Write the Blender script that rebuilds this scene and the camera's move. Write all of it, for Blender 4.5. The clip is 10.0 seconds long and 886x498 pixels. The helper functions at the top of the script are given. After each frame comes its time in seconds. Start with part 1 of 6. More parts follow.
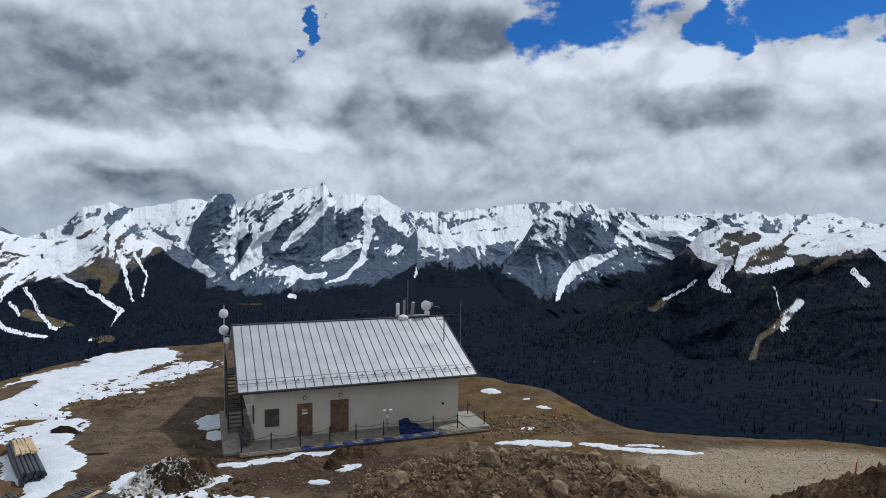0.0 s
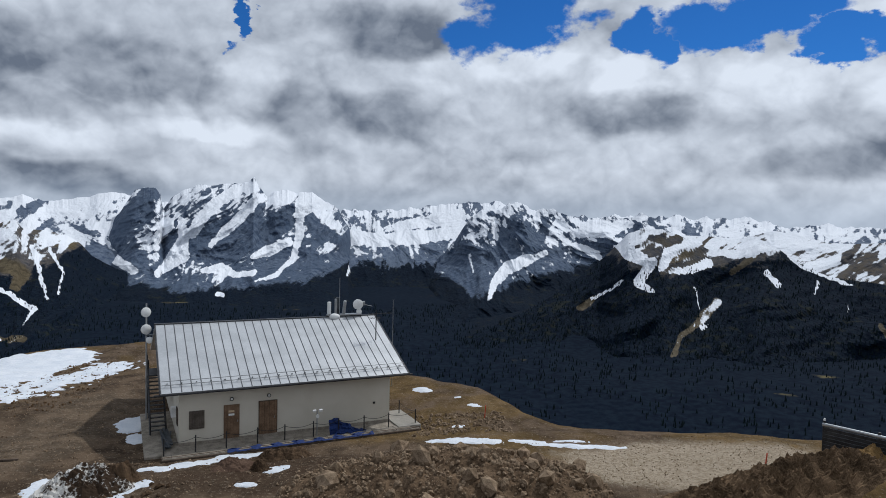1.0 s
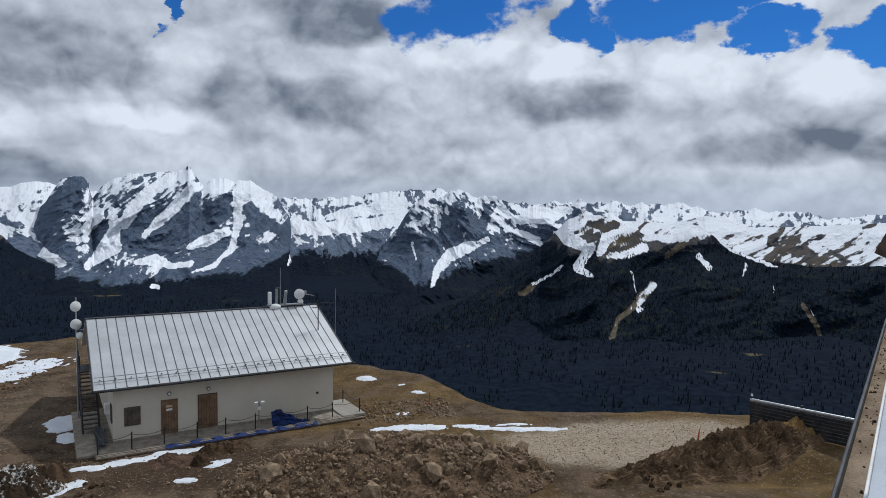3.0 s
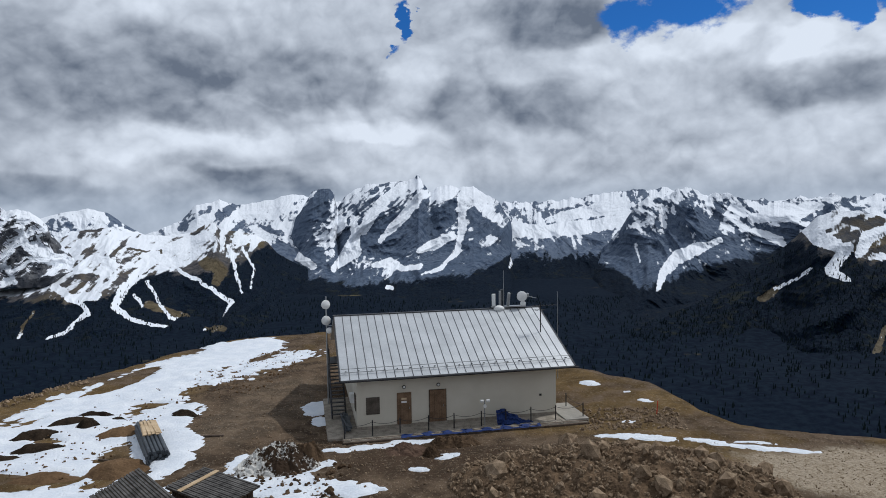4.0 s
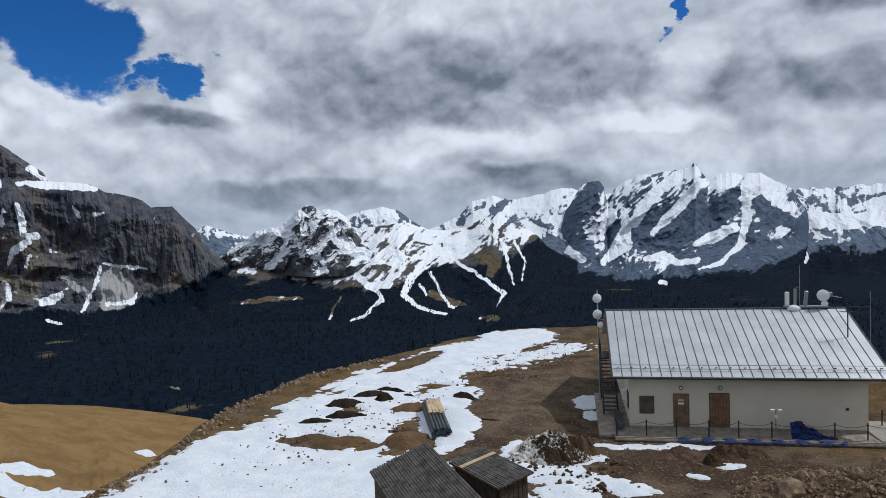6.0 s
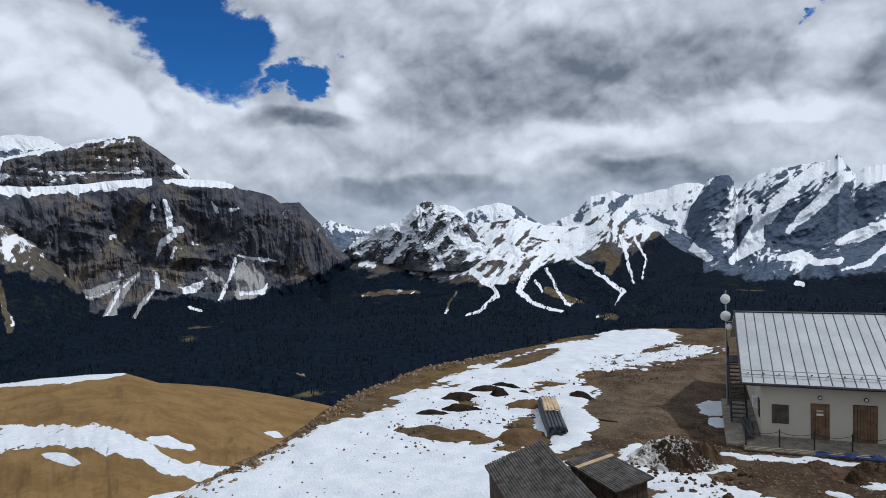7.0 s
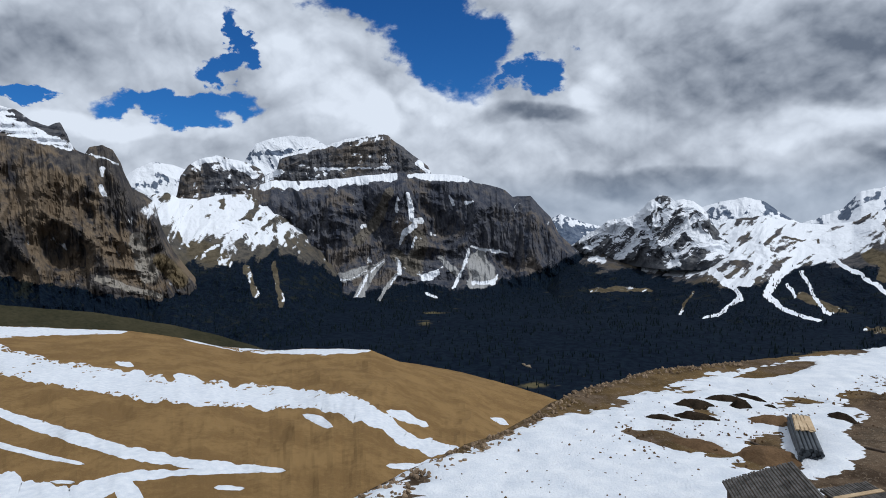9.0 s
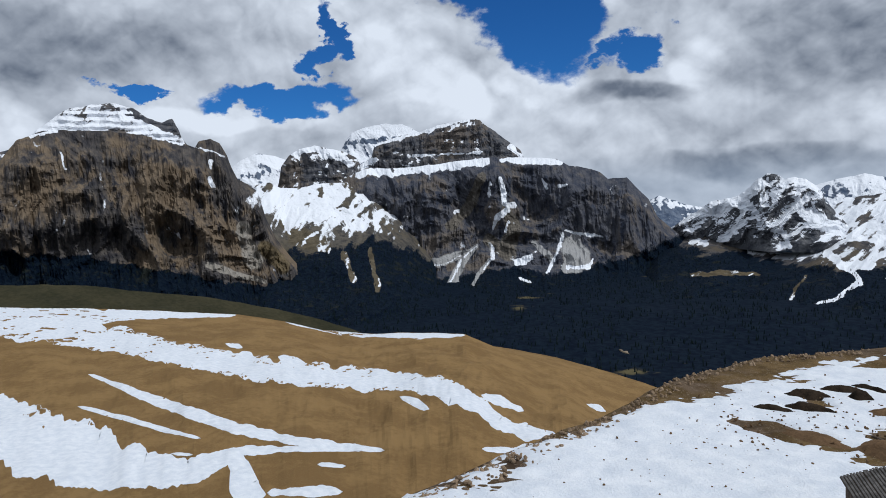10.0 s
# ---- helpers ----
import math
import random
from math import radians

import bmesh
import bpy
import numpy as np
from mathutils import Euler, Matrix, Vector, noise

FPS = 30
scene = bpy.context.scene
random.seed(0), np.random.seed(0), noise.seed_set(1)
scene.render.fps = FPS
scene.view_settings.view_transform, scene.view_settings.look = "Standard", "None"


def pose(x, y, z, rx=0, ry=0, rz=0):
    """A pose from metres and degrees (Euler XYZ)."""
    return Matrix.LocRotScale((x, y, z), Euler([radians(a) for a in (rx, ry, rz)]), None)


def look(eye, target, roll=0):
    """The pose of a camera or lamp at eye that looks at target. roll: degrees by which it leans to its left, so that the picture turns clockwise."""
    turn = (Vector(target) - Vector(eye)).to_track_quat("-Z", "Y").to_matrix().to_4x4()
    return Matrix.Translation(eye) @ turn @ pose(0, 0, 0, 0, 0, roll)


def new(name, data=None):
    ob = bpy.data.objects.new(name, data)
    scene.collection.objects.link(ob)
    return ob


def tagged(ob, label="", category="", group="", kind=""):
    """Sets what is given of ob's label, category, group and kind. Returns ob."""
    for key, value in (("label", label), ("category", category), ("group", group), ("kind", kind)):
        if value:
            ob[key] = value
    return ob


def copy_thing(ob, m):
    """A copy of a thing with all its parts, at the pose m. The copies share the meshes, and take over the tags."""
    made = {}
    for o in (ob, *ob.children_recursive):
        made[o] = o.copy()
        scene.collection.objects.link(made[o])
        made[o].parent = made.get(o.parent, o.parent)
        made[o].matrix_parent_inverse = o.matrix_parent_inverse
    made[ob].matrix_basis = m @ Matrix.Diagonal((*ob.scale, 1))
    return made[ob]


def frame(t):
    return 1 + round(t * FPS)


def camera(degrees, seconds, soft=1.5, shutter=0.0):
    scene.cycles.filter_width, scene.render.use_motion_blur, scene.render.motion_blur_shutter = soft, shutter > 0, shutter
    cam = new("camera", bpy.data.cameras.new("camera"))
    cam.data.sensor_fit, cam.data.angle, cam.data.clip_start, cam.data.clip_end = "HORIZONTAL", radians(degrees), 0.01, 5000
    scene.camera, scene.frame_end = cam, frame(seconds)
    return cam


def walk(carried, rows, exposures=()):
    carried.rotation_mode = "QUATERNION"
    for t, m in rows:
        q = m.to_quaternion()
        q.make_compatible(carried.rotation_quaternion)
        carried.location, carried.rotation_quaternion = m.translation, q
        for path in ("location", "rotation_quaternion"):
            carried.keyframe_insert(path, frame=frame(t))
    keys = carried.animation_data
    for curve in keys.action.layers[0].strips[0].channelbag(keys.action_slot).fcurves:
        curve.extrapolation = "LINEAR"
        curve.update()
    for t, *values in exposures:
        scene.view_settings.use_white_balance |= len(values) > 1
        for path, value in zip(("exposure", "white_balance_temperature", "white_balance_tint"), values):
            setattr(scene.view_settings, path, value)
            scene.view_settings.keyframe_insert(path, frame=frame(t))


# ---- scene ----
cam = camera(66.96, 10.0, 0.9)
EYE, TILT, LEAN = 13.6, 0.7, -0.4
# seconds, sideways, ahead, up (metres), yaw, pitch, roll (degrees)
ROWS = [
    (0.0, 0.00, 0.00, 0.00, 0.00, -3.30, 0.00),
    (0.5, 0.03, 0.00, 0.00, -4.29, -3.30, -0.26),
    (1.0, 0.03, 0.00, 0.00, -5.65, -3.35, -0.92),
    (1.5, 0.04, 0.00, 0.00, -8.01, -3.72, -0.77),
    (2.0, 0.06, -0.01, 0.00, -11.15, -4.37, -0.65),
    (2.2, 0.06, -0.01, 0.00, -12.03, -4.45, -0.80),
    (3.3, 0.05, 0.00, 0.00, -8.30, -4.21, -0.10),
    (3.5, 0.03, 0.00, 0.00, -4.88, -4.19, 0.36),
    (4.0, -0.04, 0.00, 0.00, 8.00, -3.99, 1.33),
    (4.5, -0.08, -0.01, 0.00, 16.15, -3.67, 1.97),
    (5.0, -0.11, -0.02, 0.00, 22.01, -3.53, 2.32),
    (5.5, -0.13, -0.03, 0.00, 26.51, -3.66, 2.61),
    (5.7, -0.14, -0.03, 0.00, 28.05, -3.65, 2.72),
    (6.8, -0.20, -0.06, 0.00, 38.70, -3.75, 3.05),
    (7.0, -0.21, -0.07, 0.00, 40.61, -3.58, 2.94),
    (7.5, -0.23, -0.09, 0.00, 46.10, -3.43, 3.38),
    (8.0, -0.25, -0.11, 0.00, 50.49, -3.27, 2.06),
    (8.5, -0.26, -0.13, 0.00, 54.81, -3.31, 2.18),
    (9.0, -0.28, -0.16, 0.00, 60.13, -3.21, 2.34),
    (9.5, -0.29, -0.19, 0.00, 63.93, -3.59, 2.49),
    (10.0, -0.30, -0.21, 0.00, 68.03, -4.10, 3.46),
]
walk(cam, [(t, pose(0, 0, EYE, TILT, LEAN, 0) @ pose(x, y, z, 90 + pitch, roll, yaw)) for t, x, y, z, yaw, pitch, roll in ROWS],
     exposures=[(0.0, -0.06, 5880, 9), (10.0, -0.06, 5880, 9)])

# ---- node helpers ----


class Nodes:
    def __init__(self, tree):
        self.t = tree
        tree.nodes.clear()

    def n(self, kind, **vals):
        nd = self.t.nodes.new(kind)
        for k, v in vals.items():
            if k in nd.bl_rna.properties:
                setattr(nd, k, v)
        return nd

    def put(self, sock, v):
        if hasattr(v, "is_output"):
            self.t.links.new(v, sock)
        elif v is not None:
            sock.default_value = v

    def math(self, op, a, b=0.0, c=0.0, clamp=False):
        nd = self.t.nodes.new("ShaderNodeMath")
        nd.operation, nd.use_clamp = op, clamp
        for s, v in zip(nd.inputs, (a, b, c)):
            self.put(s, v)
        return nd.outputs[0]

    def vec(self, op, a, b=None, scale=None):
        nd = self.t.nodes.new("ShaderNodeVectorMath")
        nd.operation = op
        self.put(nd.inputs[0], a)
        if b is not None:
            self.put(nd.inputs[1], b)
        if scale is not None:
            self.put(nd.inputs["Scale"], scale)
        return nd.outputs["Value"] if op in ("DISTANCE", "LENGTH", "DOT_PRODUCT") else nd.outputs["Vector"]

    def ramp(self, v, lo, hi, a=0.0, b=1.0):
        nd = self.t.nodes.new("ShaderNodeMapRange")
        nd.interpolation_type = "SMOOTHSTEP"
        for s, x in zip(nd.inputs, (v, lo, hi, a, b)):
            self.put(s, x)
        return nd.outputs[0]

    def noise(self, vec, scale, detail=6.0, rough=0.55, distort=0.0):
        nd = self.t.nodes.new("ShaderNodeTexNoise")
        self.put(nd.inputs["Vector"], vec)
        nd.inputs["Scale"].default_value, nd.inputs["Detail"].default_value = scale, detail
        nd.inputs["Roughness"].default_value, nd.inputs["Distortion"].default_value = rough, distort
        return nd

    def mix(self, f, a, b):
        nd = self.t.nodes.new("ShaderNodeMix")
        nd.data_type = "RGBA"
        self.put(nd.inputs[0], f)
        for s, v in ((nd.inputs[6], a), (nd.inputs[7], b)):
            self.put(s, v if hasattr(v, "is_output") else (*v, 1.0))
        return nd.outputs[2]

    def sep(self, v):
        nd = self.t.nodes.new("ShaderNodeSeparateXYZ")
        self.put(nd.inputs[0], v)
        return nd.outputs


def bearing(az, el=0.0):
    """Unit vector: az degrees to the left of straight ahead, el up."""
    a, e = radians(az), radians(el)
    return Vector((-math.sin(a) * math.cos(e), math.cos(a) * math.cos(e), math.sin(e)))


# ---- sun and sky ----
SUN_AZ, SUN_EL = -52.0, 52.0
sun = new("sun", bpy.data.lights.new("sun", "SUN"))
sun.data.energy, sun.data.angle, sun.data.color = 2.5, radians(1.5), (1.0, 0.95, 0.87)
sun.matrix_world = look(bearing(SUN_AZ, SUN_EL) * 100, (0, 0, 0))

world = bpy.data.worlds.new("sky")
scene.world = world
world.use_nodes = True
W = Nodes(world.node_tree)
sky = W.t.nodes.new("ShaderNodeTexSky")
sky.sky_type, sky.sun_disc = "NISHITA", False
sky.sun_elevation, sky.sun_rotation = radians(SUN_EL), radians(-SUN_AZ)
sky.altitude = 2400
heaven = W.vec("MULTIPLY", sky.outputs[0], (0.015, 0.042, 0.076))
way = W.t.nodes.new("ShaderNodeTexCoord").outputs["Generated"]
flat = W.vec("MULTIPLY", way, (1.0, 1.0, 1.5))


def billow(vec, scale, octaves=6, gain=0.50):
    """Rounded cauliflower lumps, about 0 to 1."""
    total, amp, norm = None, 1.0, 0.0
    for i in range(octaves):
        n = W.math("ABSOLUTE", W.math("SUBTRACT", W.noise(W.vec("ADD", vec, (3.1 * i, 1.7 * i, 0.9 * i)), scale * 2.0 ** i, 0.0).outputs[0], 0.5))
        n = W.math("MULTIPLY", n, 2.6 * amp)
        total, norm, amp = n if total is None else W.math("ADD", total, n), norm + amp, amp * gain
    return W.math("DIVIDE", total, norm)


wide_n = W.noise(flat, 4.0, 3.0, 0.5)
warp = W.vec("MULTIPLY", W.vec("SUBTRACT", wide_n.outputs["Color"], (0.5, 0.5, 0.5)), (0.14, 0.14, 0.10))
edge_n = W.noise(flat, 13.0, 7.0, 0.58)
edge = W.vec("MULTIPLY", W.vec("SUBTRACT", edge_n.outputs["Color"], (0.5, 0.5, 0.5)), (0.20, 0.20, 0.17))
warped = W.vec("ADD", W.vec("ADD", flat, warp), edge)
soft_n = W.noise(flat, 9.0, 4.0, 0.5)
softly = W.vec("ADD", flat, W.vec("MULTIPLY", W.vec("SUBTRACT", soft_n.outputs["Color"], (0.5, 0.5, 0.5)), (0.12, 0.12, 0.10)))


def sky_blob(warped, az, el, wide, high, tilt=0.0):
    """Squared distance from the middle of an uneven patch of sky, 1 at its rim."""
    c = bearing(az, el)
    right, up = bearing(az - 90), bearing(az, el + 90)
    k = math.cos(radians(tilt)), math.sin(radians(tilt))
    a, b = (right * k[0] + up * k[1]) / radians(wide), (up * k[0] - right * k[1]) / radians(high)
    off = W.vec("SUBTRACT", warped, (c.x, c.y, c.z * 1.5))
    u, v = W.vec("DOT_PRODUCT", off, (a.x, a.y, a.z / 1.5)), W.vec("DOT_PRODUCT", off, (b.x, b.y, b.z / 1.5))
    return W.math("ADD", W.math("MULTIPLY", u, u), W.math("MULTIPLY", v, v))


def any_of(blobs, lo, hi, place=None):
    total = None
    for spec in blobs:
        m = W.ramp(sky_blob(place or warped, *spec), lo, hi, 1.0, 0.0)
        total = m if total is None else W.math("MAXIMUM", total, m)
    return total


# gaps of blue, shaded undersides and bright crowns of the clouds: bearing, height, half-width, half-height, tilt
gaps = any_of([(-11.7, 16.4, 5.1, 3.2, 0), (-21.5, 14.6, 2.7, 2.1, -30), (-29.5, 15.2, 6.7, 2.1, 0), (-36.1, 13.0, 3.7, 1.5, 0), (-43.5, 12.8, 2.9, 1.9, 0), (10.3, 14.6, 1.0, 2.0, 0),
               (60.3, 14.2, 6.3, 4.5, -28), (52.0, 11.6, 2.9, 1.9, 0), (66, 18.0, 6.1, 3.1, 0), (81.8, 8.8, 6.1, 1.2, 2), (76.5, 13.2, 1.2, 2.2, 0), (77.8, 11.2, 1.7, 1.1, 0), (93.1, 9.6, 2.4, 0.6, 0), (-10, 25, 14.6, 7.5, 0)], 0.62, 1.12)
brims = any_of([(-11, 12.6, 6.0, 1.8, 0), (-22, 11.6, 5.0, 2.2, 0), (-31, 11.0, 7.0, 2.2, 0), (-41, 9.8, 5.0, 2.0, 0), (68, 9.8, 4.5, 2.6, -20), (60, 9.4, 5.0, 1.6, -10), (86, 7.0, 9.0, 1.0, 0), (71.5, 12.2, 4.0, 2.8, 0), (29, 5.8, 9.0, 1.3, 0), (-6, 12.2, 3.0, 2.2, 0), (11, 10.5, 2.6, 2.6, 0), (47.5, 9.8, 2.2, 2.0, 0), (14, 6.4, 5.0, 1.0, 0)], 0.1, 1.5, softly)
undersides = any_of([(18.8, 10.8, 5.6, 2.6, -6), (2.7, 8.6, 9.5, 2.1, -6), (-1.0, 15.4, 5.5, 2.2, 0), (-39.0, 4.8, 10.0, 1.6, 3), (34.5, 10.6, 11.5, 3.6, 8), (17.1, 10.2, 5.5, 2.0, 0), (52.0, 7.7, 4.6, 1.1, -6), (97, 12.6, 11, 3.2, 0), (26, 8.0, 5.0, 1.6, 0),
                     (43, 2.0, 9, 1.2, 0), (24, 2.4, 6, 1.5, 0), (-21, 8.6, 4.5, 1.6, 0)], 0.25, 1.5, softly)
lobes = W.vec("ADD", W.vec("MULTIPLY", way, (1.0, 1.0, 1.25)), W.vec("SCALE", warp, scale=0.4))
toward = tuple(bearing(SUN_AZ, 0) * 0.008 + Vector((0, 0, 0.022)))
puffs = billow(lobes, 4.6)
lit = W.math("SUBTRACT", puffs, billow(W.vec("ADD", lobes, toward), 4.6))
broad = W.math("SUBTRACT", W.noise(lobes, 5.0, 3.0, 0.5).outputs[0], W.noise(W.vec("ADD", lobes, (0.0, 0.0, 0.05)), 5.0, 3.0, 0.5).outputs[0])
tone = W.math("ADD", 0.62, W.math("MULTIPLY", lit, 1.35))
tone = W.math("ADD", tone, W.math("MULTIPLY", broad, 0.55))
tone = W.math("ADD", tone, W.math("MULTIPLY", W.math("SUBTRACT", puffs, 0.35), 0.30))
tone = W.math("ADD", tone, W.math("MULTIPLY", brims, 0.34))
tone = W.math("SUBTRACT", tone, W.math("MULTIPLY", undersides, 0.40))
tone = W.math("MAXIMUM", W.math("MINIMUM", tone, 1.0), 0.0)
cloud = W.mix(tone, (0.150, 0.172, 0.212), (0.80, 0.82, 0.85))
low = W.ramp(W.sep(way)[2], 0.0, 0.065, 0.45, 0.0)
cloud = W.mix(low, cloud, (0.36, 0.42, 0.50))
covered = W.math("SUBTRACT", 1.0, gaps)
painted = W.mix(covered, heaven, cloud)
back = W.t.nodes.new("ShaderNodeBackground")
W.put(back.inputs[0], painted)
back.inputs[1].default_value = 1.0
W.put(W.t.nodes.new("ShaderNodeOutputWorld").inputs[0], back.outputs[0])

# ---- materials ----


def material(name, build, rough=0.9, metal=0.0):
    m = bpy.data.materials.new(name)
    m.use_nodes = True
    k = Nodes(m.node_tree)
    bs = k.t.nodes.new("ShaderNodeBsdfPrincipled")
    bs.inputs["Roughness"].default_value, bs.inputs["Metallic"].default_value = rough, metal
    bs.inputs["Specular IOR Level"].default_value = 0.3 if rough < 0.85 else 0.04
    geo = k.t.nodes.new("ShaderNodeNewGeometry")
    obj = k.t.nodes.new("ShaderNodeTexCoord").outputs["Object"]
    colour, bump, dist = build(k, geo, obj)
    k.put(bs.inputs["Base Color"], colour if hasattr(colour, "is_output") else (*colour, 1))
    if bump is not None:
        b = k.t.nodes.new("ShaderNodeBump")
        b.inputs["Strength"].default_value, b.inputs["Distance"].default_value = 0.8, dist
        k.put(b.inputs["Height"], bump)
        k.put(bs.inputs["Normal"], b.outputs[0])
    k.put(k.t.nodes.new("ShaderNodeOutputMaterial").inputs[0], bs.outputs[0])
    return m


def speckled(lo, hi, scale=4.0, fine=40.0, dist=0.01, rough=0.85, metal=0.0, name="m"):
    def build(k, geo, obj):
        a, b = k.noise(obj, scale, 5.0), k.noise(obj, fine, 4.0, 0.65)
        f = k.ramp(k.math("ADD", k.math("MULTIPLY", a.outputs[0], 0.6), k.math("MULTIPLY", b.outputs[0], 0.4)), 0.32, 0.68)
        return k.mix(f, lo, hi), b.outputs[0], dist
    return material(name, build, rough, metal)


def blade_soil(name, ground_cols, snow=False):
    def build(k, geo, obj):
        pos = geo.outputs["Position"]
        a, b, c, d = k.noise(pos, 0.09, 5.0), k.noise(pos, 0.7, 6.0, 0.65), k.noise(pos, 6.0, 5.0, 0.7), k.noise(pos, 30.0, 3.0, 0.7)
        f1 = k.ramp(k.math("ADD", k.math("MULTIPLY", a.outputs[0], 0.6), k.math("MULTIPLY", b.outputs[0], 0.4)), 0.42, 0.58)
        col = k.mix(f1, ground_cols[0], ground_cols[1])
        col = k.mix(k.math("MULTIPLY", k.ramp(c.outputs[0], 0.5, 0.72), 0.55), col, ground_cols[2])
        col = k.mix(k.math("MULTIPLY", k.ramp(d.outputs[0], 0.5, 0.75), 0.4), col, ground_cols[3])
        return col, k.math("ADD", c.outputs[0], k.math("MULTIPLY", d.outputs[0], 0.4)), 0.12
    return material(name, build, 0.95)
SNOW = speckled((0.56, 0.60, 0.66), (0.74, 0.76, 0.79), 0.8, 7.0, 0.10, 0.6, name="old_snow")


def dirty_build(k, geo, obj):
    a, b = k.noise(obj, 0.9, 6.0, 0.6), k.noise(obj, 7.0, 4.0, 0.6)
    f = k.ramp(k.math("ADD", a.outputs[0], k.math("MULTIPLY", k.math("SUBTRACT", b.outputs[0], 0.5), 0.5)), 0.47, 0.58)
    return k.mix(f, (0.045, 0.03, 0.02), (0.60, 0.58, 0.54)), b.outputs[0], 0.06


DIRTY_SNOW = material("dirty_snow", dirty_build, 0.85)
EARTH = speckled((0.030, 0.020, 0.013), (0.125, 0.082, 0.050), 1.2, 9.0, 0.08, 0.95, name="wet_earth")
ROCK = speckled((0.095, 0.064, 0.040), (0.33, 0.245, 0.165), 2.0, 14.0, 0.03, 0.9, name="broken_rock")
PLASTER = speckled((0.50, 0.46, 0.38), (0.58, 0.54, 0.46), 0.5, 30.0, 0.004, 0.9, name="cream_plaster")
SHEET = speckled((0.42, 0.43, 0.44), (0.56, 0.57, 0.58), 0.7, 12.0, 0.002, 0.42, 0.55, name="zinc_sheet")
DARK_METAL = speckled((0.02, 0.02, 0.022), (0.06, 0.06, 0.062), 2.0, 30.0, 0.002, 0.5, 0.6, name="dark_metal")
GREY_METAL = speckled((0.25, 0.26, 0.27), (0.40, 0.41, 0.42), 2.0, 30.0, 0.002, 0.4, 0.7, name="grey_metal")
OLD_WOOD = speckled((0.045, 0.034, 0.026), (0.13, 0.10, 0.078), 3.0, 24.0, 0.006, 0.9, name="weathered_wood")
DOOR_WOOD = speckled((0.10, 0.060, 0.034), (0.22, 0.14, 0.085), 2.0, 18.0, 0.004, 0.8, name="brown_door_wood")
SHUTTER_WOOD = speckled((0.06, 0.05, 0.042), (0.13, 0.11, 0.09), 2.0, 18.0, 0.004, 0.85, name="grey_shutter_wood")
BOARD = speckled((0.36, 0.25, 0.14), (0.55, 0.42, 0.27), 2.0, 20.0, 0.004, 0.8, name="pale_boards")
STONE = speckled((0.16, 0.14, 0.11), (0.34, 0.30, 0.25), 2.0, 14.0, 0.02, 0.9, name="plinth_stone")
WHITE = speckled((0.62, 0.62, 0.60), (0.80, 0.80, 0.78), 2.0, 20.0, 0.001, 0.5, name="white_paint")
BLUE_NET = speckled((0.003, 0.012, 0.06), (0.008, 0.030, 0.14), 5.0, 40.0, 0.01, 0.7, name="blue_net")
RED = speckled((0.45, 0.05, 0.02), (0.6, 0.09, 0.04), 4.0, 30.0, 0.001, 0.6, name="red_paint")
PIPE = speckled((0.022, 0.026, 0.032), (0.07, 0.08, 0.09), 2.0, 30.0, 0.002, 0.45, 0.2, name="dark_pipe")
# needle colour darkened for cloud shade and blued for valley haze
HAZED_NEEDLES = speckled((0.004, 0.009, 0.013), (0.014, 0.022, 0.022), 0.02, 0.5, 0.1, 0.95, name="hazed_fir_needles")
GRAVEL_STRIP = speckled((0.15, 0.11, 0.075), (0.32, 0.25, 0.18), 1.5, 25.0, 0.03, 0.95, name="brown_gravel")
PALE_BLUE = speckled((0.36, 0.40, 0.46), (0.46, 0.50, 0.56), 1.0, 20.0, 0.002, 0.6, name="blue_grey_sheet")
TAN_GRASS = blade_soil("dry_grass", [(0.235, 0.148, 0.062), (0.170, 0.104, 0.043), (0.30, 0.205, 0.098), (0.06, 0.037, 0.018)])

# ---- shape helpers ----


def link(name, verts, faces, mat, smooth=False):
    me = bpy.data.meshes.new(name)
    me.from_pydata(verts, [], faces)
    me.validate()
    me.materials.append(mat)
    if smooth:
        me.polygons.foreach_set("use_smooth", [True] * len(me.polygons))
    return new(name, me)


def finish(name, bm, mat, smooth=False):
    me = bpy.data.meshes.new(name)
    bmesh.ops.recalc_face_normals(bm, faces=bm.faces)
    bm.to_mesh(me)
    bm.free()
    me.materials.append(mat)
    if smooth:
        me.polygons.foreach_set("use_smooth", [True] * len(me.polygons))
    return new(name, me)


def part(name, bm, mat, parent, label="", smooth=False):
    ob = finish(name, bm, mat, smooth)
    ob.parent = parent
    if label:
        ob["label"] = label
    return ob


def box(sx, sy, sz, at=(0, 0, 0), turn=(0, 0, 0), bevel=0.0, bm=None):
    """A block, at = the middle of its base."""
    bm = bm or bmesh.new()
    m = Matrix.Translation(at) @ Euler([radians(a) for a in turn]).to_matrix().to_4x4() @ Matrix.Translation((0, 0, sz / 2)) @ Matrix.Diagonal((sx, sy, sz, 1))
    made = bmesh.ops.create_cube(bm, size=1.0, matrix=m)
    if bevel:
        edges = {e for v in made["verts"] for e in v.link_edges}
        bmesh.ops.bevel(bm, geom=list(edges), offset=bevel, segments=1, affect="EDGES", profile=0.5)
    return bm


def rod(a, b, r, r2=None, seg=8, bm=None):
    bm = bm or bmesh.new()
    a, b = Vector(a), Vector(b)
    q = (b - a).to_track_quat("Z", "Y").to_matrix().to_4x4()
    bmesh.ops.create_cone(bm, cap_ends=True, segments=seg, radius1=r, radius2=r if r2 is None else r2, depth=(b - a).length, matrix=Matrix.Translation((a + b) / 2) @ q)
    return bm


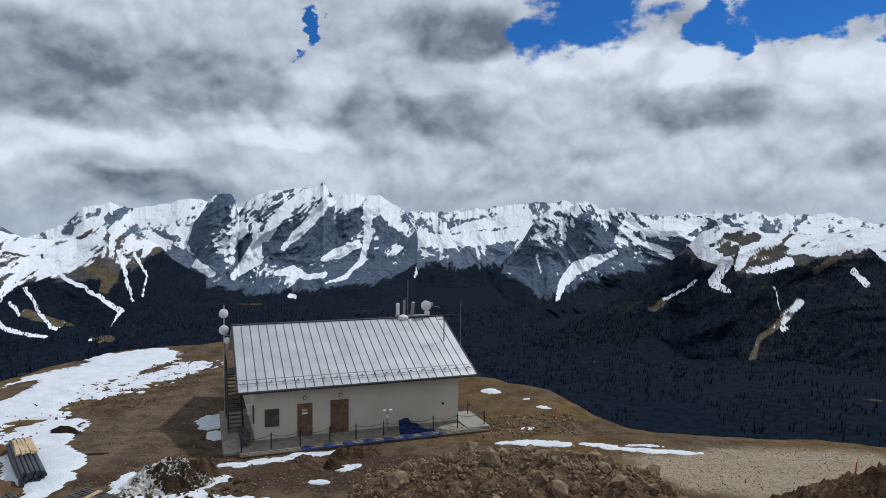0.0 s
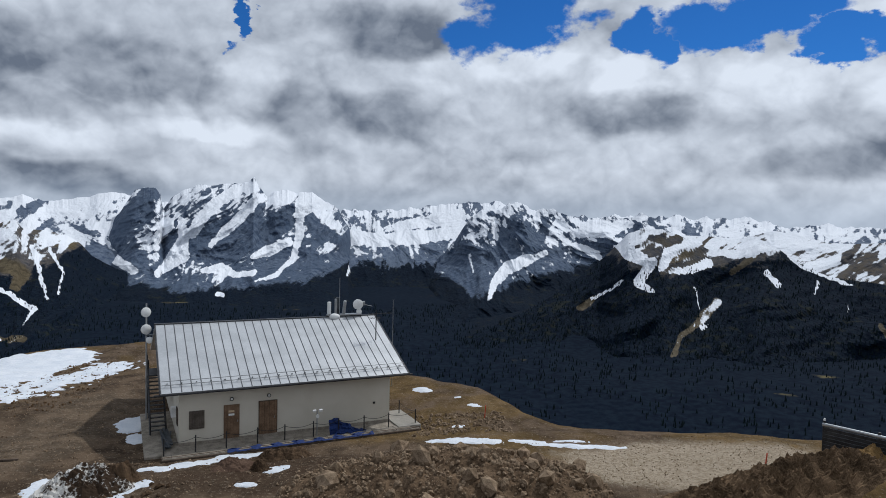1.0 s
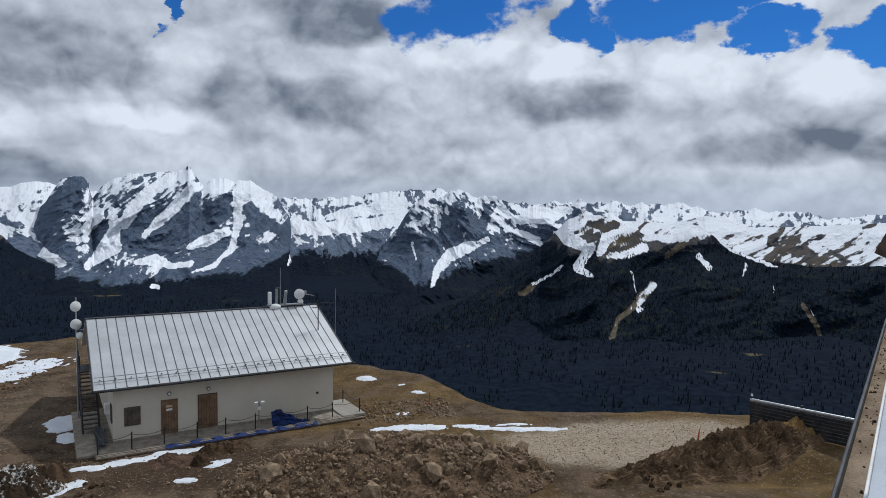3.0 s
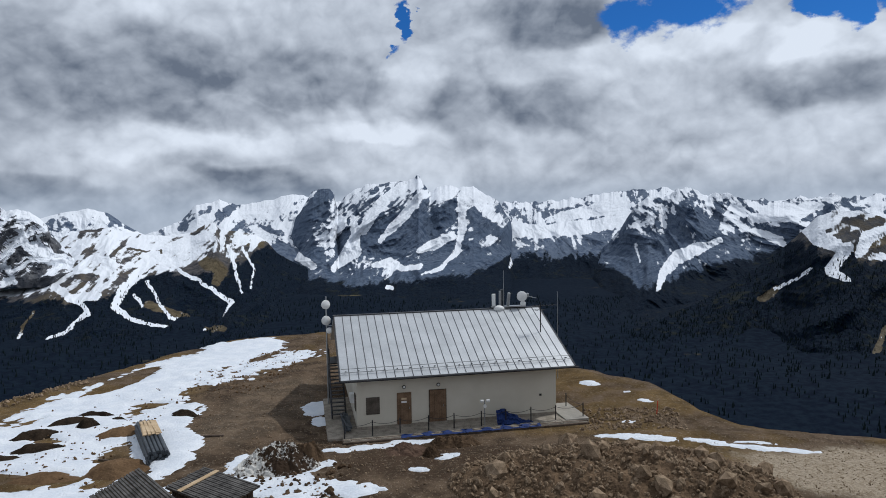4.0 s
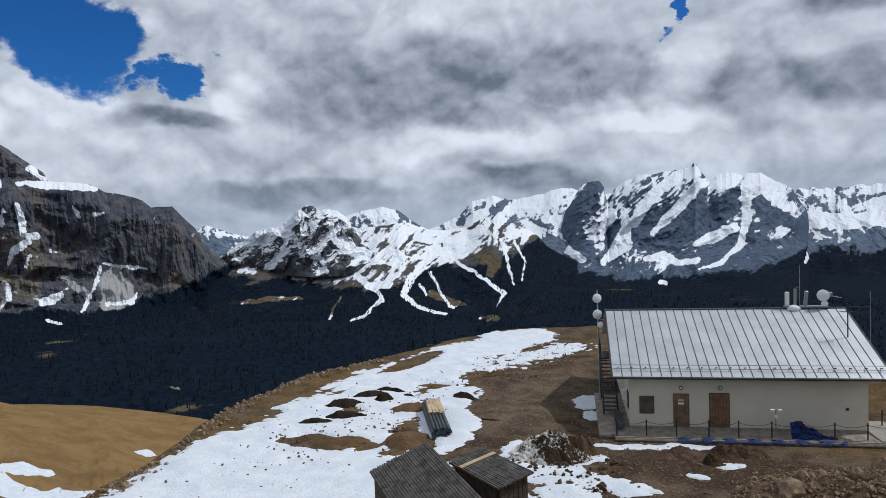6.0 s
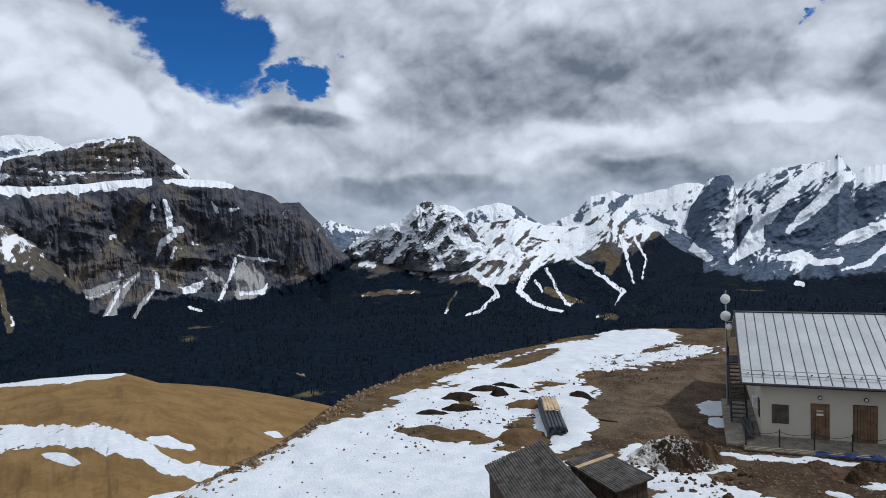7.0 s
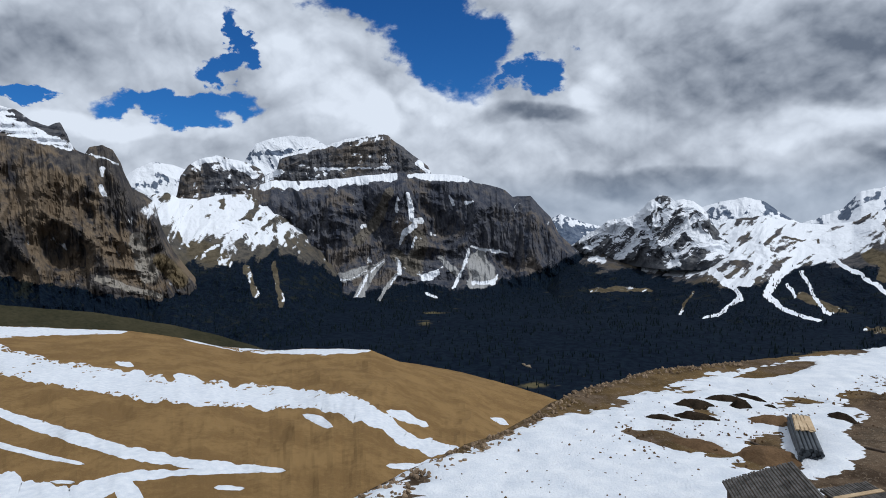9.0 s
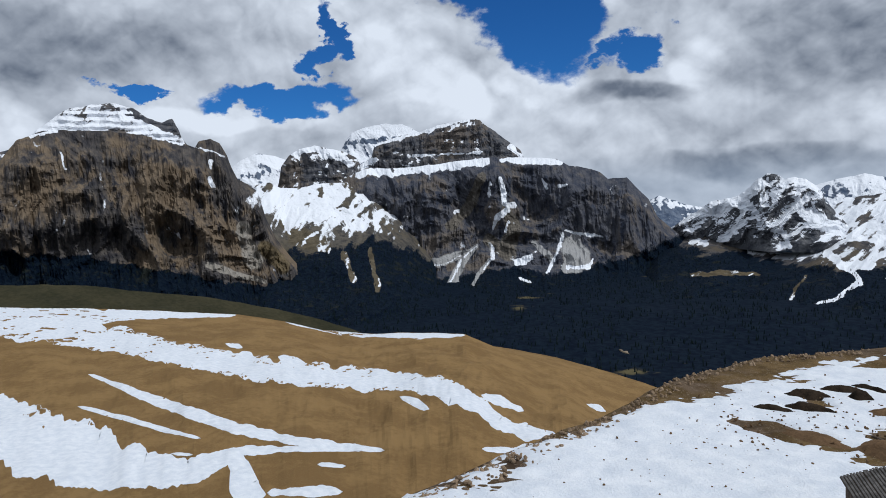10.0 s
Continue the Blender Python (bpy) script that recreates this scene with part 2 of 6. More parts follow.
def empty(name, at, label, category, group="", rz=0.0):
    ob = new(name)
    ob.empty_display_size = 0.2
    ob.matrix_world = pose(*at, 0, 0, rz)
    return tagged(ob, label, category, group)


def fbm(x, y, s, octaves=4, z=0.0):
    return noise.fractal(Vector((x * s, y * s, z)), 1.0, 2.0, octaves)


def lerp_table(table, x):
    xs, ys = zip(*table)
    return float(np.interp(x, xs, ys))


# ---- the summit ground ----
# bearing from the viewpoint and how far the top of the hill reaches there (metres)
RIM = [(-180, 60), (-70, 50), (-35.7, 47.5), (-27.7, 45.2), (-22.7, 44.3), (-18.0, 43.0), (-15.8, 43.2), (-13, 46.0), (-9, 52.5), (-6, 54), (-3, 55.8), (6, 64), (14, 72), (18.6, 75.6),
       (25, 74), (30, 69.5), (34.6, 63.5), (38.9, 59.2), (43, 56.5), (46.9, 52), (50.5, 46.5), (53.6, 41.2), (60.4, 35.8), (63.4, 33.6), (69.4, 29.8), (80, 25), (95, 22), (115, 24), (150, 50), (180, 60)]
VALLEY = [(-180, -300), (-60, -330), (-10, -340), (30, -330), (60, -330), (100, -300), (180, -300)]


def near_z(x, y):
    z = 0.22 * fbm(x, y, 0.09, 3) + 0.07 * fbm(x, y, 0.6, 4)
    hx, hy = (x + 11.3) * 0.9397 + (y - 40.1) * 0.3420, -(x + 11.3) * 0.3420 + (y - 40.1) * 0.9397
    off = math.hypot(max(-1.9 - hx, 0, hx - 15.0), max(-2.2 - hy, 0, hy - 12.6))
    k = min(1.0, off / 3.5)
    z = z * k - 0.26 * (1 - k)
    z -= 1.0 * math.exp(-((x - 25) / 5) ** 2 - ((y - 30.8) / 1.6) ** 2)
    return z


def ground_z(x, y):
    r, az = math.hypot(x, y), math.degrees(math.atan2(-x, y))
    rim = lerp_table(RIM, az) + 0.9 * fbm(x, y, 0.2, 3)
    bare = near_z(x, y)
    over = max(0.0, r - rim)
    fall = 0.62 * over * over / (over + 7.0)
    floor = lerp_table(VALLEY, az)
    z = bare - fall
    if over > 4:
        z += min(over * 0.05, 14) * fbm(x, y, 0.02, 4, 3.0)
    lo = floor + 14 * fbm(x, y, 0.002, 4, 7.0)
    if z < lo + 40:
        k = min(1.0, max(0.0, (lo + 40 - z) / 80.0))
        z = max(z, lo) * (1 - k) + lo * k if z > lo - 40 else lo
    return z


def ground_build(k, geo, obj):
    pos = geo.outputs["Position"]
    x, y, z = k.sep(pos)
    a, b, c, d = k.noise(pos, 0.10, 5.0), k.noise(pos, 0.55, 6.0, 0.65), k.noise(pos, 5.0, 6.0, 0.7), k.noise(pos, 26.0, 3.0, 0.7)
    grass = k.mix(k.ramp(b.outputs[0], 0.35, 0.65), (0.085, 0.056, 0.024), (0.175, 0.115, 0.050))
    dirt = k.mix(k.ramp(b.outputs[0], 0.38, 0.62), (0.052, 0.036, 0.024), (0.135, 0.096, 0.064))
    gravel = k.mix(k.ramp(c.outputs[0], 0.4, 0.65), (0.27, 0.215, 0.150), (0.45, 0.38, 0.29))

    def spot(cx, cy, wide, deep):
        off = k.vec("MULTIPLY", k.vec("SUBTRACT", pos, (cx, cy, 0.0)), (1 / wide, 1 / deep, 0.0))
        ln = k.math("ADD", k.vec("LENGTH", off), k.math("MULTIPLY", k.math("SUBTRACT", b.outputs[0], 0.5), 0.9))
        return k.ramp(ln, 0.75, 1.15, 1.0, 0.0)
    col = k.mix(k.ramp(k.math("ADD", a.outputs[0], k.math("MULTIPLY", k.math("SUBTRACT", b.outputs[0], 0.5), 0.5)), 0.45, 0.58), grass, dirt)
    yard = k.math("MAXIMUM", spot(-18, 45, 8, 15), spot(-3, 34, 13, 7))
    col = k.mix(yard, col, dirt)
    road = k.math("MAXIMUM", spot(19, 36, 9, 4.0), k.math("MULTIPLY", spot(-19, 44, 3.2, 9), 0.12))
    col = k.mix(road, col, gravel)
    mud = spot(-4, 35.5, 8, 3.2)
    col = k.mix(k.math("MULTIPLY", mud, k.ramp(b.outputs[0], 0.35, 0.6)), col, (0.055, 0.036, 0.024))
    col = k.mix(k.math("MULTIPLY", k.ramp(c.outputs[0], 0.54, 0.66), 0.6), col, (0.27, 0.22, 0.165))
    col = k.mix(k.math("MULTIPLY", k.ramp(d.outputs[0], 0.48, 0.66), 0.6), col, (0.045, 0.031, 0.021))
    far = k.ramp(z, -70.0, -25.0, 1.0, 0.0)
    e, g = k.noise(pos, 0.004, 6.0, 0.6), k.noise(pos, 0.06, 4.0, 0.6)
    # valley wood: haze and cloud shade painted in as near-black blue
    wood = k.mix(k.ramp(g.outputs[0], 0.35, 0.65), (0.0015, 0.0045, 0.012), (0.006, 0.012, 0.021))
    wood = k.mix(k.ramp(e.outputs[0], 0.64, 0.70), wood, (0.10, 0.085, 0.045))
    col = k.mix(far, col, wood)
    return col, k.math("ADD", c.outputs[0], k.math("MULTIPLY", d.outputs[0], 0.5)), 0.10


GROUND = material("summit_ground", ground_build, 0.95)


def polar_sheet(name, azs, radii, height, mat):
    n, m = len(azs), len(radii)
    verts = [(-math.sin(radians(a)) * r, math.cos(radians(a)) * r, 0.0) for r in radii for a in azs]
    verts = [(x, y, height(x, y)) for x, y, _ in verts]
    faces = [(j * n + i, j * n + (i + 1) % n, (j + 1) * n + (i + 1) % n, (j + 1) * n + i) for j in range(m - 1) for i in range(n)]
    return link(name, verts, faces, mat, True)


azs = list(np.arange(-60, 112, 0.5)) + list(np.arange(112, 300, 4.0))
azs = [-float(a) for a in azs]
radii = [1.0, 4.0, 8.0, 12.0] + list(np.arange(15, 80, 0.45)) + list(np.geomspace(80, 4900, 90))
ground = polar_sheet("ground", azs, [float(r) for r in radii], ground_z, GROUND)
tagged(ground, "brown summit ground of dry grass, dirt and gravel falling to wooded valley", "ground", kind="structure")

# ---- mountains ----
PERM = np.random.RandomState(7).permutation(4096)


def grad_noise(x, y, seed=0):
    """Smooth noise in about -1 to 1 over arrays of places."""
    xi, yi = np.floor(x).astype(int), np.floor(y).astype(int)
    fx, fy = x - xi, y - yi

    def corner(i, j):
        h = PERM[(PERM[(xi + i + seed * 131) & 4095] + yi + j) & 4095] * (2 * math.pi / 4096)
        return np.cos(h) * (fx - i) + np.sin(h) * (fy - j)
    u, v = fx ** 3 * (fx * (fx * 6 - 15) + 10), fy ** 3 * (fy * (fy * 6 - 15) + 10)
    a, b = corner(0, 0) * (1 - u) + corner(1, 0) * u, corner(0, 1) * (1 - u) + corner(1, 1) * u
    return (a * (1 - v) + b * v) * 1.5


def layers_of(x, y, octaves, seed, gain=0.5, ridged=False):
    total, amp, norm = 0.0, 1.0, 0.0
    for k in range(octaves):
        n = grad_noise(x * 2.03 ** k, y * 2.03 ** k, seed + k)
        total, norm = total + amp * ((1 - 2 * np.abs(n)) if ridged else n), norm + (amp if ridged else amp * amp)
        amp *= gain
    return total / (norm if ridged else math.sqrt(norm))


MARKS = {}


def mark(where, cover, line):
    """A streak of snow, rock, scree, bare soil, wood or meadow on a mountain: bearing, height angle and half-width, in degrees."""
    MARKS.setdefault(where, []).append((cover, line))


def line_field(az, el, line):
    """Above 0 within the streak."""
    best = np.full(az.shape, -9.0)
    pts = line if len(line) > 1 else line * 2
    for (a0, e0, w0), (a1, e1, w1) in zip(pts, pts[1:]):
        da, de = a1 - a0, e1 - e0
        t = np.clip(((az - a0) * da + (el - e0) * de) / max(1e-6, da * da + de * de), 0, 1)
        w = w0 + (w1 - w0) * t
        best = np.maximum(best, (w - np.hypot(az - a0 - da * t, el - e0 - de * t)) / np.maximum(0.07, 0.55 * w))
    return np.clip(best, -1, 1)


def slope(name, label, crest, r_crest, r_foot, snow_line, wood_line, mat, o):
    """A mountain side rising from the valley to its crest (bearing, height angle), with buttresses and gullies, then falling away behind."""
    seed = len(MARKS) * 17 + len(name)
    lo, hi = crest[0][0], crest[-1][0]
    nu, nv, back = int((hi - lo) / 0.085) + 2, o.get("rows", 150), 7
    a = np.linspace(lo, hi, nu)
    table = lambda tb, at: np.interp(at, *zip(*tb)) if isinstance(tb, list) else np.full(np.shape(at), float(tb))
    rc, rf = table(r_crest, a), table(r_foot, a)
    foot = o.get("foot", -345)
    top = table(crest, a)
    low = np.degrees(np.arctan2(foot - EYE, rf))
    s = np.linspace(0, 1, nv + 1)[:, None]
    el = low + (np.maximum(top, low + 0.1) - low) * s
    el = el + 1.6 * o["jag"] * layers_of(a * 0.83, a * 0.31 + seed + 0.37, 5, seed, 0.58) * np.clip((s - 0.80) / 0.20, 0, 1) ** 2
    az = np.broadcast_to(a, el.shape)
    shape = {0: [(0, 0), (1, 1)], 1: [(0, 0), (0.35, 0.5), (0.6, 0.75), (1, 1)], 2: [(0, 0), (0.25, 0.5), (0.42, 0.80), (0.55, 0.90), (0.9, 0.96), (1, 1)]}[o.get("steep", 0)]
    x, y = np.radians(az) * rc, np.radians(el) * rc
    w = o["wave"]
    wx, wy = layers_of(x / w / 1.7, y / w / 1.7, 3, seed + 40), layers_of(x / w / 1.7 + 9, y / w / 1.7, 3, seed + 50)
    px, py = (x + o.get("shear", 0.0) * y) / w + 0.4 * wx, 0.9 * y / w + 0.35 * wy
    ridge = layers_of(px, py, 5, seed + 60, 0.47, True)
    fine = layers_of(x / w * 5, y / w * 5, 4, seed + 80, 0.6)
    r = rf + (rc - rf) * np.interp(s, *zip(*shape))
    env = np.minimum(1, s * 5) * (0.25 + 0.75 * np.minimum(1, (1 - s) * 9))
    rel = o["relief"]
    r = r - rel * env * (0.75 * ridge + 0.06 * fine)
    if "crack" in o:
        r = r - 26 * o["crack"] * env * layers_of(x / 46 + 0.3 * wx, y / 330 + 0.2 * wy, 5, seed + 90, 0.65, True)
    if "terr" in o:
        band = y / o["terr"] + 0.7 * wx
        r = r + 22 * env * np.abs(band - np.floor(band) - 0.5)
    z = EYE + r * np.tan(np.radians(el))
    pos = np.stack([-np.sin(np.radians(az)) * r, np.cos(np.radians(az)) * r, z], -1)
    nrm = np.cross(np.gradient(pos, axis=1), np.gradient(pos, axis=0))
    nz = np.abs(nrm[..., 2]) / (np.linalg.norm(nrm, axis=-1) + 1e-9)
    grain = layers_of(px * 3.0 + 3, py * 2.4, 6, seed + 100, 0.66)
    speck = layers_of((x + o.get("shear", 0.0) * y) / 34, y / 46, 3, seed + 110, 0.65)
    snow = np.clip((el - table(snow_line, az)) / o["soft"], -1.0, 0.75) * 0.55 + o.get("bias", 0.0) + np.clip(1.5 * (nz - np.median(nz)), -0.5, 0.5) - 0.35 * (ridge - 0.4)
    rough = 1.05 * grain + 0.60 * speck
    ws = o.get("wsoft", 1.2)
    cover = np.clip((table(wood_line, az) - el) / ws * 1.2 + 0.7 * grain + 0.25 * speck, -1, 1) if wood_line else np.full(el.shape, -1.0)
    bare, scree = np.full(el.shape, -1.0), np.full(el.shape, -1.0)
    ja, je = az + 0.10 * wx + 0.20 * grain + 0.06 * speck, el + 0.08 * wy + 0.14 * fine + 0.05 * speck
    gain = np.zeros(el.shape)
    for kind, line in MARKS.get(name, []):
        f = line_field(ja, je, line) + 0.25 * speck * (kind != "snow")
        g = np.clip(f + 0.45, 0, 1)
        if kind == "snow":
            gain = np.maximum(gain, 1.6 * g)
        elif kind == "rock":
            gain = np.where(gain > 0.8, gain, np.minimum(gain, -0.85 * g))
        elif kind == "wood":
            cover, snow = np.maximum(cover, f), snow - 0.8 * g
        elif kind == "scree":
            scree, cover = np.maximum(scree, f), np.minimum(cover, -f)
        else:
            bare, cover = np.maximum(bare, f), np.minimum(cover, -f)
    snow = np.clip(np.clip(snow - 0.8 * np.clip(cover + 0.3, 0, 1), -1.0, 0.6) + gain + rough * np.clip(1.1 - 0.7 * cover, 0.25, 1), -1, 1)
    q = (np.arange(1, back + 1) / back)[:, None, None]
    away = pos[-1] + np.stack([-np.sin(np.radians(a)), np.cos(np.radians(a)), a * 0], -1) * (q * 0.35 * (rc - rf).mean())
    away[..., 2] -= q[..., 0] * (pos[-1, :, 2] - foot) * 0.9
    full = np.concatenate([pos, away]).reshape(-1, 3)
    i, j = np.meshgrid(np.arange(nu - 1), np.arange(nv + back))
    k = (j * nu + i).ravel()
    faces = np.stack([k, k + nu, k + nu + 1, k + 1], -1)
    me = bpy.data.meshes.new(name)
    me.from_pydata(full.tolist(), [], faces.tolist())
    me.materials.append(mat)
    for key, field in (("snow_lies", snow), ("wood_lies", cover), ("bare_lies", bare), ("scree_lies", scree)):
        vals = np.concatenate([field, np.repeat(field[-1:], back, 0)]).astype(np.float32).ravel()
        me.attributes.new(key, "FLOAT", "POINT").data.foreach_set("value", vals)
    WOODS[name] = pos[cover > 0.15]
    return tagged(new(name, me), label, "mountain", kind="structure")


WOODS = {}


def alpine(name, rock_lo, rock_hi, warm, bare_col, scree_col=(0.36, 0.35, 0.33), streaky=0.25, wave=0.004):
    """Rock in two tones with stains, under snow, scree, bare soil and wood, its haze and shade in the colour, where
    they lie.
    """
    def build(k, geo, obj):
        pos = geo.outputs["Position"]

        def lies(key, soft, mess, n):
            at = k.t.nodes.new("ShaderNodeAttribute")
            at.attribute_name = key
            return k.ramp(k.math("ADD", at.outputs["Fac"], k.math("MULTIPLY", k.math("SUBTRACT", n, 0.5), mess)), -soft, soft)
        big, mid = k.noise(pos, wave, 5.0, 0.6).outputs[0], k.noise(pos, wave * 7, 6.0, 0.65).outputs[0]
        tiny = k.noise(pos, 0.09, 5.0, 0.65).outputs[0]
        streak = k.noise(k.vec("MULTIPLY", pos, (1.0, 1.0, streaky)), wave * 8, 6.0, 0.65).outputs[0]
        rock = k.mix(k.ramp(k.math("ADD", k.math("MULTIPLY", mid, 0.4), k.math("MULTIPLY", streak, 0.6)), 0.36, 0.64), rock_lo, rock_hi)
        rock = k.mix(k.math("MULTIPLY", k.ramp(k.math("ADD", big, k.math("MULTIPLY", k.math("SUBTRACT", streak, 0.5), 0.5)), 0.47, 0.63), 0.75), rock, warm)
        soil = k.mix(k.ramp(mid, 0.35, 0.65), bare_col, tuple(c * 0.5 for c in bare_col))
        rock = k.mix(lies("bare_lies", 0.35, 1.2, mid), rock, soil)
        rock = k.mix(lies("scree_lies", 0.25, 0.9, mid), rock, k.mix(mid, tuple(c * 0.75 for c in scree_col), scree_col))
        # tree cover carries the valley's blue haze and shade in its colour
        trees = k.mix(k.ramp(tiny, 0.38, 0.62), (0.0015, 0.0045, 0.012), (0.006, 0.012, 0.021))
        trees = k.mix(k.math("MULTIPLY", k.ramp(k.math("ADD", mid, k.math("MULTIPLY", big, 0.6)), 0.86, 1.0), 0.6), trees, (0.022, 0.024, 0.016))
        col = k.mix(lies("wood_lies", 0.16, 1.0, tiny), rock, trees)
        col = k.mix(lies("snow_lies", 0.16, 0.85, k.math("ADD", k.math("MULTIPLY", mid, 0.5), k.math("MULTIPLY", tiny, 0.5))), col, (0.74, 0.765, 0.81))
        return col, k.math("ADD", mid, k.math("MULTIPLY", tiny, 0.4)), 7.0
    return material(name, build, 0.9)


# blue-grey rock, with the blue of aerial haze added to its base colour
HAZED_BLUE_ROCK = alpine("hazed_blue_grey_rock", (0.036, 0.054, 0.092), (0.118, 0.146, 0.195), (0.068, 0.092, 0.135), (0.12, 0.11, 0.09), streaky=0.5)
# distance haze is put into this bluer, paler rock colour
HAZED_FAR_ROCK = alpine("hazed_far_rock", (0.055, 0.078, 0.125), (0.15, 0.18, 0.235), (0.10, 0.125, 0.17), (0.15, 0.14, 0.13), streaky=0.6)
SPUR_ROCK = alpine("snowy_spur", (0.035, 0.037, 0.045), (0.11, 0.10, 0.095), (0.085, 0.070, 0.050), (0.12, 0.096, 0.060), streaky=0.5)
HORN_ROCK = alpine("horn_rock", (0.045, 0.050, 0.062), (0.135, 0.135, 0.14), (0.075, 0.08, 0.09), (0.12, 0.10, 0.07), streaky=0.5)
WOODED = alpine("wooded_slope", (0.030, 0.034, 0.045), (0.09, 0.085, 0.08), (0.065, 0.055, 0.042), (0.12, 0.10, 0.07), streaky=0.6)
TIER_ROCK = alpine("tier_rock", (0.042, 0.047, 0.060), (0.125, 0.122, 0.126), (0.13, 0.108, 0.088), (0.13, 0.11, 0.08), streaky=1.8)
BOWL_ROCK = alpine("bowl_rock", (0.045, 0.043, 0.042), (0.12, 0.108, 0.09), (0.10, 0.085, 0.06), (0.12, 0.10, 0.068), streaky=0.7)
CLIFF = alpine("ochre_cliff", (0.034, 0.034, 0.040), (0.108, 0.096, 0.086), (0.185, 0.138, 0.090), (0.16, 0.125, 0.075), (0.30, 0.275, 0.24), 0.14)
CLIFF_GREY = alpine("grey_cliff", (0.034, 0.040, 0.058), (0.098, 0.098, 0.108), (0.135, 0.112, 0.090), (0.15, 0.135, 0.115), (0.34, 0.34, 0.34), 0.16)


slope("mountain_far", "snow-topped range far beyond the pass, haze put into its pale blue colour",
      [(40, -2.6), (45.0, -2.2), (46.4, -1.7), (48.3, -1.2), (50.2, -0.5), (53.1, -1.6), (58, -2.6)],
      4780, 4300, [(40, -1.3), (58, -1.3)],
      [], HAZED_FAR_ROCK, dict(relief=60, wave=260, jag=0.06, soft=0.6))

mark("mountain_ice", "rock", [(25.0, 0.59, 0.29), (26.2, -0.02, 0.43), (26.9, -1.07, 0.24)])
mark("mountain_ice", "rock", [(27.3, 0.36, 0.29), (28.9, -0.38, 0.33), (29.3, -1.25, 0.38)])
mark("mountain_ice", "rock", [(22.9, -1.34, 0.19), (21.5, -1.77, 0.24), (20.5, -2.18, 0.29)])
mark("mountain_ice", "rock", [(24.7, -0.9, 0.14), (25.4, -1.52, 0.19)])
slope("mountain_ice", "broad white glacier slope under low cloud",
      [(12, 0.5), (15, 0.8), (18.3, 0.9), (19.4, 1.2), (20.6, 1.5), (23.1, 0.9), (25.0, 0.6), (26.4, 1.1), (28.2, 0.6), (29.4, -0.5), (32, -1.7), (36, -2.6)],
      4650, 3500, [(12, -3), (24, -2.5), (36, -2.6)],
      [], HAZED_FAR_ROCK, dict(relief=90, wave=420, jag=0.08, soft=1.2, bias=0.25))

mark("mountain_range", "snow", [(2.3, -1.79, 0.67), (-0.5, -2.0, 0.57), (-4.3, -1.63, 0.57), (-7.6, -0.96, 0.48)])
mark("mountain_range", "snow", [(-1.9, -0.8, 0.43), (-7.1, 0.14, 0.57)])
mark("mountain_range", "rock", [(-0.5, -0.58, 0.24), (-1.9, -0.23, 0.33), (-4.2, -0.38, 0.19)])
mark("mountain_range", "rock", [(-4.7, -0.52, 0.19), (-7.1, -0.15, 0.19)])
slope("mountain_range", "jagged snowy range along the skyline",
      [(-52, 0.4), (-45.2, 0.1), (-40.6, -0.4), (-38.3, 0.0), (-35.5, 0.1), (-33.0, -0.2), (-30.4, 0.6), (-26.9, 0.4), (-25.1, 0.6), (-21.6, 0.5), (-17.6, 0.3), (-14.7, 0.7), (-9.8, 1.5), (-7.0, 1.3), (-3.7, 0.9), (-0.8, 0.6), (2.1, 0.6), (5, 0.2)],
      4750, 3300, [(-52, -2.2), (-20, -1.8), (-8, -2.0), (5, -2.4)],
      [(-52, -4.5), (-10, -4.0), (5, -4.0)], HAZED_FAR_ROCK, dict(relief=130, wave=330, jag=0.16, soft=1.8, bias=-0.12))

mark("mountain_peak", "snow", [(15.6, -0.65, 0.29), (15.4, -2.07, 0.38), (15.8, -3.24, 0.71), (17.3, -4.75, 0.33)])
mark("mountain_peak", "snow", [(10.1, -3.46, 0.24), (8.9, -2.97, 0.52), (7.3, -2.24, 0.33)])
mark("mountain_peak", "snow", [(6.5, 0.93, 0.24), (6.4, -1.82, 0.33), (6.9, -3.66, 0.24), (8.1, -4.93, 0.19), (9.8, -5.41, 0.1)])
mark("mountain_peak", "snow", [(20.4, -3.75, 0.38), (19.1, -4.61, 0.33)])
mark("mountain_peak", "snow", [(14.0, -4.66, 0.19), (12.6, -4.51, 0.43), (11.5, -4.97, 0.24), (9.9, -4.82, 0.24)])
mark("mountain_peak", "snow", [(13.3, -2.51, 0.24), (12.0, -1.19, 0.38), (9.7, 1.31, 0.43)])
mark("mountain_peak", "snow", [(14.8, -1.64, 0.38), (13.4, 0.55, 0.43), (11.4, 1.93, 0.48)])
mark("mountain_peak", "snow", [(16.6, -0.79, 0.43), (16.9, -1.43, 0.43), (17.7, -2.07, 0.14)])
mark("mountain_peak", "snow", [(12.9, -6.57, 0.24), (12.4, -6.63, 0.19)])
mark("mountain_peak", "snow", [(2.5, -5.08, 0.1), (2.3, -4.38, 0.14)])
mark("mountain_peak", "snow", [(3.6, -0.64, 0.38), (5.0, 0.73, 0.38), (6.1, 1.17, 0.38)])
mark("mountain_peak", "rock", [(18.1, 1.29, 0.76), (19.0, -0.61, 1.24), (20.4, -2.89, 1.14), (18.8, -3.53, 0.67)])
mark("mountain_peak", "rock", [(7.4, -0.55, 0.48), (9.1, -1.84, 0.57), (11.4, -2.74, 0.43)])
mark("mountain_peak", "rock", [(9.8, 0.63, 0.33), (10.5, -1.17, 0.38), (13.1, -3.62, 0.43)])
mark("mountain_peak", "rock", [(5.7, 0.03, 0.38), (5.0, -1.12, 0.67), (3.2, -2.03, 0.43)])
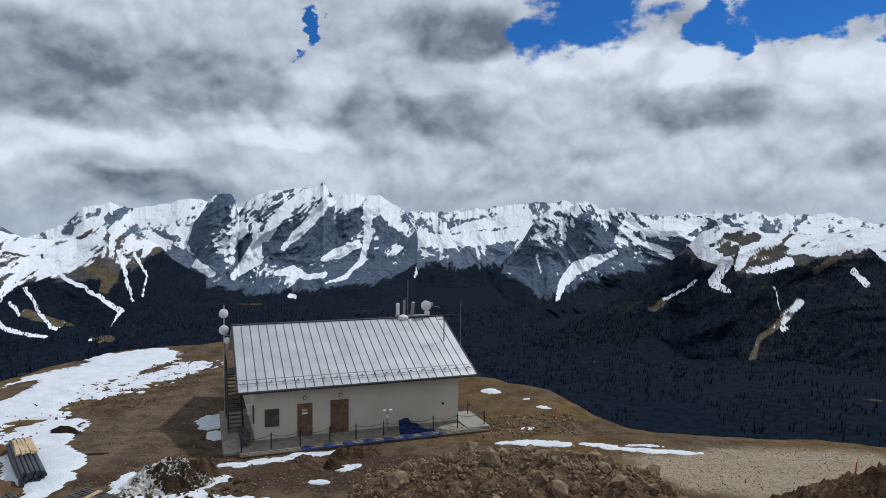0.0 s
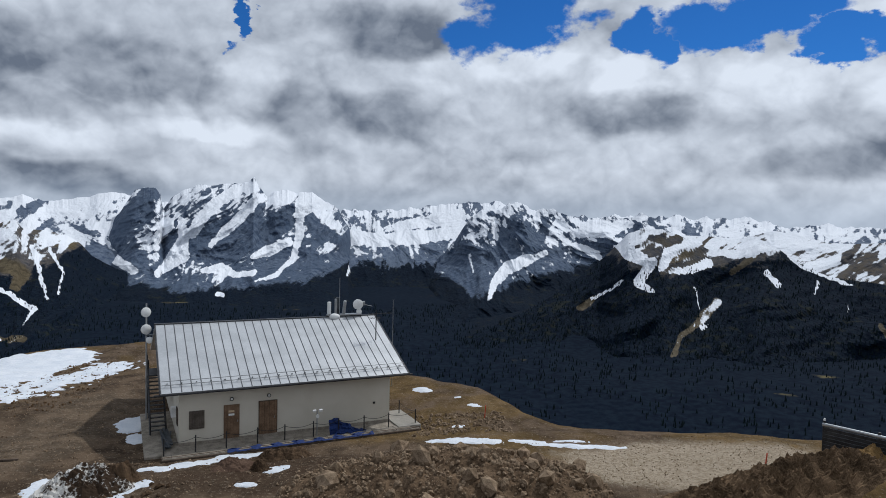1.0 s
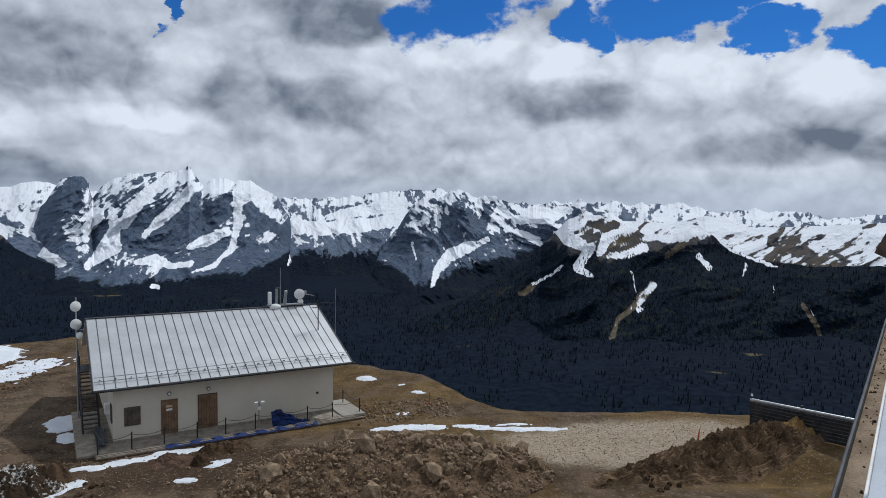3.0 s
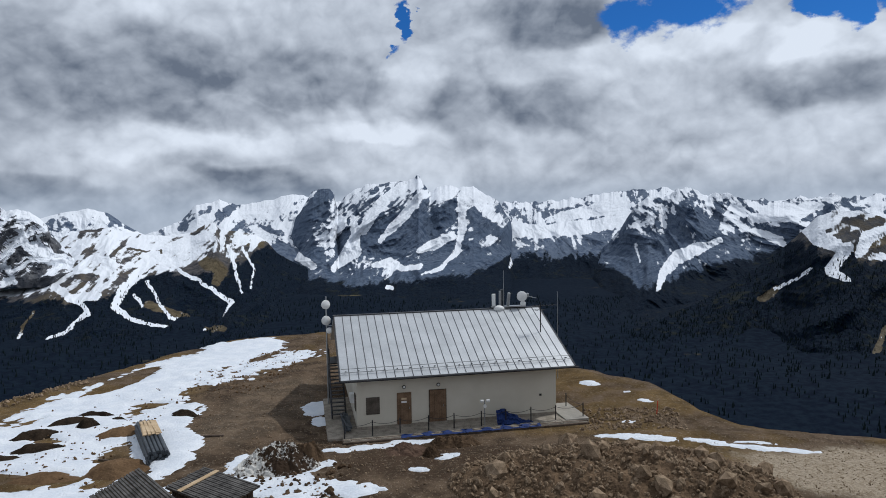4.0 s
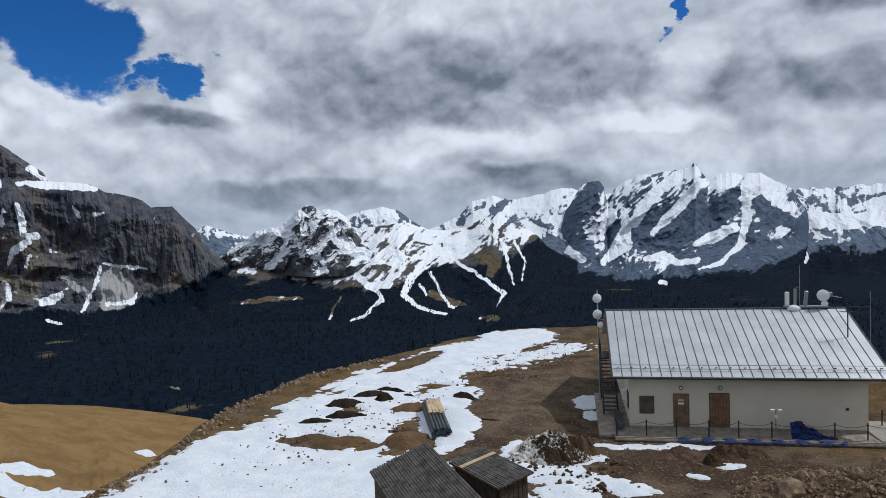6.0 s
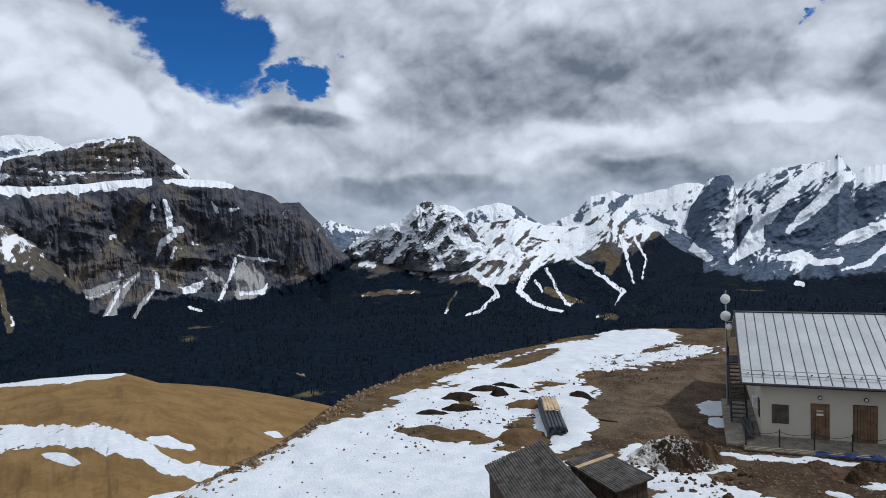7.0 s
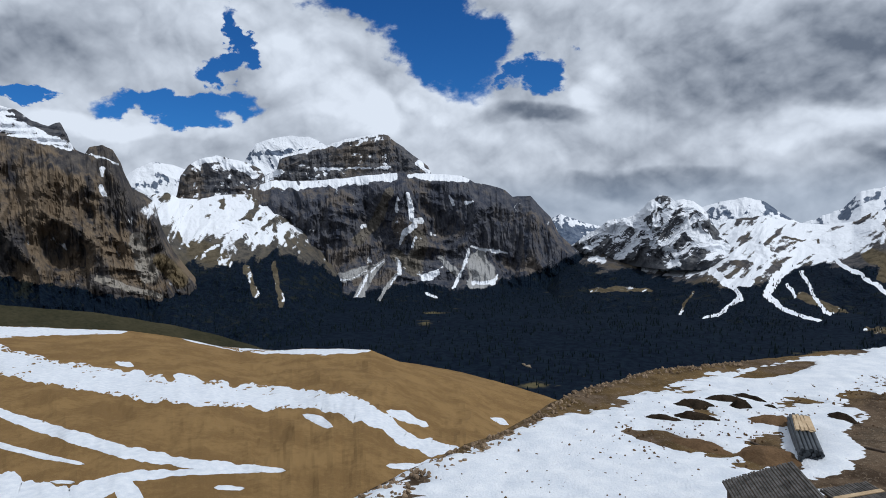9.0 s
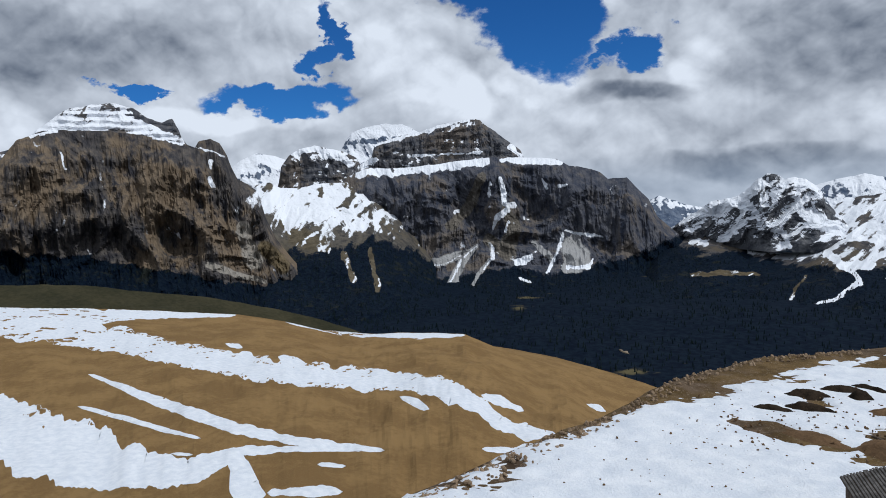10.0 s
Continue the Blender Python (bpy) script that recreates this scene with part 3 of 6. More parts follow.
mark("mountain_peak", "rock", [(12.6, 1.76, 0.19), (14.0, -0.55, 0.24), (14.9, -2.73, 0.38)])
mark("mountain_peak", "rock", [(14.0, 1.54, 0.14), (13.6, 1.81, 0.19)])
mark("mountain_peak", "rock", [(11.4, 1.62, 0.14), (12.6, 0.35, 0.19)])
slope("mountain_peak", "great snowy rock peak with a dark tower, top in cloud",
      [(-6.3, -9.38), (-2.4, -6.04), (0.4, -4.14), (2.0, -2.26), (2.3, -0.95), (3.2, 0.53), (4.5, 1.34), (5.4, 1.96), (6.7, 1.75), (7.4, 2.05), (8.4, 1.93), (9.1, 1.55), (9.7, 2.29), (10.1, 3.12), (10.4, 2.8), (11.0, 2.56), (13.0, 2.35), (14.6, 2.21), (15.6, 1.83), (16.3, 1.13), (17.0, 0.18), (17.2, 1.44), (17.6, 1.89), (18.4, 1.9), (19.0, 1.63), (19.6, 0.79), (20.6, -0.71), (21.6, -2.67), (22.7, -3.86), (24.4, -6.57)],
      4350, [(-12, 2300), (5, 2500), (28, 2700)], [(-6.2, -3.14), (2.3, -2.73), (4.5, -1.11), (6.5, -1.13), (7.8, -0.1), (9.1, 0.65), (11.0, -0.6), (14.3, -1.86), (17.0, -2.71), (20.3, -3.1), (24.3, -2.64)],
      [(-6.2, -5.07), (1.4, -3.2), (5.9, -5.51), (11.1, -5.96), (15.1, -6.19), (18.9, -5.63), (24.4, -6.57)], HAZED_BLUE_ROCK, dict(relief=330, wave=620, jag=0.1, soft=2.0, bias=0.0, shear=0.8, steep=1))

mark("mountain_crag", "snow", [(-14.4, -2.73, 0.29), (-12.7, -3.44, 0.48), (-11.3, -4.04, 0.57), (-10.2, -5.41, 0.43), (-9.7, -6.72, 0.14)])
mark("mountain_crag", "snow", [(-17.0, -2.0, 0.33), (-18.7, -2.69, 0.38), (-19.2, -3.4, 0.19)])
mark("mountain_crag", "snow", [(-8.1, -3.12, 0.14), (-8.4, -4.56, 0.1)])
mark("mountain_crag", "snow", [(-21.0, -0.12, 0.43), (-19.6, -0.76, 0.57), (-16.8, -1.05, 0.33)])
mark("mountain_crag", "rock", [(-22.9, -0.08, 0.62), (-21.5, -0.72, 0.38), (-24.0, -0.68, 0.48)])
mark("mountain_crag", "rock", [(-12.2, 0.8, 0.57), (-11.5, -0.9, 0.43), (-10.5, -2.6, 0.57)])
mark("mountain_crag", "rock", [(-14.8, 0.26, 0.38), (-13.9, -1.58, 0.38)])
mark("mountain_crag", "wood", [(-6.7, -9.38, 1.9), (-14.5, -7.36, 1.19), (-19.7, -5.77, 1.19)])
mark("mountain_crag", "bare", [(-7.2, -9.86, 0.19), (-8.2, -11.28, 0.14)])
slope("mountain_crag", "craggy mountain with snow gullies, haze put into its blue-grey colour",
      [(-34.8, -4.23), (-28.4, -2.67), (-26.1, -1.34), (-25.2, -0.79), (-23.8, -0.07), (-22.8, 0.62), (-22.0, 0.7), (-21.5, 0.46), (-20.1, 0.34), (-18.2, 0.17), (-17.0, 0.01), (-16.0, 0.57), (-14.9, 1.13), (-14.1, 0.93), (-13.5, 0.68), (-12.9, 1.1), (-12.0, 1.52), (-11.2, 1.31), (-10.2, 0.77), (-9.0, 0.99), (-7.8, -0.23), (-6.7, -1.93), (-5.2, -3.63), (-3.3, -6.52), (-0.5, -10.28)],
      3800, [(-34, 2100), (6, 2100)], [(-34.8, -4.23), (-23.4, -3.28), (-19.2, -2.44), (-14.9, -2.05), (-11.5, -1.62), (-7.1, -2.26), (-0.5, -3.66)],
      [(-34.8, -4.23), (-18.7, -3.41), (-13.5, -4.97), (-9.1, -6.48), (-5.2, -5.07), (-0.5, -5.09)], HAZED_BLUE_ROCK, dict(relief=280, wave=430, jag=0.14, soft=1.7, bias=-0.05, shear=-0.5, steep=1))

mark("mountain_snowfield", "rock", [(-37.4, -1.23, 0.24), (-36.7, -2.16, 0.43), (-37.6, -2.35, 0.76), (-38.7, -2.74, 0.57), (-39.5, -3.34, 0.48)])
mark("mountain_snowfield", "rock", [(-43.7, -0.8, 0.1), (-42.7, -1.08, 0.19)])
mark("mountain_snowfield", "rock", [(-40.2, -2.59, 0.1), (-41.5, -3.24, 0.14)])
slope("mountain_snowfield", "smooth white snow ridge",
      [(-52, -0.4), (-44.2, -0.7), (-40.1, -1.0), (-37.4, -1.2), (-35.5, -1.2), (-33.4, -0.6), (-32.0, -0.4), (-29.6, -1.1), (-27.9, -1.0), (-25.1, -0.9), (-20, -1.6)],
      3450, 2700, [(-52, -3.6), (-36, -3.4), (-20, -3)],
      [(-52, -4.2), (-20, -4.0)], SPUR_ROCK, dict(relief=70, wave=300, jag=0.02, soft=1.2, bias=0.15, shear=0.9))

mark("mountain_wooded", "snow", [(-20.2, -1.56, 0.33), (-21.3, -2.63, 0.67), (-23.0, -3.3, 0.48), (-22.1, -4.98, 0.48), (-23.3, -5.56, 0.24)])
mark("mountain_wooded", "snow", [(-24.5, -2.31, 0.43), (-23.9, -3.74, 0.43), (-25.5, -3.93, 0.38), (-27.5, -3.16, 0.38)])
mark("mountain_wooded", "snow", [(-28.4, -1.98, 0.48), (-30.5, -2.14, 0.43), (-32.2, -1.28, 0.33), (-33.9, -2.84, 0.29), (-35.8, -3.82, 0.19), (-37.2, -4.19, 0.14)])
mark("mountain_wooded", "snow", [(-18.4, -6.39, 0.14), (-20.0, -5.53, 0.14), (-20.9, -4.78, 0.12)])
mark("mountain_wooded", "snow", [(-31.7, -3.7, 0.29), (-32.3, -4.57, 0.24)])
mark("mountain_wooded", "snow", [(-35.0, -4.0, 0.12), (-34.9, -5.11, 0.07)])
mark("mountain_wooded", "snow", [(-26.4, -5.06, 0.06), (-27.0, -6.9, 0.06)])
mark("mountain_wooded", "snow", [(-27.0, -8.2, 0.12), (-27.6, -7.88, 0.07)])
mark("mountain_wooded", "snow", [(-37.1, -5.64, 0.06), (-37.0, -6.29, 0.06)])
mark("mountain_wooded", "snow", [(-39.7, -7.28, 0.06), (-39.9, -7.86, 0.06)])
mark("mountain_wooded", "bare", [(-28.1, -6.15, 0.33), (-26.8, -7.84, 0.29), (-25.4, -9.07, 0.19), (-25.1, -10.71, 0.24), (-24.7, -12.12, 0.24), (-25.0, -13.02, 0.14)])
mark("mountain_wooded", "bare", [(-39.1, -7.0, 0.14), (-39.9, -8.2, 0.19), (-40.5, -9.82, 0.14), (-41.3, -11.38, 0.14)])
mark("mountain_wooded", "bare", [(-17.6, -7.27, 0.29), (-18.6, -6.29, 0.19)])
mark("mountain_wooded", "bare", [(-26.1, -2.27, 0.29), (-23.7, -3.51, 0.24)])
mark("mountain_wooded", "bare", [(-31.2, -1.9, 0.24), (-29.3, -3.79, 0.24)])
mark("mountain_wooded", "bare", [(-14.9, -15.85, 0.19), (-14.2, -16.56, 0.14)])
mark("mountain_wooded", "meadow", [(-8.2, -12.69, 0.14), (-10.4, -11.26, 0.19)])
mark("mountain_wooded", "meadow", [(-2.9, -11.73, 0.1), (-4.8, -11.28, 0.1)])
mark("mountain_wooded", "rock", [(-22.9, -1.17, 0.29), (-24.3, -1.47, 0.29), (-25.2, -1.26, 0.24)])
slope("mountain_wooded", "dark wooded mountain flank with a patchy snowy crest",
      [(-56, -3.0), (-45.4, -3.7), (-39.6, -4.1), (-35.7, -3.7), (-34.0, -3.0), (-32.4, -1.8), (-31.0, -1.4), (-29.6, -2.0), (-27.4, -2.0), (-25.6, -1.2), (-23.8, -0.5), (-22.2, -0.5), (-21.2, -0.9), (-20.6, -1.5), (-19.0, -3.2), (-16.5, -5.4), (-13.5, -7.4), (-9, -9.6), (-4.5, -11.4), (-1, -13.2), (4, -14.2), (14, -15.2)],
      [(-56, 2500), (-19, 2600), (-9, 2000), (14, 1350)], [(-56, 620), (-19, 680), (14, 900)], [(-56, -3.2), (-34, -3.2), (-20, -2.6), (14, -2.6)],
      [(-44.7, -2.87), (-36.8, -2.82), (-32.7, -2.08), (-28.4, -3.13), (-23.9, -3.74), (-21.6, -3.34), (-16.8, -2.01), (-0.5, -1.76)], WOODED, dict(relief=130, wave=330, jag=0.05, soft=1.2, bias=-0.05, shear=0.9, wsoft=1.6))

mark("mountain_spur_behind", "rock", [(34.6, 0.12, 0.14), (33.7, -0.72, 0.24), (32.5, -1.46, 0.24)])
mark("mountain_spur_behind", "rock", [(38.2, -0.26, 0.19), (38.6, -1.08, 0.38)])
slope("mountain_spur_behind", "rounded white summit behind the spur",
      [(30.5, -2.56), (32.0, -1.65), (33.6, -0.63), (34.6, 0.16), (35.9, 0.43), (37.7, 0.2), (39.0, -0.23), (41.3, -1.5)],
      3950, 3300, [(30, -2.5), (42, -2.5)],
      [], HAZED_FAR_ROCK, dict(relief=70, wave=180, jag=0.05, soft=1.0, bias=0.25))

mark("mountain_spur", "bare", [(47.8, -6.94, 0.14), (45.6, -6.81, 0.24), (43.0, -6.87, 0.14)])
mark("mountain_spur", "snow", [(30.9, -3.44, 0.23), (32.7, -4.7, 0.26), (33.9, -6.07, 0.32), (34.4, -7.07, 0.29), (33.4, -8.09, 0.2), (30.9, -8.85, 0.16), (28.0, -9.33, 0.13)])
mark("mountain_spur", "snow", [(32.0, -5.32, 0.16), (31.3, -6.78, 0.13), (30.5, -8.09, 0.16), (28.8, -8.76, 0.13)])
mark("mountain_spur", "snow", [(29.6, -4.54, 0.16), (27.3, -6.03, 0.16), (25.9, -7.26, 0.23), (26.3, -8.39, 0.1)])
mark("mountain_spur", "snow", [(36.9, -6.56, 0.2), (36.2, -7.29, 0.23), (37.7, -8.6, 0.16), (40.0, -9.52, 0.13)])
mark("mountain_spur", "snow", [(40.0, -9.52, 0.1), (38.2, -10.17, 0.07), (37.2, -10.24, 0.13)])
mark("mountain_spur", "snow", [(38.2, -5.27, 0.26), (37.3, -6.2, 0.32), (35.5, -6.18, 0.29)])
mark("mountain_spur", "snow", [(25.8, -2.79, 0.13), (25.5, -4.28, 0.16), (25.0, -6.47, 0.1)])
mark("mountain_spur", "snow", [(24.6, -3.0, 0.13), (23.9, -4.67, 0.1), (24.2, -6.14, 0.1)])
mark("mountain_spur", "snow", [(33.0, -6.14, 0.13), (32.5, -7.26, 0.1)])
mark("mountain_spur", "rock", [(33.2, -2.72, 0.08), (30.9, -2.91, 0.08), (30.8, -3.53, 0.08), (32.0, -4.61, 0.08), (34.4, -5.26, 0.1)])
mark("mountain_spur", "bare", [(27.7, -3.87, 0.48), (26.5, -4.72, 0.57), (26.9, -5.59, 0.29)])
mark("mountain_spur", "bare", [(25.0, -2.16, 0.29), (23.2, -2.58, 0.38)])
mark("mountain_spur", "meadow", [(32.1, -7.03, 0.29), (29.2, -8.26, 0.24)])
mark("mountain_spur", "meadow", [(28.8, -9.11, 0.24), (26.5, -9.42, 0.24)])
mark("mountain_spur", "rock", [(36.8, -4.58, 0.19), (35.5, -4.81, 0.24), (36.2, -5.73, 0.19)])
mark("mountain_spur", "rock", [(34.0, -5.16, 0.19), (33.0, -5.33, 0.14)])
mark("mountain_spur", "rock", [(36.4, -1.22, 0.1), (35.1, -1.15, 0.1)])
mark("mountain_spur", "rock", [(48.4, -3.19, 0.33), (46.1, -4.04, 0.43), (44.2, -5.02, 0.33)])
mark("mountain_spur", "bare", [(48.0, -3.29, 0.29), (46.1, -3.8, 0.29)])
mark("mountain_spur", "bare", [(39.8, -6.91, 0.1), (41.0, -9.02, 0.1), (42.4, -11.37, 0.1), (43.1, -13.23, 0.19)])
slope("mountain_spur", "snowy spur with a dark crag and ski runs",
      [(2, -11.5), (6, -10), (10.7, -8.2), (15.6, -6.5), (20.3, -4.4), (22.0, -3.4), (22.7, -2.5), (23.6, -1.87), (25.0, -1.52), (26.5, -1.33), (26.8, -0.73), (27.6, -0.93), (28.7, -1.52), (30.1, -1.76), (32.0, -1.6), (33.6, -1.36), (34.6, -0.97), (36.4, -1.17), (37.7, -1.65), (39.5, -2.47), (43.7, -3.36), (46.5, -2.6), (48.4, -2.9), (50.4, -3.73), (54.4, -8.94)],
      3500, [(2, 1500), (20, 1600), (40, 1900), (60, 2200)], [(2, -3), (20, -2.5), (22.8, -2.58), (24.7, -3.09), (26.5, -3.43), (28.9, -3.88), (30.1, -4.68), (32.1, -5.24), (34.0, -6.07), (36.4, -6.19), (39.5, -5.65), (43.7, -5.26), (48.4, -3.76), (54.2, -2.68)],
      [(2, -3), (20, -3.6), (22.8, -2.58), (24.6, -3.84), (26.5, -4.72), (28.9, -4.97), (30.5, -4.42), (33.0, -4.79), (34.7, -6.17), (36.4, -6.56), (39.6, -6.21), (43.7, -5.35), (48.5, -4.72), (50.4, -3.24), (54.2, -2.19)], SPUR_ROCK, dict(relief=120, wave=300, jag=0.03, soft=0.7, bias=0.04, shear=0.9, wsoft=0.9))

mark("mountain_horn", "rock", [(39.7, -0.22, 0.67), (41.3, -1.5, 1.05), (42.7, -3.37, 0.95), (43.7, -4.78, 0.67)])
mark("mountain_horn", "snow", [(42.7, 0.18, 0.29), (44.1, -1.21, 0.43), (46.0, -1.89, 0.43), (47.5, -2.1, 0.29)])
mark("mountain_horn", "snow", [(44.1, -2.87, 0.24), (45.6, -4.29, 0.33)])
mark("mountain_horn", "snow", [(40.0, -1.99, 0.29), (39.1, -2.94, 0.48), (37.7, -3.42, 0.57)])
mark("mountain_horn", "snow", [(40.9, -4.8, 0.19), (41.4, -2.91, 0.14), (40.2, -1.29, 0.1)])
mark("mountain_horn", "rock", [(38.3, -2.11, 0.43), (38.8, -1.78, 0.29)])
slope("mountain_horn", "dark rocky horn streaked with snow",
      [(35.5, -4.81), (36.6, -3.66), (37.6, -2.4), (38.4, -1.46), (38.6, -0.71), (39.0, -0.14), (39.7, 0.39), (40.4, 0.5), (41.1, 0.38), (41.7, 0.77), (42.3, 0.83), (43.1, 0.33), (43.5, -0.13), (44.4, -0.78), (46.5, -1.3), (48.4, -2.51), (51.3, -4.19)],
      [(36, 3150), (42, 3150), (46, 3280), (50, 3430), (54, 3460)], [(36, 2850), (42, 2900), (46, 3180), (50, 3360), (54, 3420)], [(35.5, -2.97), (39.1, -3.41), (43.7, -3.36), (51.3, -2.26)],
      [(35.5, -5.36), (43.7, -5.35), (51.3, -4.67)], HORN_ROCK, dict(relief=130, wave=170, jag=0.1, soft=1.5, bias=-0.06, shear=0.7, steep=1, foot=-250))

mark("mountain_white_dome", "rock", [(75.9, 5.14, 0.19), (73.4, 5.25, 0.24), (71.7, 5.35, 0.14)])
slope("mountain_white_dome", "distant snow dome behind the tiered massif",
      [(68.6, 5.18), (69.9, 5.81), (71.0, 6.39), (72.5, 6.6), (74.2, 6.35), (75.5, 5.93), (76.0, 5.23), (76.8, 3.82)],
      4100, 3600, [(68.6, 3.8), (76.8, 3.82)],
      [], HAZED_FAR_ROCK, dict(relief=50, wave=160, jag=0.05, soft=0.7, bias=0.3))

mark("mountain_white_shoulder", "rock", [(84.5, 2.73, 0.29), (83.3, 2.61, 0.29)])
slope("mountain_white_shoulder", "white snow shoulder between the rock walls",
      [(78.9, 2.51), (80.8, 3.8), (81.9, 4.25), (83.3, 4.48), (84.6, 3.92), (86.3, 2.53)],
      3900, 3300, [(79.0, 0.33), (86.4, 0.5)],
      [], HAZED_FAR_ROCK, dict(relief=50, wave=200, jag=0.02, soft=0.8, bias=0.3))

mark("mountain_tier", "snow", [(73.6, 4.85, 0.14), (69.9, 5.67, 0.14), (67.2, 6.37, 0.14), (65.1, 6.64, 0.1)])
mark("mountain_tier", "snow", [(70.9, 3.81, 0.1), (67.3, 3.88, 0.1), (64.5, 3.76, 0.1)])
mark("mountain_tier", "snow", [(62.2, 4.2, 0.19), (61.3, 3.34, 0.19)])
mark("mountain_tier", "snow", [(74.8, 3.01, 0.38), (73.8, 3.59, 0.29)])
slope("mountain_tier", "upper rock tier with a snow-dusted flat top",
      [(59.4, 2.26), (61.0, 3.14), (61.3, 3.81), (62.1, 4.53), (62.7, 4.96), (63.4, 5.52), (64.2, 6.09), (64.6, 6.55), (65.1, 6.69), (66.3, 6.55), (68.1, 6.27), (69.9, 5.72), (71.7, 5.49), (73.6, 4.89), (73.9, 3.82), (75.3, 3.02), (76.1, 1.6)],
      3560, 3380, [(60.7, 4.65), (65.1, 6.64), (68.1, 6.27), (75.9, 5.49)],
      [], TIER_ROCK, dict(relief=90, wave=190, jag=0.05, soft=0.8, bias=-0.35, terr=45, crack=1, steep=1, foot=20))

mark("mountain_dome", "snow", [(80.2, 4.44, 0.33), (78.8, 4.76, 0.24), (76.4, 4.04, 0.43), (75.6, 3.37, 0.29)])
mark("mountain_dome", "rock", [(79.2, 4.45, 0.24), (77.6, 4.51, 0.19)])
slope("mountain_dome", "banded rock dome with a snow cap",
      [(74.4, 2.47), (75.2, 3.82), (76.0, 4.35), (77.5, 4.69), (78.6, 5.02), (79.9, 4.7), (80.7, 4.22), (81.4, 3.37), (81.7, 1.88), (82.6, 0.42)],
      3560, 3340, [(74.3, 3.37), (76.0, 3.6), (79.2, 3.89), (82.4, 4.2)],
      [], TIER_ROCK, dict(relief=80, wave=170, jag=0.05, soft=0.7, bias=-0.25, terr=45, crack=0.6, steep=1, foot=-20))

mark("mountain_bowl", "bare", [(81.5, -0.47, 0.67), (80.3, -2.46, 0.86), (78.3, -3.43, 0.57)])
mark("mountain_bowl", "snow", [(81.7, -0.67, 0.14), (81.0, -2.2, 0.1)])
mark("mountain_bowl", "snow", [(79.7, -2.7, 0.1), (78.7, -2.31, 0.1)])
mark("mountain_bowl", "meadow", [(74.4, -3.85, 0.19), (74.2, -5.68, 0.24), (73.9, -7.51, 0.19)])
mark("mountain_bowl", "meadow", [(76.7, -4.18, 0.24), (76.0, -6.46, 0.24)])
mark("mountain_bowl", "rock", [(83.8, 2.53, 0.38), (82.7, 1.68, 0.48)])
mark("mountain_bowl", "rock", [(75.7, 1.15, 0.29), (76.2, -0.18, 0.24)])
slope("mountain_bowl", "snow bowl above a brown and wooded slope",
      [(68.9, -4.11), (71.9, -0.75), (74.4, 1.58), (76.1, 1.82), (78.1, 1.85), (80.1, 1.52), (81.6, 1.59), (82.4, 2.1), (83.5, 1.9), (85.4, -1.17)],
      3250, [(60, 1750), (100, 1500)], [(68.9, -2.24), (74.5, -1.81), (77.5, -1.92), (80.2, -1.59), (82.8, -0.42), (85.3, 0.48)],
      [(69.0, -5.04), (72.0, -3.97), (74.2, -2.96), (76.3, -3.4), (78.8, -4.06), (81.1, -3.49), (85.5, -3.23)], BOWL_ROCK, dict(relief=70, wave=230, jag=0.02, soft=0.8, bias=0.1, shear=0.5, wsoft=1.3))

mark("mountain_plateau", "snow", [(75.6, 2.31, 0.24), (74.1, 2.65, 0.38), (71.8, 2.54, 0.43), (69.6, 2.7, 0.43), (66.4, 2.94, 0.38), (64.1, 3.09, 0.33)])
mark("mountain_plateau", "snow", [(62.7, 3.03, 0.24), (60.3, 2.94, 0.38), (57.9, 2.7, 0.24)])
mark("mountain_plateau", "snow", [(63.1, 1.61, 0.19), (62.8, -0.53, 0.24), (62.1, -0.79, 0.33), (63.5, -1.71, 0.29), (64.0, -2.64, 0.1)])
mark("mountain_plateau", "snow", [(62.6, -2.21, 0.14), (62.9, -2.92, 0.1)])
mark("mountain_plateau", "snow", [(67.1, -1.13, 0.19), (66.8, -1.0, 0.1)])
mark("mountain_plateau", "snow", [(59.6, 1.31, 0.1), (59.3, 0.58, 0.14)])
mark("mountain_plateau", "snow", [(58.2, 0.7, 0.19), (57.5, 0.87, 0.1)])
mark("mountain_plateau", "snow", [(63.9, 1.39, 0.1), (64.2, 0.21, 0.1)])
mark("mountain_plateau", "scree", [(65.2, -4.07, 0.14), (66.2, -4.93, 0.33), (67.2, -6.54, 0.38), (68.1, -8.36, 0.33), (68.8, -9.24, 0.14)])
mark("mountain_plateau", "scree", [(64.2, -3.92, 0.14), (64.1, -5.02, 0.14), (64.9, -6.17, 0.19), (66.1, -7.77, 0.1)])
mark("mountain_plateau", "snow", [(65.3, -4.16, 0.1), (66.6, -5.15, 0.11), (67.7, -7.21, 0.1), (68.7, -9.16, 0.1)])
mark("mountain_plateau", "snow", [(64.1, -4.07, 0.1), (64.1, -5.16, 0.1), (64.8, -6.18, 0.08)])
mark("mountain_plateau", "scree", [(74.7, -1.35, 0.14), (72.9, -3.47, 0.14), (71.0, -5.41, 0.19), (70.4, -6.0, 0.14)])
mark("mountain_plateau", "scree", [(69.7, -6.5, 0.14), (70.8, -7.26, 0.14), (72.9, -8.27, 0.14), (73.8, -8.97, 0.1)])
mark("mountain_plateau", "scree", [(69.9, -5.46, 0.38), (68.5, -5.3, 0.43), (66.2, -4.7, 0.38)])
mark("mountain_plateau", "snow", [(69.7, -5.57, 0.1), (68.1, -5.56, 0.1), (66.7, -4.91, 0.1)])
mark("mountain_plateau", "scree", [(57.0, -3.33, 0.24), (57.4, -4.53, 0.86), (56.9, -5.5, 1.14), (57.9, -6.2, 0.48)])
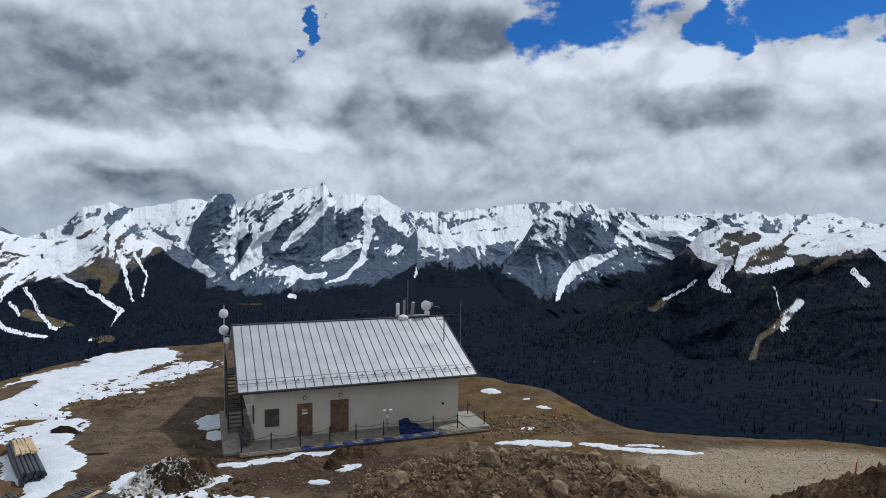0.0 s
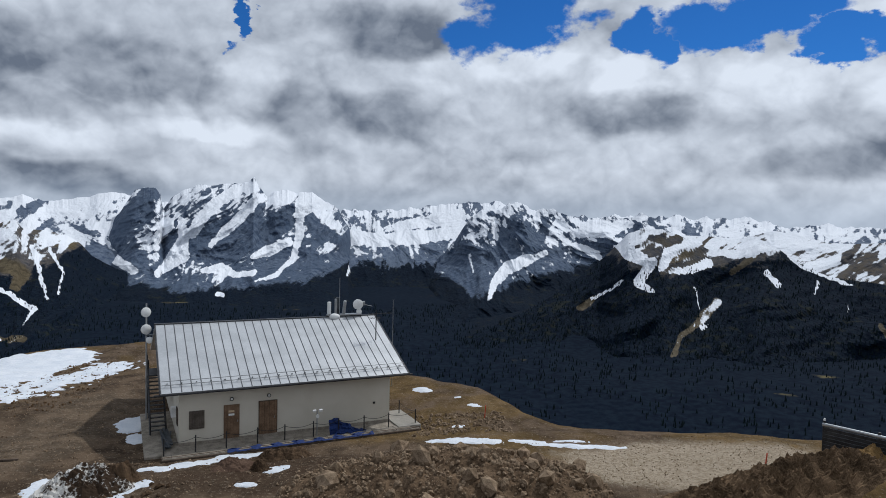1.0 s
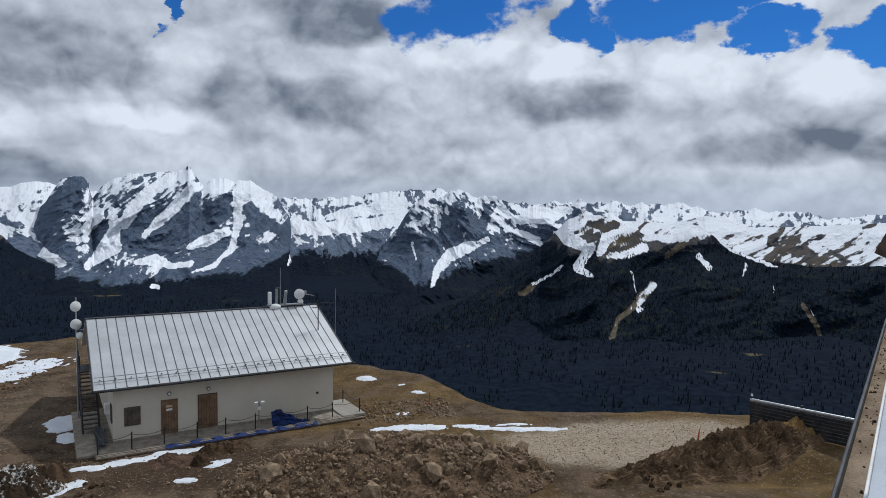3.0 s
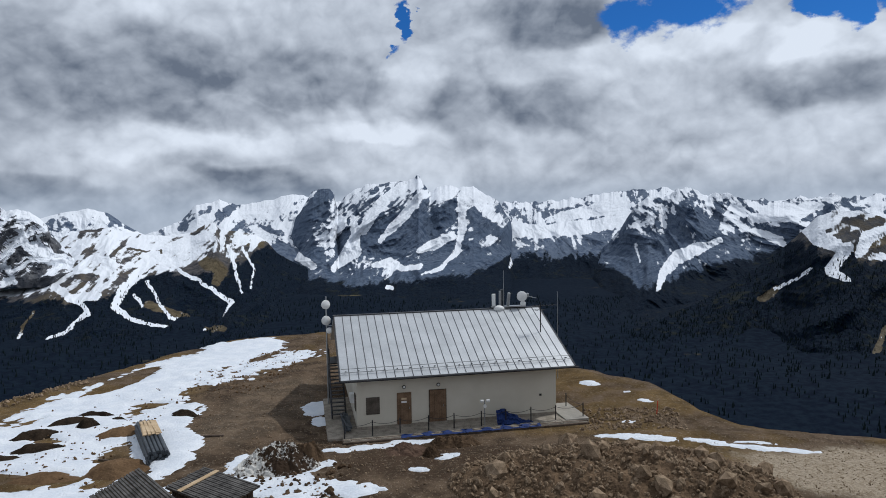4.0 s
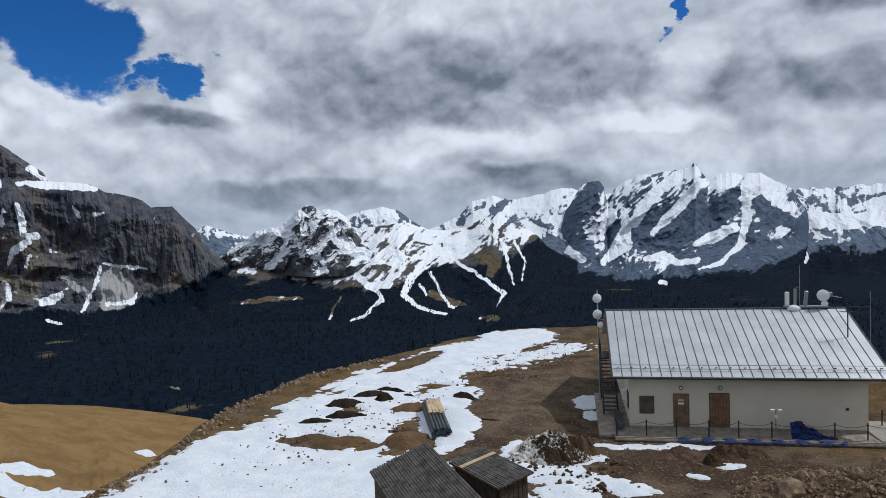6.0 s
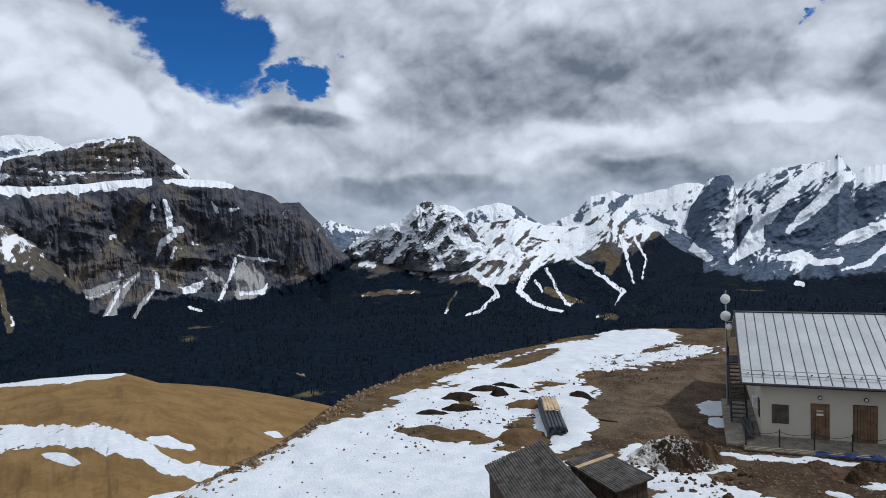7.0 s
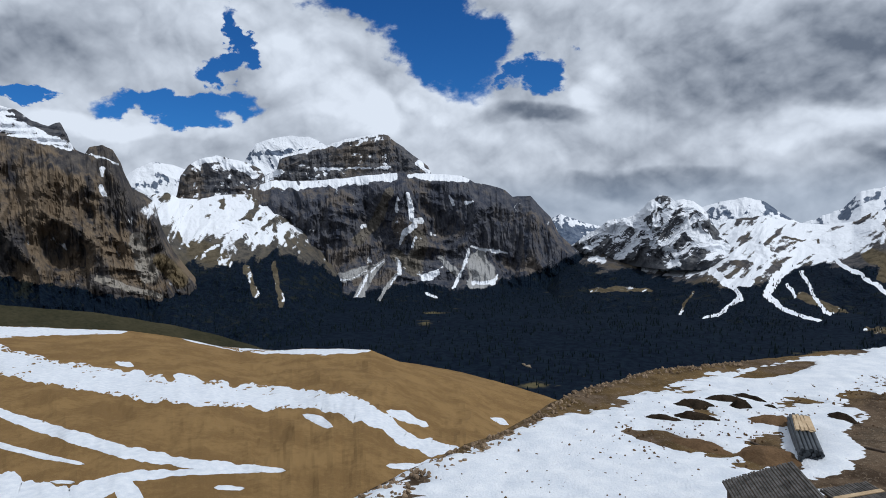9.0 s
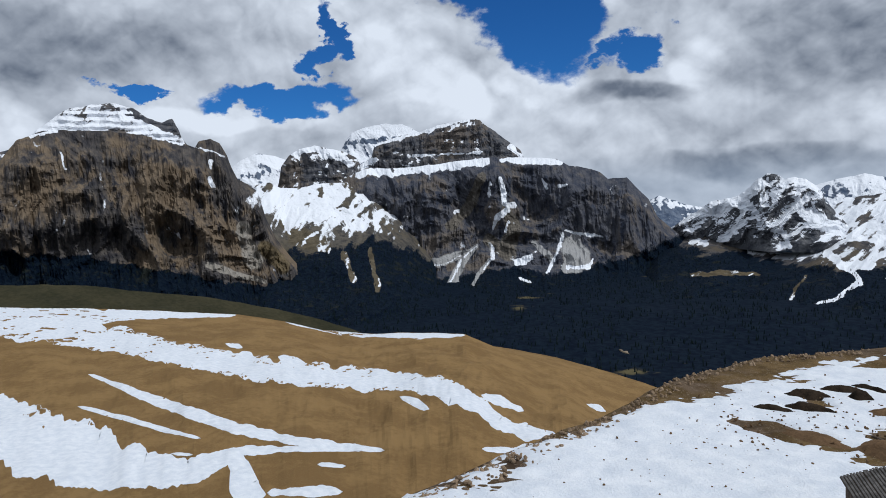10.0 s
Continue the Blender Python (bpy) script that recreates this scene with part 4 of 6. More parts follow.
mark("mountain_plateau", "snow", [(58.1, -3.3, 0.14), (58.6, -4.97, 0.14), (59.5, -6.63, 0.14)])
mark("mountain_plateau", "snow", [(57.8, -3.07, 0.12), (56.9, -3.33, 0.14), (54.8, -3.63, 0.12)])
mark("mountain_plateau", "snow", [(62.1, -5.72, 0.24), (61.0, -5.37, 0.33), (60.3, -4.82, 0.14)])
mark("mountain_plateau", "snow", [(61.8, -7.02, 0.14), (61.1, -7.29, 0.14)])
mark("mountain_plateau", "snow", [(57.9, -6.2, 0.1), (56.0, -6.16, 0.19), (55.5, -5.54, 0.1)])
mark("mountain_plateau", "scree", [(60.5, -3.95, 0.19), (59.1, -5.44, 0.29)])
mark("mountain_plateau", "bare", [(62.6, -1.02, 0.43), (62.1, -2.94, 0.67), (62.9, -4.83, 0.76), (64.3, -3.59, 0.48)])
mark("mountain_plateau", "bare", [(64.6, 1.88, 0.38), (65.6, -0.46, 0.43), (67.5, -2.29, 0.43)])
mark("mountain_plateau", "snow", [(66.1, -9.64, 0.1), (67.1, -9.91, 0.1), (68.7, -10.08, 0.07)])
slope("mountain_plateau", "sheer rock wall under a snow ledge, above wooded slopes",
      [(43.1, -8.04), (46.5, -5.5), (48.9, -3.53), (50.4, -2.11), (51.0, -0.76), (51.9, 0.24), (52.7, 1.14), (54.2, 1.09), (54.8, 1.68), (56.0, 2.09), (57.4, 2.4), (58.4, 3.0), (61.7, 3.3), (64.1, 3.38), (66.4, 3.22), (69.1, 2.97), (71.8, 2.81), (74.3, 3.01), (76.0, 2.31), (76.7, 1.52), (77.0, -0.61), (77.9, -3.67)],
      3300, [(40, 1700), (95, 1500)], [(44, -2), (53.9, 2.14), (77.5, 3.81)],
      [(43.0, -5.28), (47.3, -4.09), (49.8, -4.15), (53.1, -5.44), (56.2, -6.25), (58.7, -6.51), (61.1, -6.24), (63.9, -5.98), (66.7, -6.56), (70.3, -5.9), (72.1, -4.43), (75.0, -1.57), (77.9, -4.12)], CLIFF_GREY, dict(relief=170, wave=330, jag=0.03, soft=0.5, bias=-0.55, crack=1.2, steep=2, wsoft=1.0))

mark("mountain_cap", "snow", [(99.0, 6.09, 0.38), (97.1, 6.76, 0.38), (95.3, 6.61, 0.43), (93.1, 7.09, 0.57), (91.4, 6.37, 0.52), (89.0, 5.48, 0.38)])
mark("mountain_cap", "rock", [(92.1, 7.73, 0.24), (90.6, 6.8, 0.38), (89.3, 6.67, 0.38)])
mark("mountain_cap", "rock", [(99.7, 5.8, 0.19), (100.4, 5.12, 0.29)])
slope("mountain_cap", "snowy rock cap above the ochre wall",
      [(88.0, 4.45), (88.9, 5.74), (89.1, 6.45), (89.5, 7.32), (90.3, 7.06), (91.3, 7.35), (92.3, 8.03), (93.6, 8.42), (95.0, 8.27), (96.5, 8.07), (97.8, 7.15), (99.0, 6.21), (100.1, 5.12), (105.1, 3.66)],
      2720, 2560, [(88.8, 7.1), (93.7, 7.5), (97.5, 6.22), (104.8, 6.86)],
      [], TIER_ROCK, dict(relief=50, wave=120, jag=0.07, soft=1.0, bias=-0.02, terr=22, foot=150, shear=0.4))

mark("mountain_cliff", "snow", [(99.3, 5.93, 0.1), (97.9, 6.34, 0.14), (96.4, 6.4, 0.14)])
mark("mountain_cliff", "snow", [(91.0, 5.85, 0.14), (88.6, 5.3, 0.14)])
mark("mountain_cliff", "snow", [(86.9, 3.97, 0.14), (86.9, 3.52, 0.1)])
mark("mountain_cliff", "snow", [(87.1, 2.63, 0.14), (86.9, 1.94, 0.14)])
mark("mountain_cliff", "scree", [(84.7, -1.37, 0.48), (84.4, -3.25, 0.67), (84.0, -4.44, 0.67)])
mark("mountain_cliff", "scree", [(87.6, -4.32, 0.29), (86.3, -4.97, 0.29), (83.2, -6.13, 0.19)])
mark("mountain_cliff", "bare", [(83.1, -3.33, 0.67), (81.8, -4.83, 0.67)])
mark("mountain_cliff", "snow", [(87.8, 5.02, 0.1), (85.7, 4.39, 0.1)])
mark("mountain_cliff", "snow", [(97.4, 4.79, 0.1), (97.3, 3.55, 0.1)])
slope("mountain_cliff", "ochre rock wall with vertical cracks and a snowy top",
      [(78.3, -9.33), (79.7, -6.96), (80.6, -4.81), (82.1, -2.69), (82.9, -0.77), (83.4, 1.35), (84.1, 2.02), (84.9, 2.42), (85.4, 3.62), (85.6, 4.35), (86.1, 5.35), (86.8, 5.72), (87.7, 5.55), (88.0, 5.02), (88.6, 5.3), (90.2, 5.71), (91.8, 6.03), (93.8, 6.33), (96.4, 6.44), (97.5, 6.43), (98.4, 6.34), (99.6, 5.88), (100.1, 5.68), (101.2, 4.21), (103.2, 3.64), (112, 5.5), (128, 4.5)],
      2500, [(72, 1500), (128, 1350)], [(77.6, 2.98), (87.7, 6.21), (87.9, 5.78), (89.8, 6.67), (102.9, 6.92), (128, 6)],
      [(78.2, -7.44), (81.0, -6.68), (86.4, -5.88), (90.6, -4.54), (96.4, -3.05), (103.6, -1.84), (128, -4)], CLIFF, dict(relief=150, wave=260, jag=0.03, soft=0.5, bias=-0.6, crack=1.6, steep=2, wsoft=0.6))


def massif(name, label, crest, r_crest, r_foot, z_foot, mat, shape, relief, grain, nu=300, nv=90, seed=0.0, spiky=0.25, broad=3.5):
    """A mountain side seen from the hill: crest as (bearing, height angle), rising from a foot line to the crest and falling behind it."""
    lo, hi = crest[0][0], crest[-1][0]
    sgn = 1 if hi > lo else -1
    table = sorted(crest)
    verts, faces = [], []
    back = 8
    for j in range(nv + back + 1):
        v = min(1.0, j / nv)
        for i in range(nu + 1):
            az = lo + (hi - lo) * i / nu
            el = lerp_table(table, az)
            r_c = lerp_table(r_crest, az) if isinstance(r_crest, list) else r_crest
            r_f = lerp_table(r_foot, az) if isinstance(r_foot, list) else r_foot
            z_f = lerp_table(z_foot, az) if isinstance(z_foot, list) else z_foot - 40
            top = EYE + r_c * math.tan(radians(el))
            body = EYE + r_c * math.tan(radians(sum(lerp_table(table, az + q * broad) for q in (-1, -0.6, -0.25, 0, 0.25, 0.6, 1)) / 7))
            arc = radians(az) * r_c
            p = Vector((arc * grain, v * (r_c - r_f) * grain * 0.55, seed))
            rid = noise.ridged_multi_fractal(p, 0.9, 2.1, 6, 1.0, 2.0) - 1.0
            fin = noise.fractal(p * 5.0, 0.9, 2.0, 4)
            env = min(1.0, v * 4) * (1.0 - 0.72 * max(0.0, v - 0.85) / 0.15)
            # the profile is jittered along the slope, so ledges and gullies wander
            vv = min(1.0, max(0.0, v + (0.055 * noise.fractal(p * 0.8, 1.0, 2.0, 2) + 0.02 * noise.fractal(p * 2.3, 1.0, 2.0, 3)) * env))
            vv = min(1.0, max(0.0, vv + 0.007 * noise.fractal(p * 9.0, 0.8, 2.0, 3) * env))
            h = lerp_table(shape, vv)
            z = z_f + (body - z_f) * h + (top - body) * v ** 2.2 + relief * (rid * 0.6 + fin * 0.25) * env
            if v > 0.97:
                z += relief * 0.45 * spiky * min(1.0, (v - 0.97) * 33) * (noise.fractal(Vector((arc * grain * 4, seed, 2.0)), 0.9, 2.0, 4))
            r = r_f + (r_c - r_f) * v + relief * env * (0.35 * fin + 0.24 * noise.fractal(Vector((arc * grain * 2.2, z * grain * 2.2, seed + 20)), 0.9, 2.1, 4))
            if j > nv:
                q = (j - nv) / back
                z, r = z - (top - z_f) * q * 0.9 - 30 * q, r + (r_c - r_f) * 0.35 * q
            verts.append((-math.sin(radians(az)) * r, math.cos(radians(az)) * r, z))
    n = nu + 1
    for j in range(nv + back):
        for i in range(nu):
            f = (j * n + i, j * n + i + 1, (j + 1) * n + i + 1, (j + 1) * n + i)
            faces.append(f if sgn < 0 else f[::-1])
    ob = link(name, verts, faces, mat, False)
    return tagged(ob, label, "mountain", kind="structure")


ROUNDED = [(0, 0), (0.3, 0.22), (0.6, 0.55), (0.85, 0.88), (1, 1)]

# ---- golden hillside across the gully ----
TAN_TOP = [(125, -4.5), (102.0, -6.2), (94.8, -7.2), (85.6, -8.5), (82.1, -9.4), (77.5, -10.9), (72.7, -11.1), (66.8, -11.5), (63.0, -13.2), (58.2, -14.9), (53.6, -17.6), (48, -20)]
massif("hillside", "golden dry-grass hillside striped with melting snow", TAN_TOP, [(48, 190), (60, 240), (80, 300), (125, 360)], [(48, 50), (60, 58), (70, 62), (80, 66), (125, 70)], [(48, -26), (60, -27), (70, -26), (80, -24), (125, -22)], TAN_GRASS,
       [(0, 0), (0.25, 0.18), (0.5, 0.42), (0.8, 0.82), (0.93, 0.96), (1, 1)], 2.2, 0.012, 300, 120, 12.0, 0.05)

# the shade over this ridge is part of its dark olive base colour
massif("meadow_ridge", "olive meadow ridge below the ochre cliff, shade put into its dark colour", [(128, -3.4), (102, -4.6), (96.6, -5.2), (86.4, -7.3), (79.7, -9.2), (75, -11.2), (70, -14)], 900, 480, -190, speckled((0.020, 0.021, 0.012), (0.052, 0.046, 0.026), 0.012, 0.2, 0.2, 0.95, name="shade_toned_meadow"), ROUNDED, 8, 0.01, 160, 40, 15.0, 0.1)

# ---- the station house ----
house = empty("station_house", (-11.3, 40.1, 0.0), "cream plastered house with a seamed zinc roof on the hilltop", "house", rz=20.0)
L, D, HT, RIDGE, OVER, SIDE = 13.2, 12.4, 3.45, 6.15, 0.75, 1.05
bm = bmesh.new()
pts = [(0, 0, -0.4), (L, 0, -0.4), (L, D, -0.4), (0, D, -0.4), (0, 0, HT), (L, 0, HT), (L, D, HT), (0, D, HT), (0, D / 2, RIDGE - 0.15), (L, D / 2, RIDGE - 0.15)]
vs = [bm.verts.new(p) for p in pts]
for f in ((0, 1, 5, 4), (1, 2, 6, 9, 5), (2, 3, 7, 6), (3, 0, 4, 8, 7), (4, 5, 9, 8), (7, 8, 9, 6)):
    bm.faces.new([vs[i] for i in f])
part("wall", bm, PLASTER, house)
slope_len = math.hypot(D / 2 + OVER, RIDGE - 3.2)
pitch_deg = math.degrees(math.atan2(RIDGE - 3.2, D / 2 + OVER))
RL = L + 2 * SIDE
roof_front = part("roof", box(RL, slope_len, 0.10, (L / 2, (D / 2 - OVER) / 2, (RIDGE + 3.2) / 2 - 0.02), (pitch_deg, 0, 0)), SHEET, house, "pale zinc roof with standing seams")
part("roof", box(RL, slope_len, 0.10, (L / 2, (1.5 * D + OVER) / 2, (RIDGE + 3.2) / 2 - 0.02), (-pitch_deg, 0, 0)), SHEET, house, "pale zinc roof with standing seams")
# ---- house details ----


def on_roof(x, s, lift=0.0):
    """Point on the front roof plane: x along the house, s = 0 at the eave to 1 at the ridge."""
    y = -OVER + s * (D / 2 + OVER)
    return Vector((x, y, 3.28 + s * (RIDGE - 3.2) + lift))


SEAM = speckled((0.10, 0.10, 0.105), (0.20, 0.20, 0.205), 2.0, 30.0, 0.002, 0.5, 0.5, name="seam_metal")
for i in range(28):
    x = -SIDE + 0.03 + i * (RL - 0.06) / 27
    part("seam", rod(on_roof(x, 0.0, 0.02), on_roof(x, 1.0, 0.02), 0.03, seg=4), SEAM, house)
for s in (0.30, 0.66):
    part("lap_joint", rod(on_roof(-SIDE, s, -0.01), on_roof(L + SIDE, s, -0.01), 0.016, seg=4), SEAM, house)
part("ridge_cap", box(RL + 0.1, 0.34, 0.05, (L / 2, D / 2, RIDGE + 0.04), bevel=0.015), DARK_METAL, house)
part("gutter", rod((-SIDE - 0.35, -OVER - 0.04, 3.17), (L + SIDE + 0.25, -OVER - 0.04, 3.17), 0.065), DARK_METAL, house, "dark metal gutter")
for x in (-SIDE - 0.02, L + SIDE + 0.02):
    part("verge", box(0.06, slope_len, 0.20, (x, (D / 2 - OVER) / 2, (RIDGE + 3.2) / 2 - 0.10), (pitch_deg, 0, 0)), DARK_METAL, house, "dark verge board")
for k in (0.07, 0.105):
    part("snow_guard", rod(on_roof(-SIDE + 0.1, k, 0.14 + (k - 0.07) * 2), on_roof(L + SIDE - 0.1, k, 0.14 + (k - 0.07) * 2), 0.022, seg=6), GREY_METAL, house)
for i in range(19):
    x = -SIDE + 0.4 + i * (RL - 0.8) / 18
    part("guard_bracket", rod(on_roof(x, 0.115, 0.02), on_roof(x, 0.07, 0.22), 0.03, seg=4), DARK_METAL, house)
part("plinth", box(L + 0.06, 0.06, 0.28, (L / 2, -0.03, -0.22)), STONE, house, "dark stone plinth")


def planked(name, label, x0, x1, z0, z1, n, mat, frame_mat, fixed=True):
    d = part(name, box(x1 - x0 + 0.08, 0.05, z1 - z0 + 0.06, ((x0 + x1) / 2, -0.02, z0 - 0.02)), frame_mat, house, label)
    w = (x1 - x0) / n
    for i in range(n):
        b = part("plank", box(w - 0.014, 0.04, z1 - z0 - 0.01 * (i % 2), (x0 + w * (i + 0.5), -0.055, z0), bevel=0.006), mat, d)
    return d


door = planked("door", "brown plank door with two paper notices", 2.56, 3.40, 0.04, 2.03, 5, DOOR_WOOD, DOOR_WOOD)
part("handle", rod((3.30, -0.10, 1.0), (3.30, -0.10, 1.14), 0.015), GREY_METAL, door, "metal handle")
for z in (1.42, 1.62):
    part("notice", box(0.34, 0.008, 0.12, (2.96, -0.085, z)), WHITE if z < 1.5 else BOARD, door, "pale paper notice")
door = planked("door", "grey-brown wide plank door", 4.62, 5.68, 0.06, 2.09, 7, DOOR_WOOD, OLD_WOOD)
part("handle", rod((5.52, -0.10, 1.0), (5.52, -0.10, 1.14), 0.015), GREY_METAL, door, "metal handle")
planked("shutter", "closed grey wooden shutter", 0.60, 1.38, 0.84, 1.86, 6, SHUTTER_WOOD, SHUTTER_WOOD)
for x, z in ((2.98, 2.42), (5.20, 2.43)):
    lamp = part("wall_lamp", rod((x, -0.01, z), (x, -0.07, z), 0.12, seg=12), DARK_METAL, house, "oval bulkhead lamp")
    part("lamp_glass", rod((x, -0.07, z), (x, -0.11, z), 0.08, 0.06, seg=12), WHITE, lamp, "milky glass")
part("vent", box(0.16, 0.03, 0.14, (12.1, -0.015, 1.2)), DARK_METAL, house, "dark wall vent")
# gable side: shutter, timber gable, outside stair
bm = bmesh.new()
tri = [(D / 2 - 5.0, 3.5), (D / 2 + 5.0, 3.5), (D / 2, 5.7)]
sides = [[bm.verts.new((x, y, z)) for y, z in tri] for x in (-0.06, -0.01)]
bm.faces.new(sides[0])
bm.faces.new(sides[1][::-1])
for i in range(3):
    bm.faces.new((sides[0][i], sides[1][i], sides[1][(i + 1) % 3], sides[0][(i + 1) % 3]))
part("gable_boards", bm, OLD_WOOD, house, "dark boarded gable")
part("side_shutter", box(0.06, 0.8, 1.0, (-0.035, 1.0, 0.9)), SHUTTER_WOOD, house, "closed grey shutter")

stair = empty("outside_stair", (-11.3, 40.1, 0.0), "dark steel outside stair along the gable wall", "stairs", rz=20.0)
for i in range(14):
    part("tread", box(0.85, 0.26, 0.04, (-1.0, 2.6 + i * 0.27, 0.18 + i * 0.19), bevel=0.006), DARK_METAL, stair)
for x in (-1.45, -0.55):
    part("stringer", rod((x, 2.4, 0.0), (x, 6.3, 2.75), 0.06, seg=4), DARK_METAL, stair)
for i in range(5):
    part("baluster", rod((-1.45, 2.6 + i * 0.9, 0.15 + i * 0.63), (-1.45, 2.6 + i * 0.9, 1.15 + i * 0.63), 0.025, seg=6), DARK_METAL, stair)
part("handrail", rod((-1.45, 2.5, 1.1), (-1.45, 6.4, 3.85), 0.03, seg=6), DARK_METAL, stair)
part("landing", box(1.0, 2.2, 0.08, (-1.0, 7.4, 2.72)), DARK_METAL, stair)
for y in (6.5, 8.3):
    part("post", rod((-1.42, y, -0.3), (-1.42, y, 3.8), 0.045, seg=6), DARK_METAL, stair)

for i in range(7):
    beam = finish("steel_section", box(0.10 + 0.02 * (i % 3), 3.0 + 0.25 * (i % 4), 0.10, (0, 0, 0), bevel=0.01), PIPE)
    beam.matrix_world = house.matrix_world @ pose(-0.45 - 0.13 * (i % 4), 0.9 + 0.2 * (i % 3), 0.02 + 0.105 * (i // 4), 0, 0, 2.0 * (i - 3))
    tagged(beam, "dark steel section stacked against the gable wall", "beam", "steel beside the house")
box_unit = finish("meter_box", box(0.3, 0.5, 0.6, (0, 0, 0), bevel=0.02), WHITE)
box_unit.matrix_world = house.matrix_world @ pose(-0.17, 1.9, 1.15)
tagged(box_unit, "white electric meter box on the gable wall", "electric box")

# paved apron and chain fence
apron = tagged(finish("apron", box(15.6, 2.0, 0.5, (L / 2 + 0.2, -0.98, -0.62), bevel=0.03), STONE), "stone-paved apron along the house front", "pavement", kind="structure")
apron.matrix_world = house.matrix_world.copy()
for i in range(60):
    st = part("paving_stone", box(0.44 + 0.06 * ((i * 7) % 3), 0.40, 0.05, (-0.75 + (i % 30) * 0.50, -1.75 + 0.45 * (i // 30), -0.13), (0, 0, (i * 37) % 9 - 4), bevel=0.015), STONE, apron)
for y in (-1.95, -1.72):
    part("kerb_beam", box(15.7, 0.16, 0.16, (L / 2 + 0.2, y - 0.1, -0.30 + (y + 1.95) * 0.3), bevel=0.02), OLD_WOOD, apron, "weathered timber edging")
side_apron = tagged(finish("side_apron", box(1.9, 9.0, 0.5, (-0.95, 3.2, -0.60), bevel=0.03), STONE), "paved strip beside the gable wall", "pavement", kind="structure")
side_apron.matrix_world = house.matrix_world.copy()
slab = tagged(finish("corner_slab", box(1.6, 3.6, 0.4, (L + 0.85, 0.2, -0.42), bevel=0.02), speckled((0.24, 0.22, 0.19), (0.34, 0.32, 0.28), 1.0, 20.0, name="concrete")), "pale concrete slab at the house corner", "pavement", kind="structure")
slab.matrix_world = house.matrix_world.copy()

fence = empty("chain_fence", (-11.3, 40.1, 0.0), "low chain fence on dark posts before the house", "fence", rz=20.0)
posts = [(-0.9, -1.5), (0.8, -1.4), (2.5, -1.35), (4.3, -1.3), (5.92, -1.3), (7.69, -1.3), (9.3, -1.3), (10.98, -1.3), (12.66, -1.3), (14.6, -1.2), (14.4, 1.2)]
for x, y in posts:
    p = part("post", rod((x, y, -0.25), (x, y, 0.86), 0.038, seg=8), DARK_METAL, fence)
    part("cap", rod((x, y, 0.86), (x, y, 0.90), 0.045, 0.02, seg=8), DARK_METAL, p)
for (xa, ya), (xb, yb) in zip(posts, posts[1:]):
    bm = bmesh.new()
    last = None
    for q in range(9):
        f = q / 8
        c = Vector((xa + (xb - xa) * f, ya + (yb - ya) * f, 0.78 - 0.22 * 4 * f * (1 - f) * (0.6 + 0.2 * (len(posts) % 2))))
        if last is not None:
            rod(last, c, 0.014, seg=4, bm=bm)
        last = c
    part("chain", bm, DARK_METAL, fence)

net = empty("blue_net", (-11.3, 40.1, 0.0), "crumpled dark blue safety net before the house", "net", rz=20.0)


def cloth(x0, x1, y, base, height, seed, nu=60, nv=10, lean=0.3):
    bm = bmesh.new()
    rows = []
    for j in range(nv + 1):
        row = []
        for i in range(nu + 1):
            x = x0 + (x1 - x0) * i / nu
            h = height(x) * j / nv
            wav = noise.fractal(Vector((x * 3, j * 0.4, seed)), 1.0, 2.0, 3)
            row.append(bm.verts.new((x + 0.1 * wav, y + lean * j / nv + 0.16 * wav, base + h + 0.05 * abs(wav))))
        rows.append(row)
    for j in range(nv):
        for i in range(nu):
            bm.faces.new((rows[j][i], rows[j][i + 1], rows[j + 1][i + 1], rows[j + 1][i]))
    return bm


part("standing_net", cloth(8.7, 11.1, -1.45, -0.12, lambda x: max(0.1, 1.05 - 0.5 * abs(x - 9.0) - 0.12 * max(0.0, x - 9.6) + 0.06 * math.sin(x * 9)), 1.0), BLUE_NET, net)
part("lying_net", cloth(2.5, 11.4, -2.15, -0.13, lambda x: 0.07 + 0.05 * math.sin(x * 5), 2.0, 140, 6, 0.40), BLUE_NET, net)

post = empty("light_post", (-11.3, 40.1, 0.0), "short post with white twin floodlights", "lamp post", rz=20.0)
part("pole", rod((7.95, -1.15, -0.2), (7.95, -1.15, 1.5), 0.035), GREY_METAL, post)
for dx in (-0.2, 0.2):
    part("floodlight", box(0.22, 0.12, 0.16, (7.95 + dx, -1.2, 1.42), (20, 0, 0), bevel=0.02), WHITE, post, "white floodlight")
part("dial", rod((7.95, -1.2, 1.15), (7.95, -1.27, 1.15), 0.11, seg=14), WHITE, post)

# aerials on and beside the roof


def dish(parent, at, r, yaw):
    bm = bmesh.new()
    rings = []
    for j in range(6):
        a = j / 5
        rings.append([bm.verts.new((math.cos(t) * r * a, -0.25 * r * (1 - a * a), math.sin(t) * r * a)) for t in np.linspace(0, 2 * math.pi, 20, endpoint=False)])
    for j in range(5):
        for i in range(20):
            bm.faces.new((rings[j][i], rings[j][(i + 1) % 20], rings[j + 1][(i + 1) % 20], rings[j + 1][i])) if j else None
    bm.faces.new(rings[1])
    bmesh.ops.remove_doubles(bm, verts=bm.verts, dist=0.001)
    bmesh.ops.create_cone(bm, cap_ends=True, segments=20, radius1=r, radius2=r, depth=0.12, matrix=Matrix.Translation((0, 0.07, 0)) @ Euler((radians(90), 0, 0)).to_matrix().to_4x4())
    bmesh.ops.transform(bm, matrix=Matrix.Translation(at) @ Euler((0, 0, radians(yaw))).to_matrix().to_4x4(), verts=bm.verts)
    return part("dish", bm, WHITE, parent, "white radome dish", True)


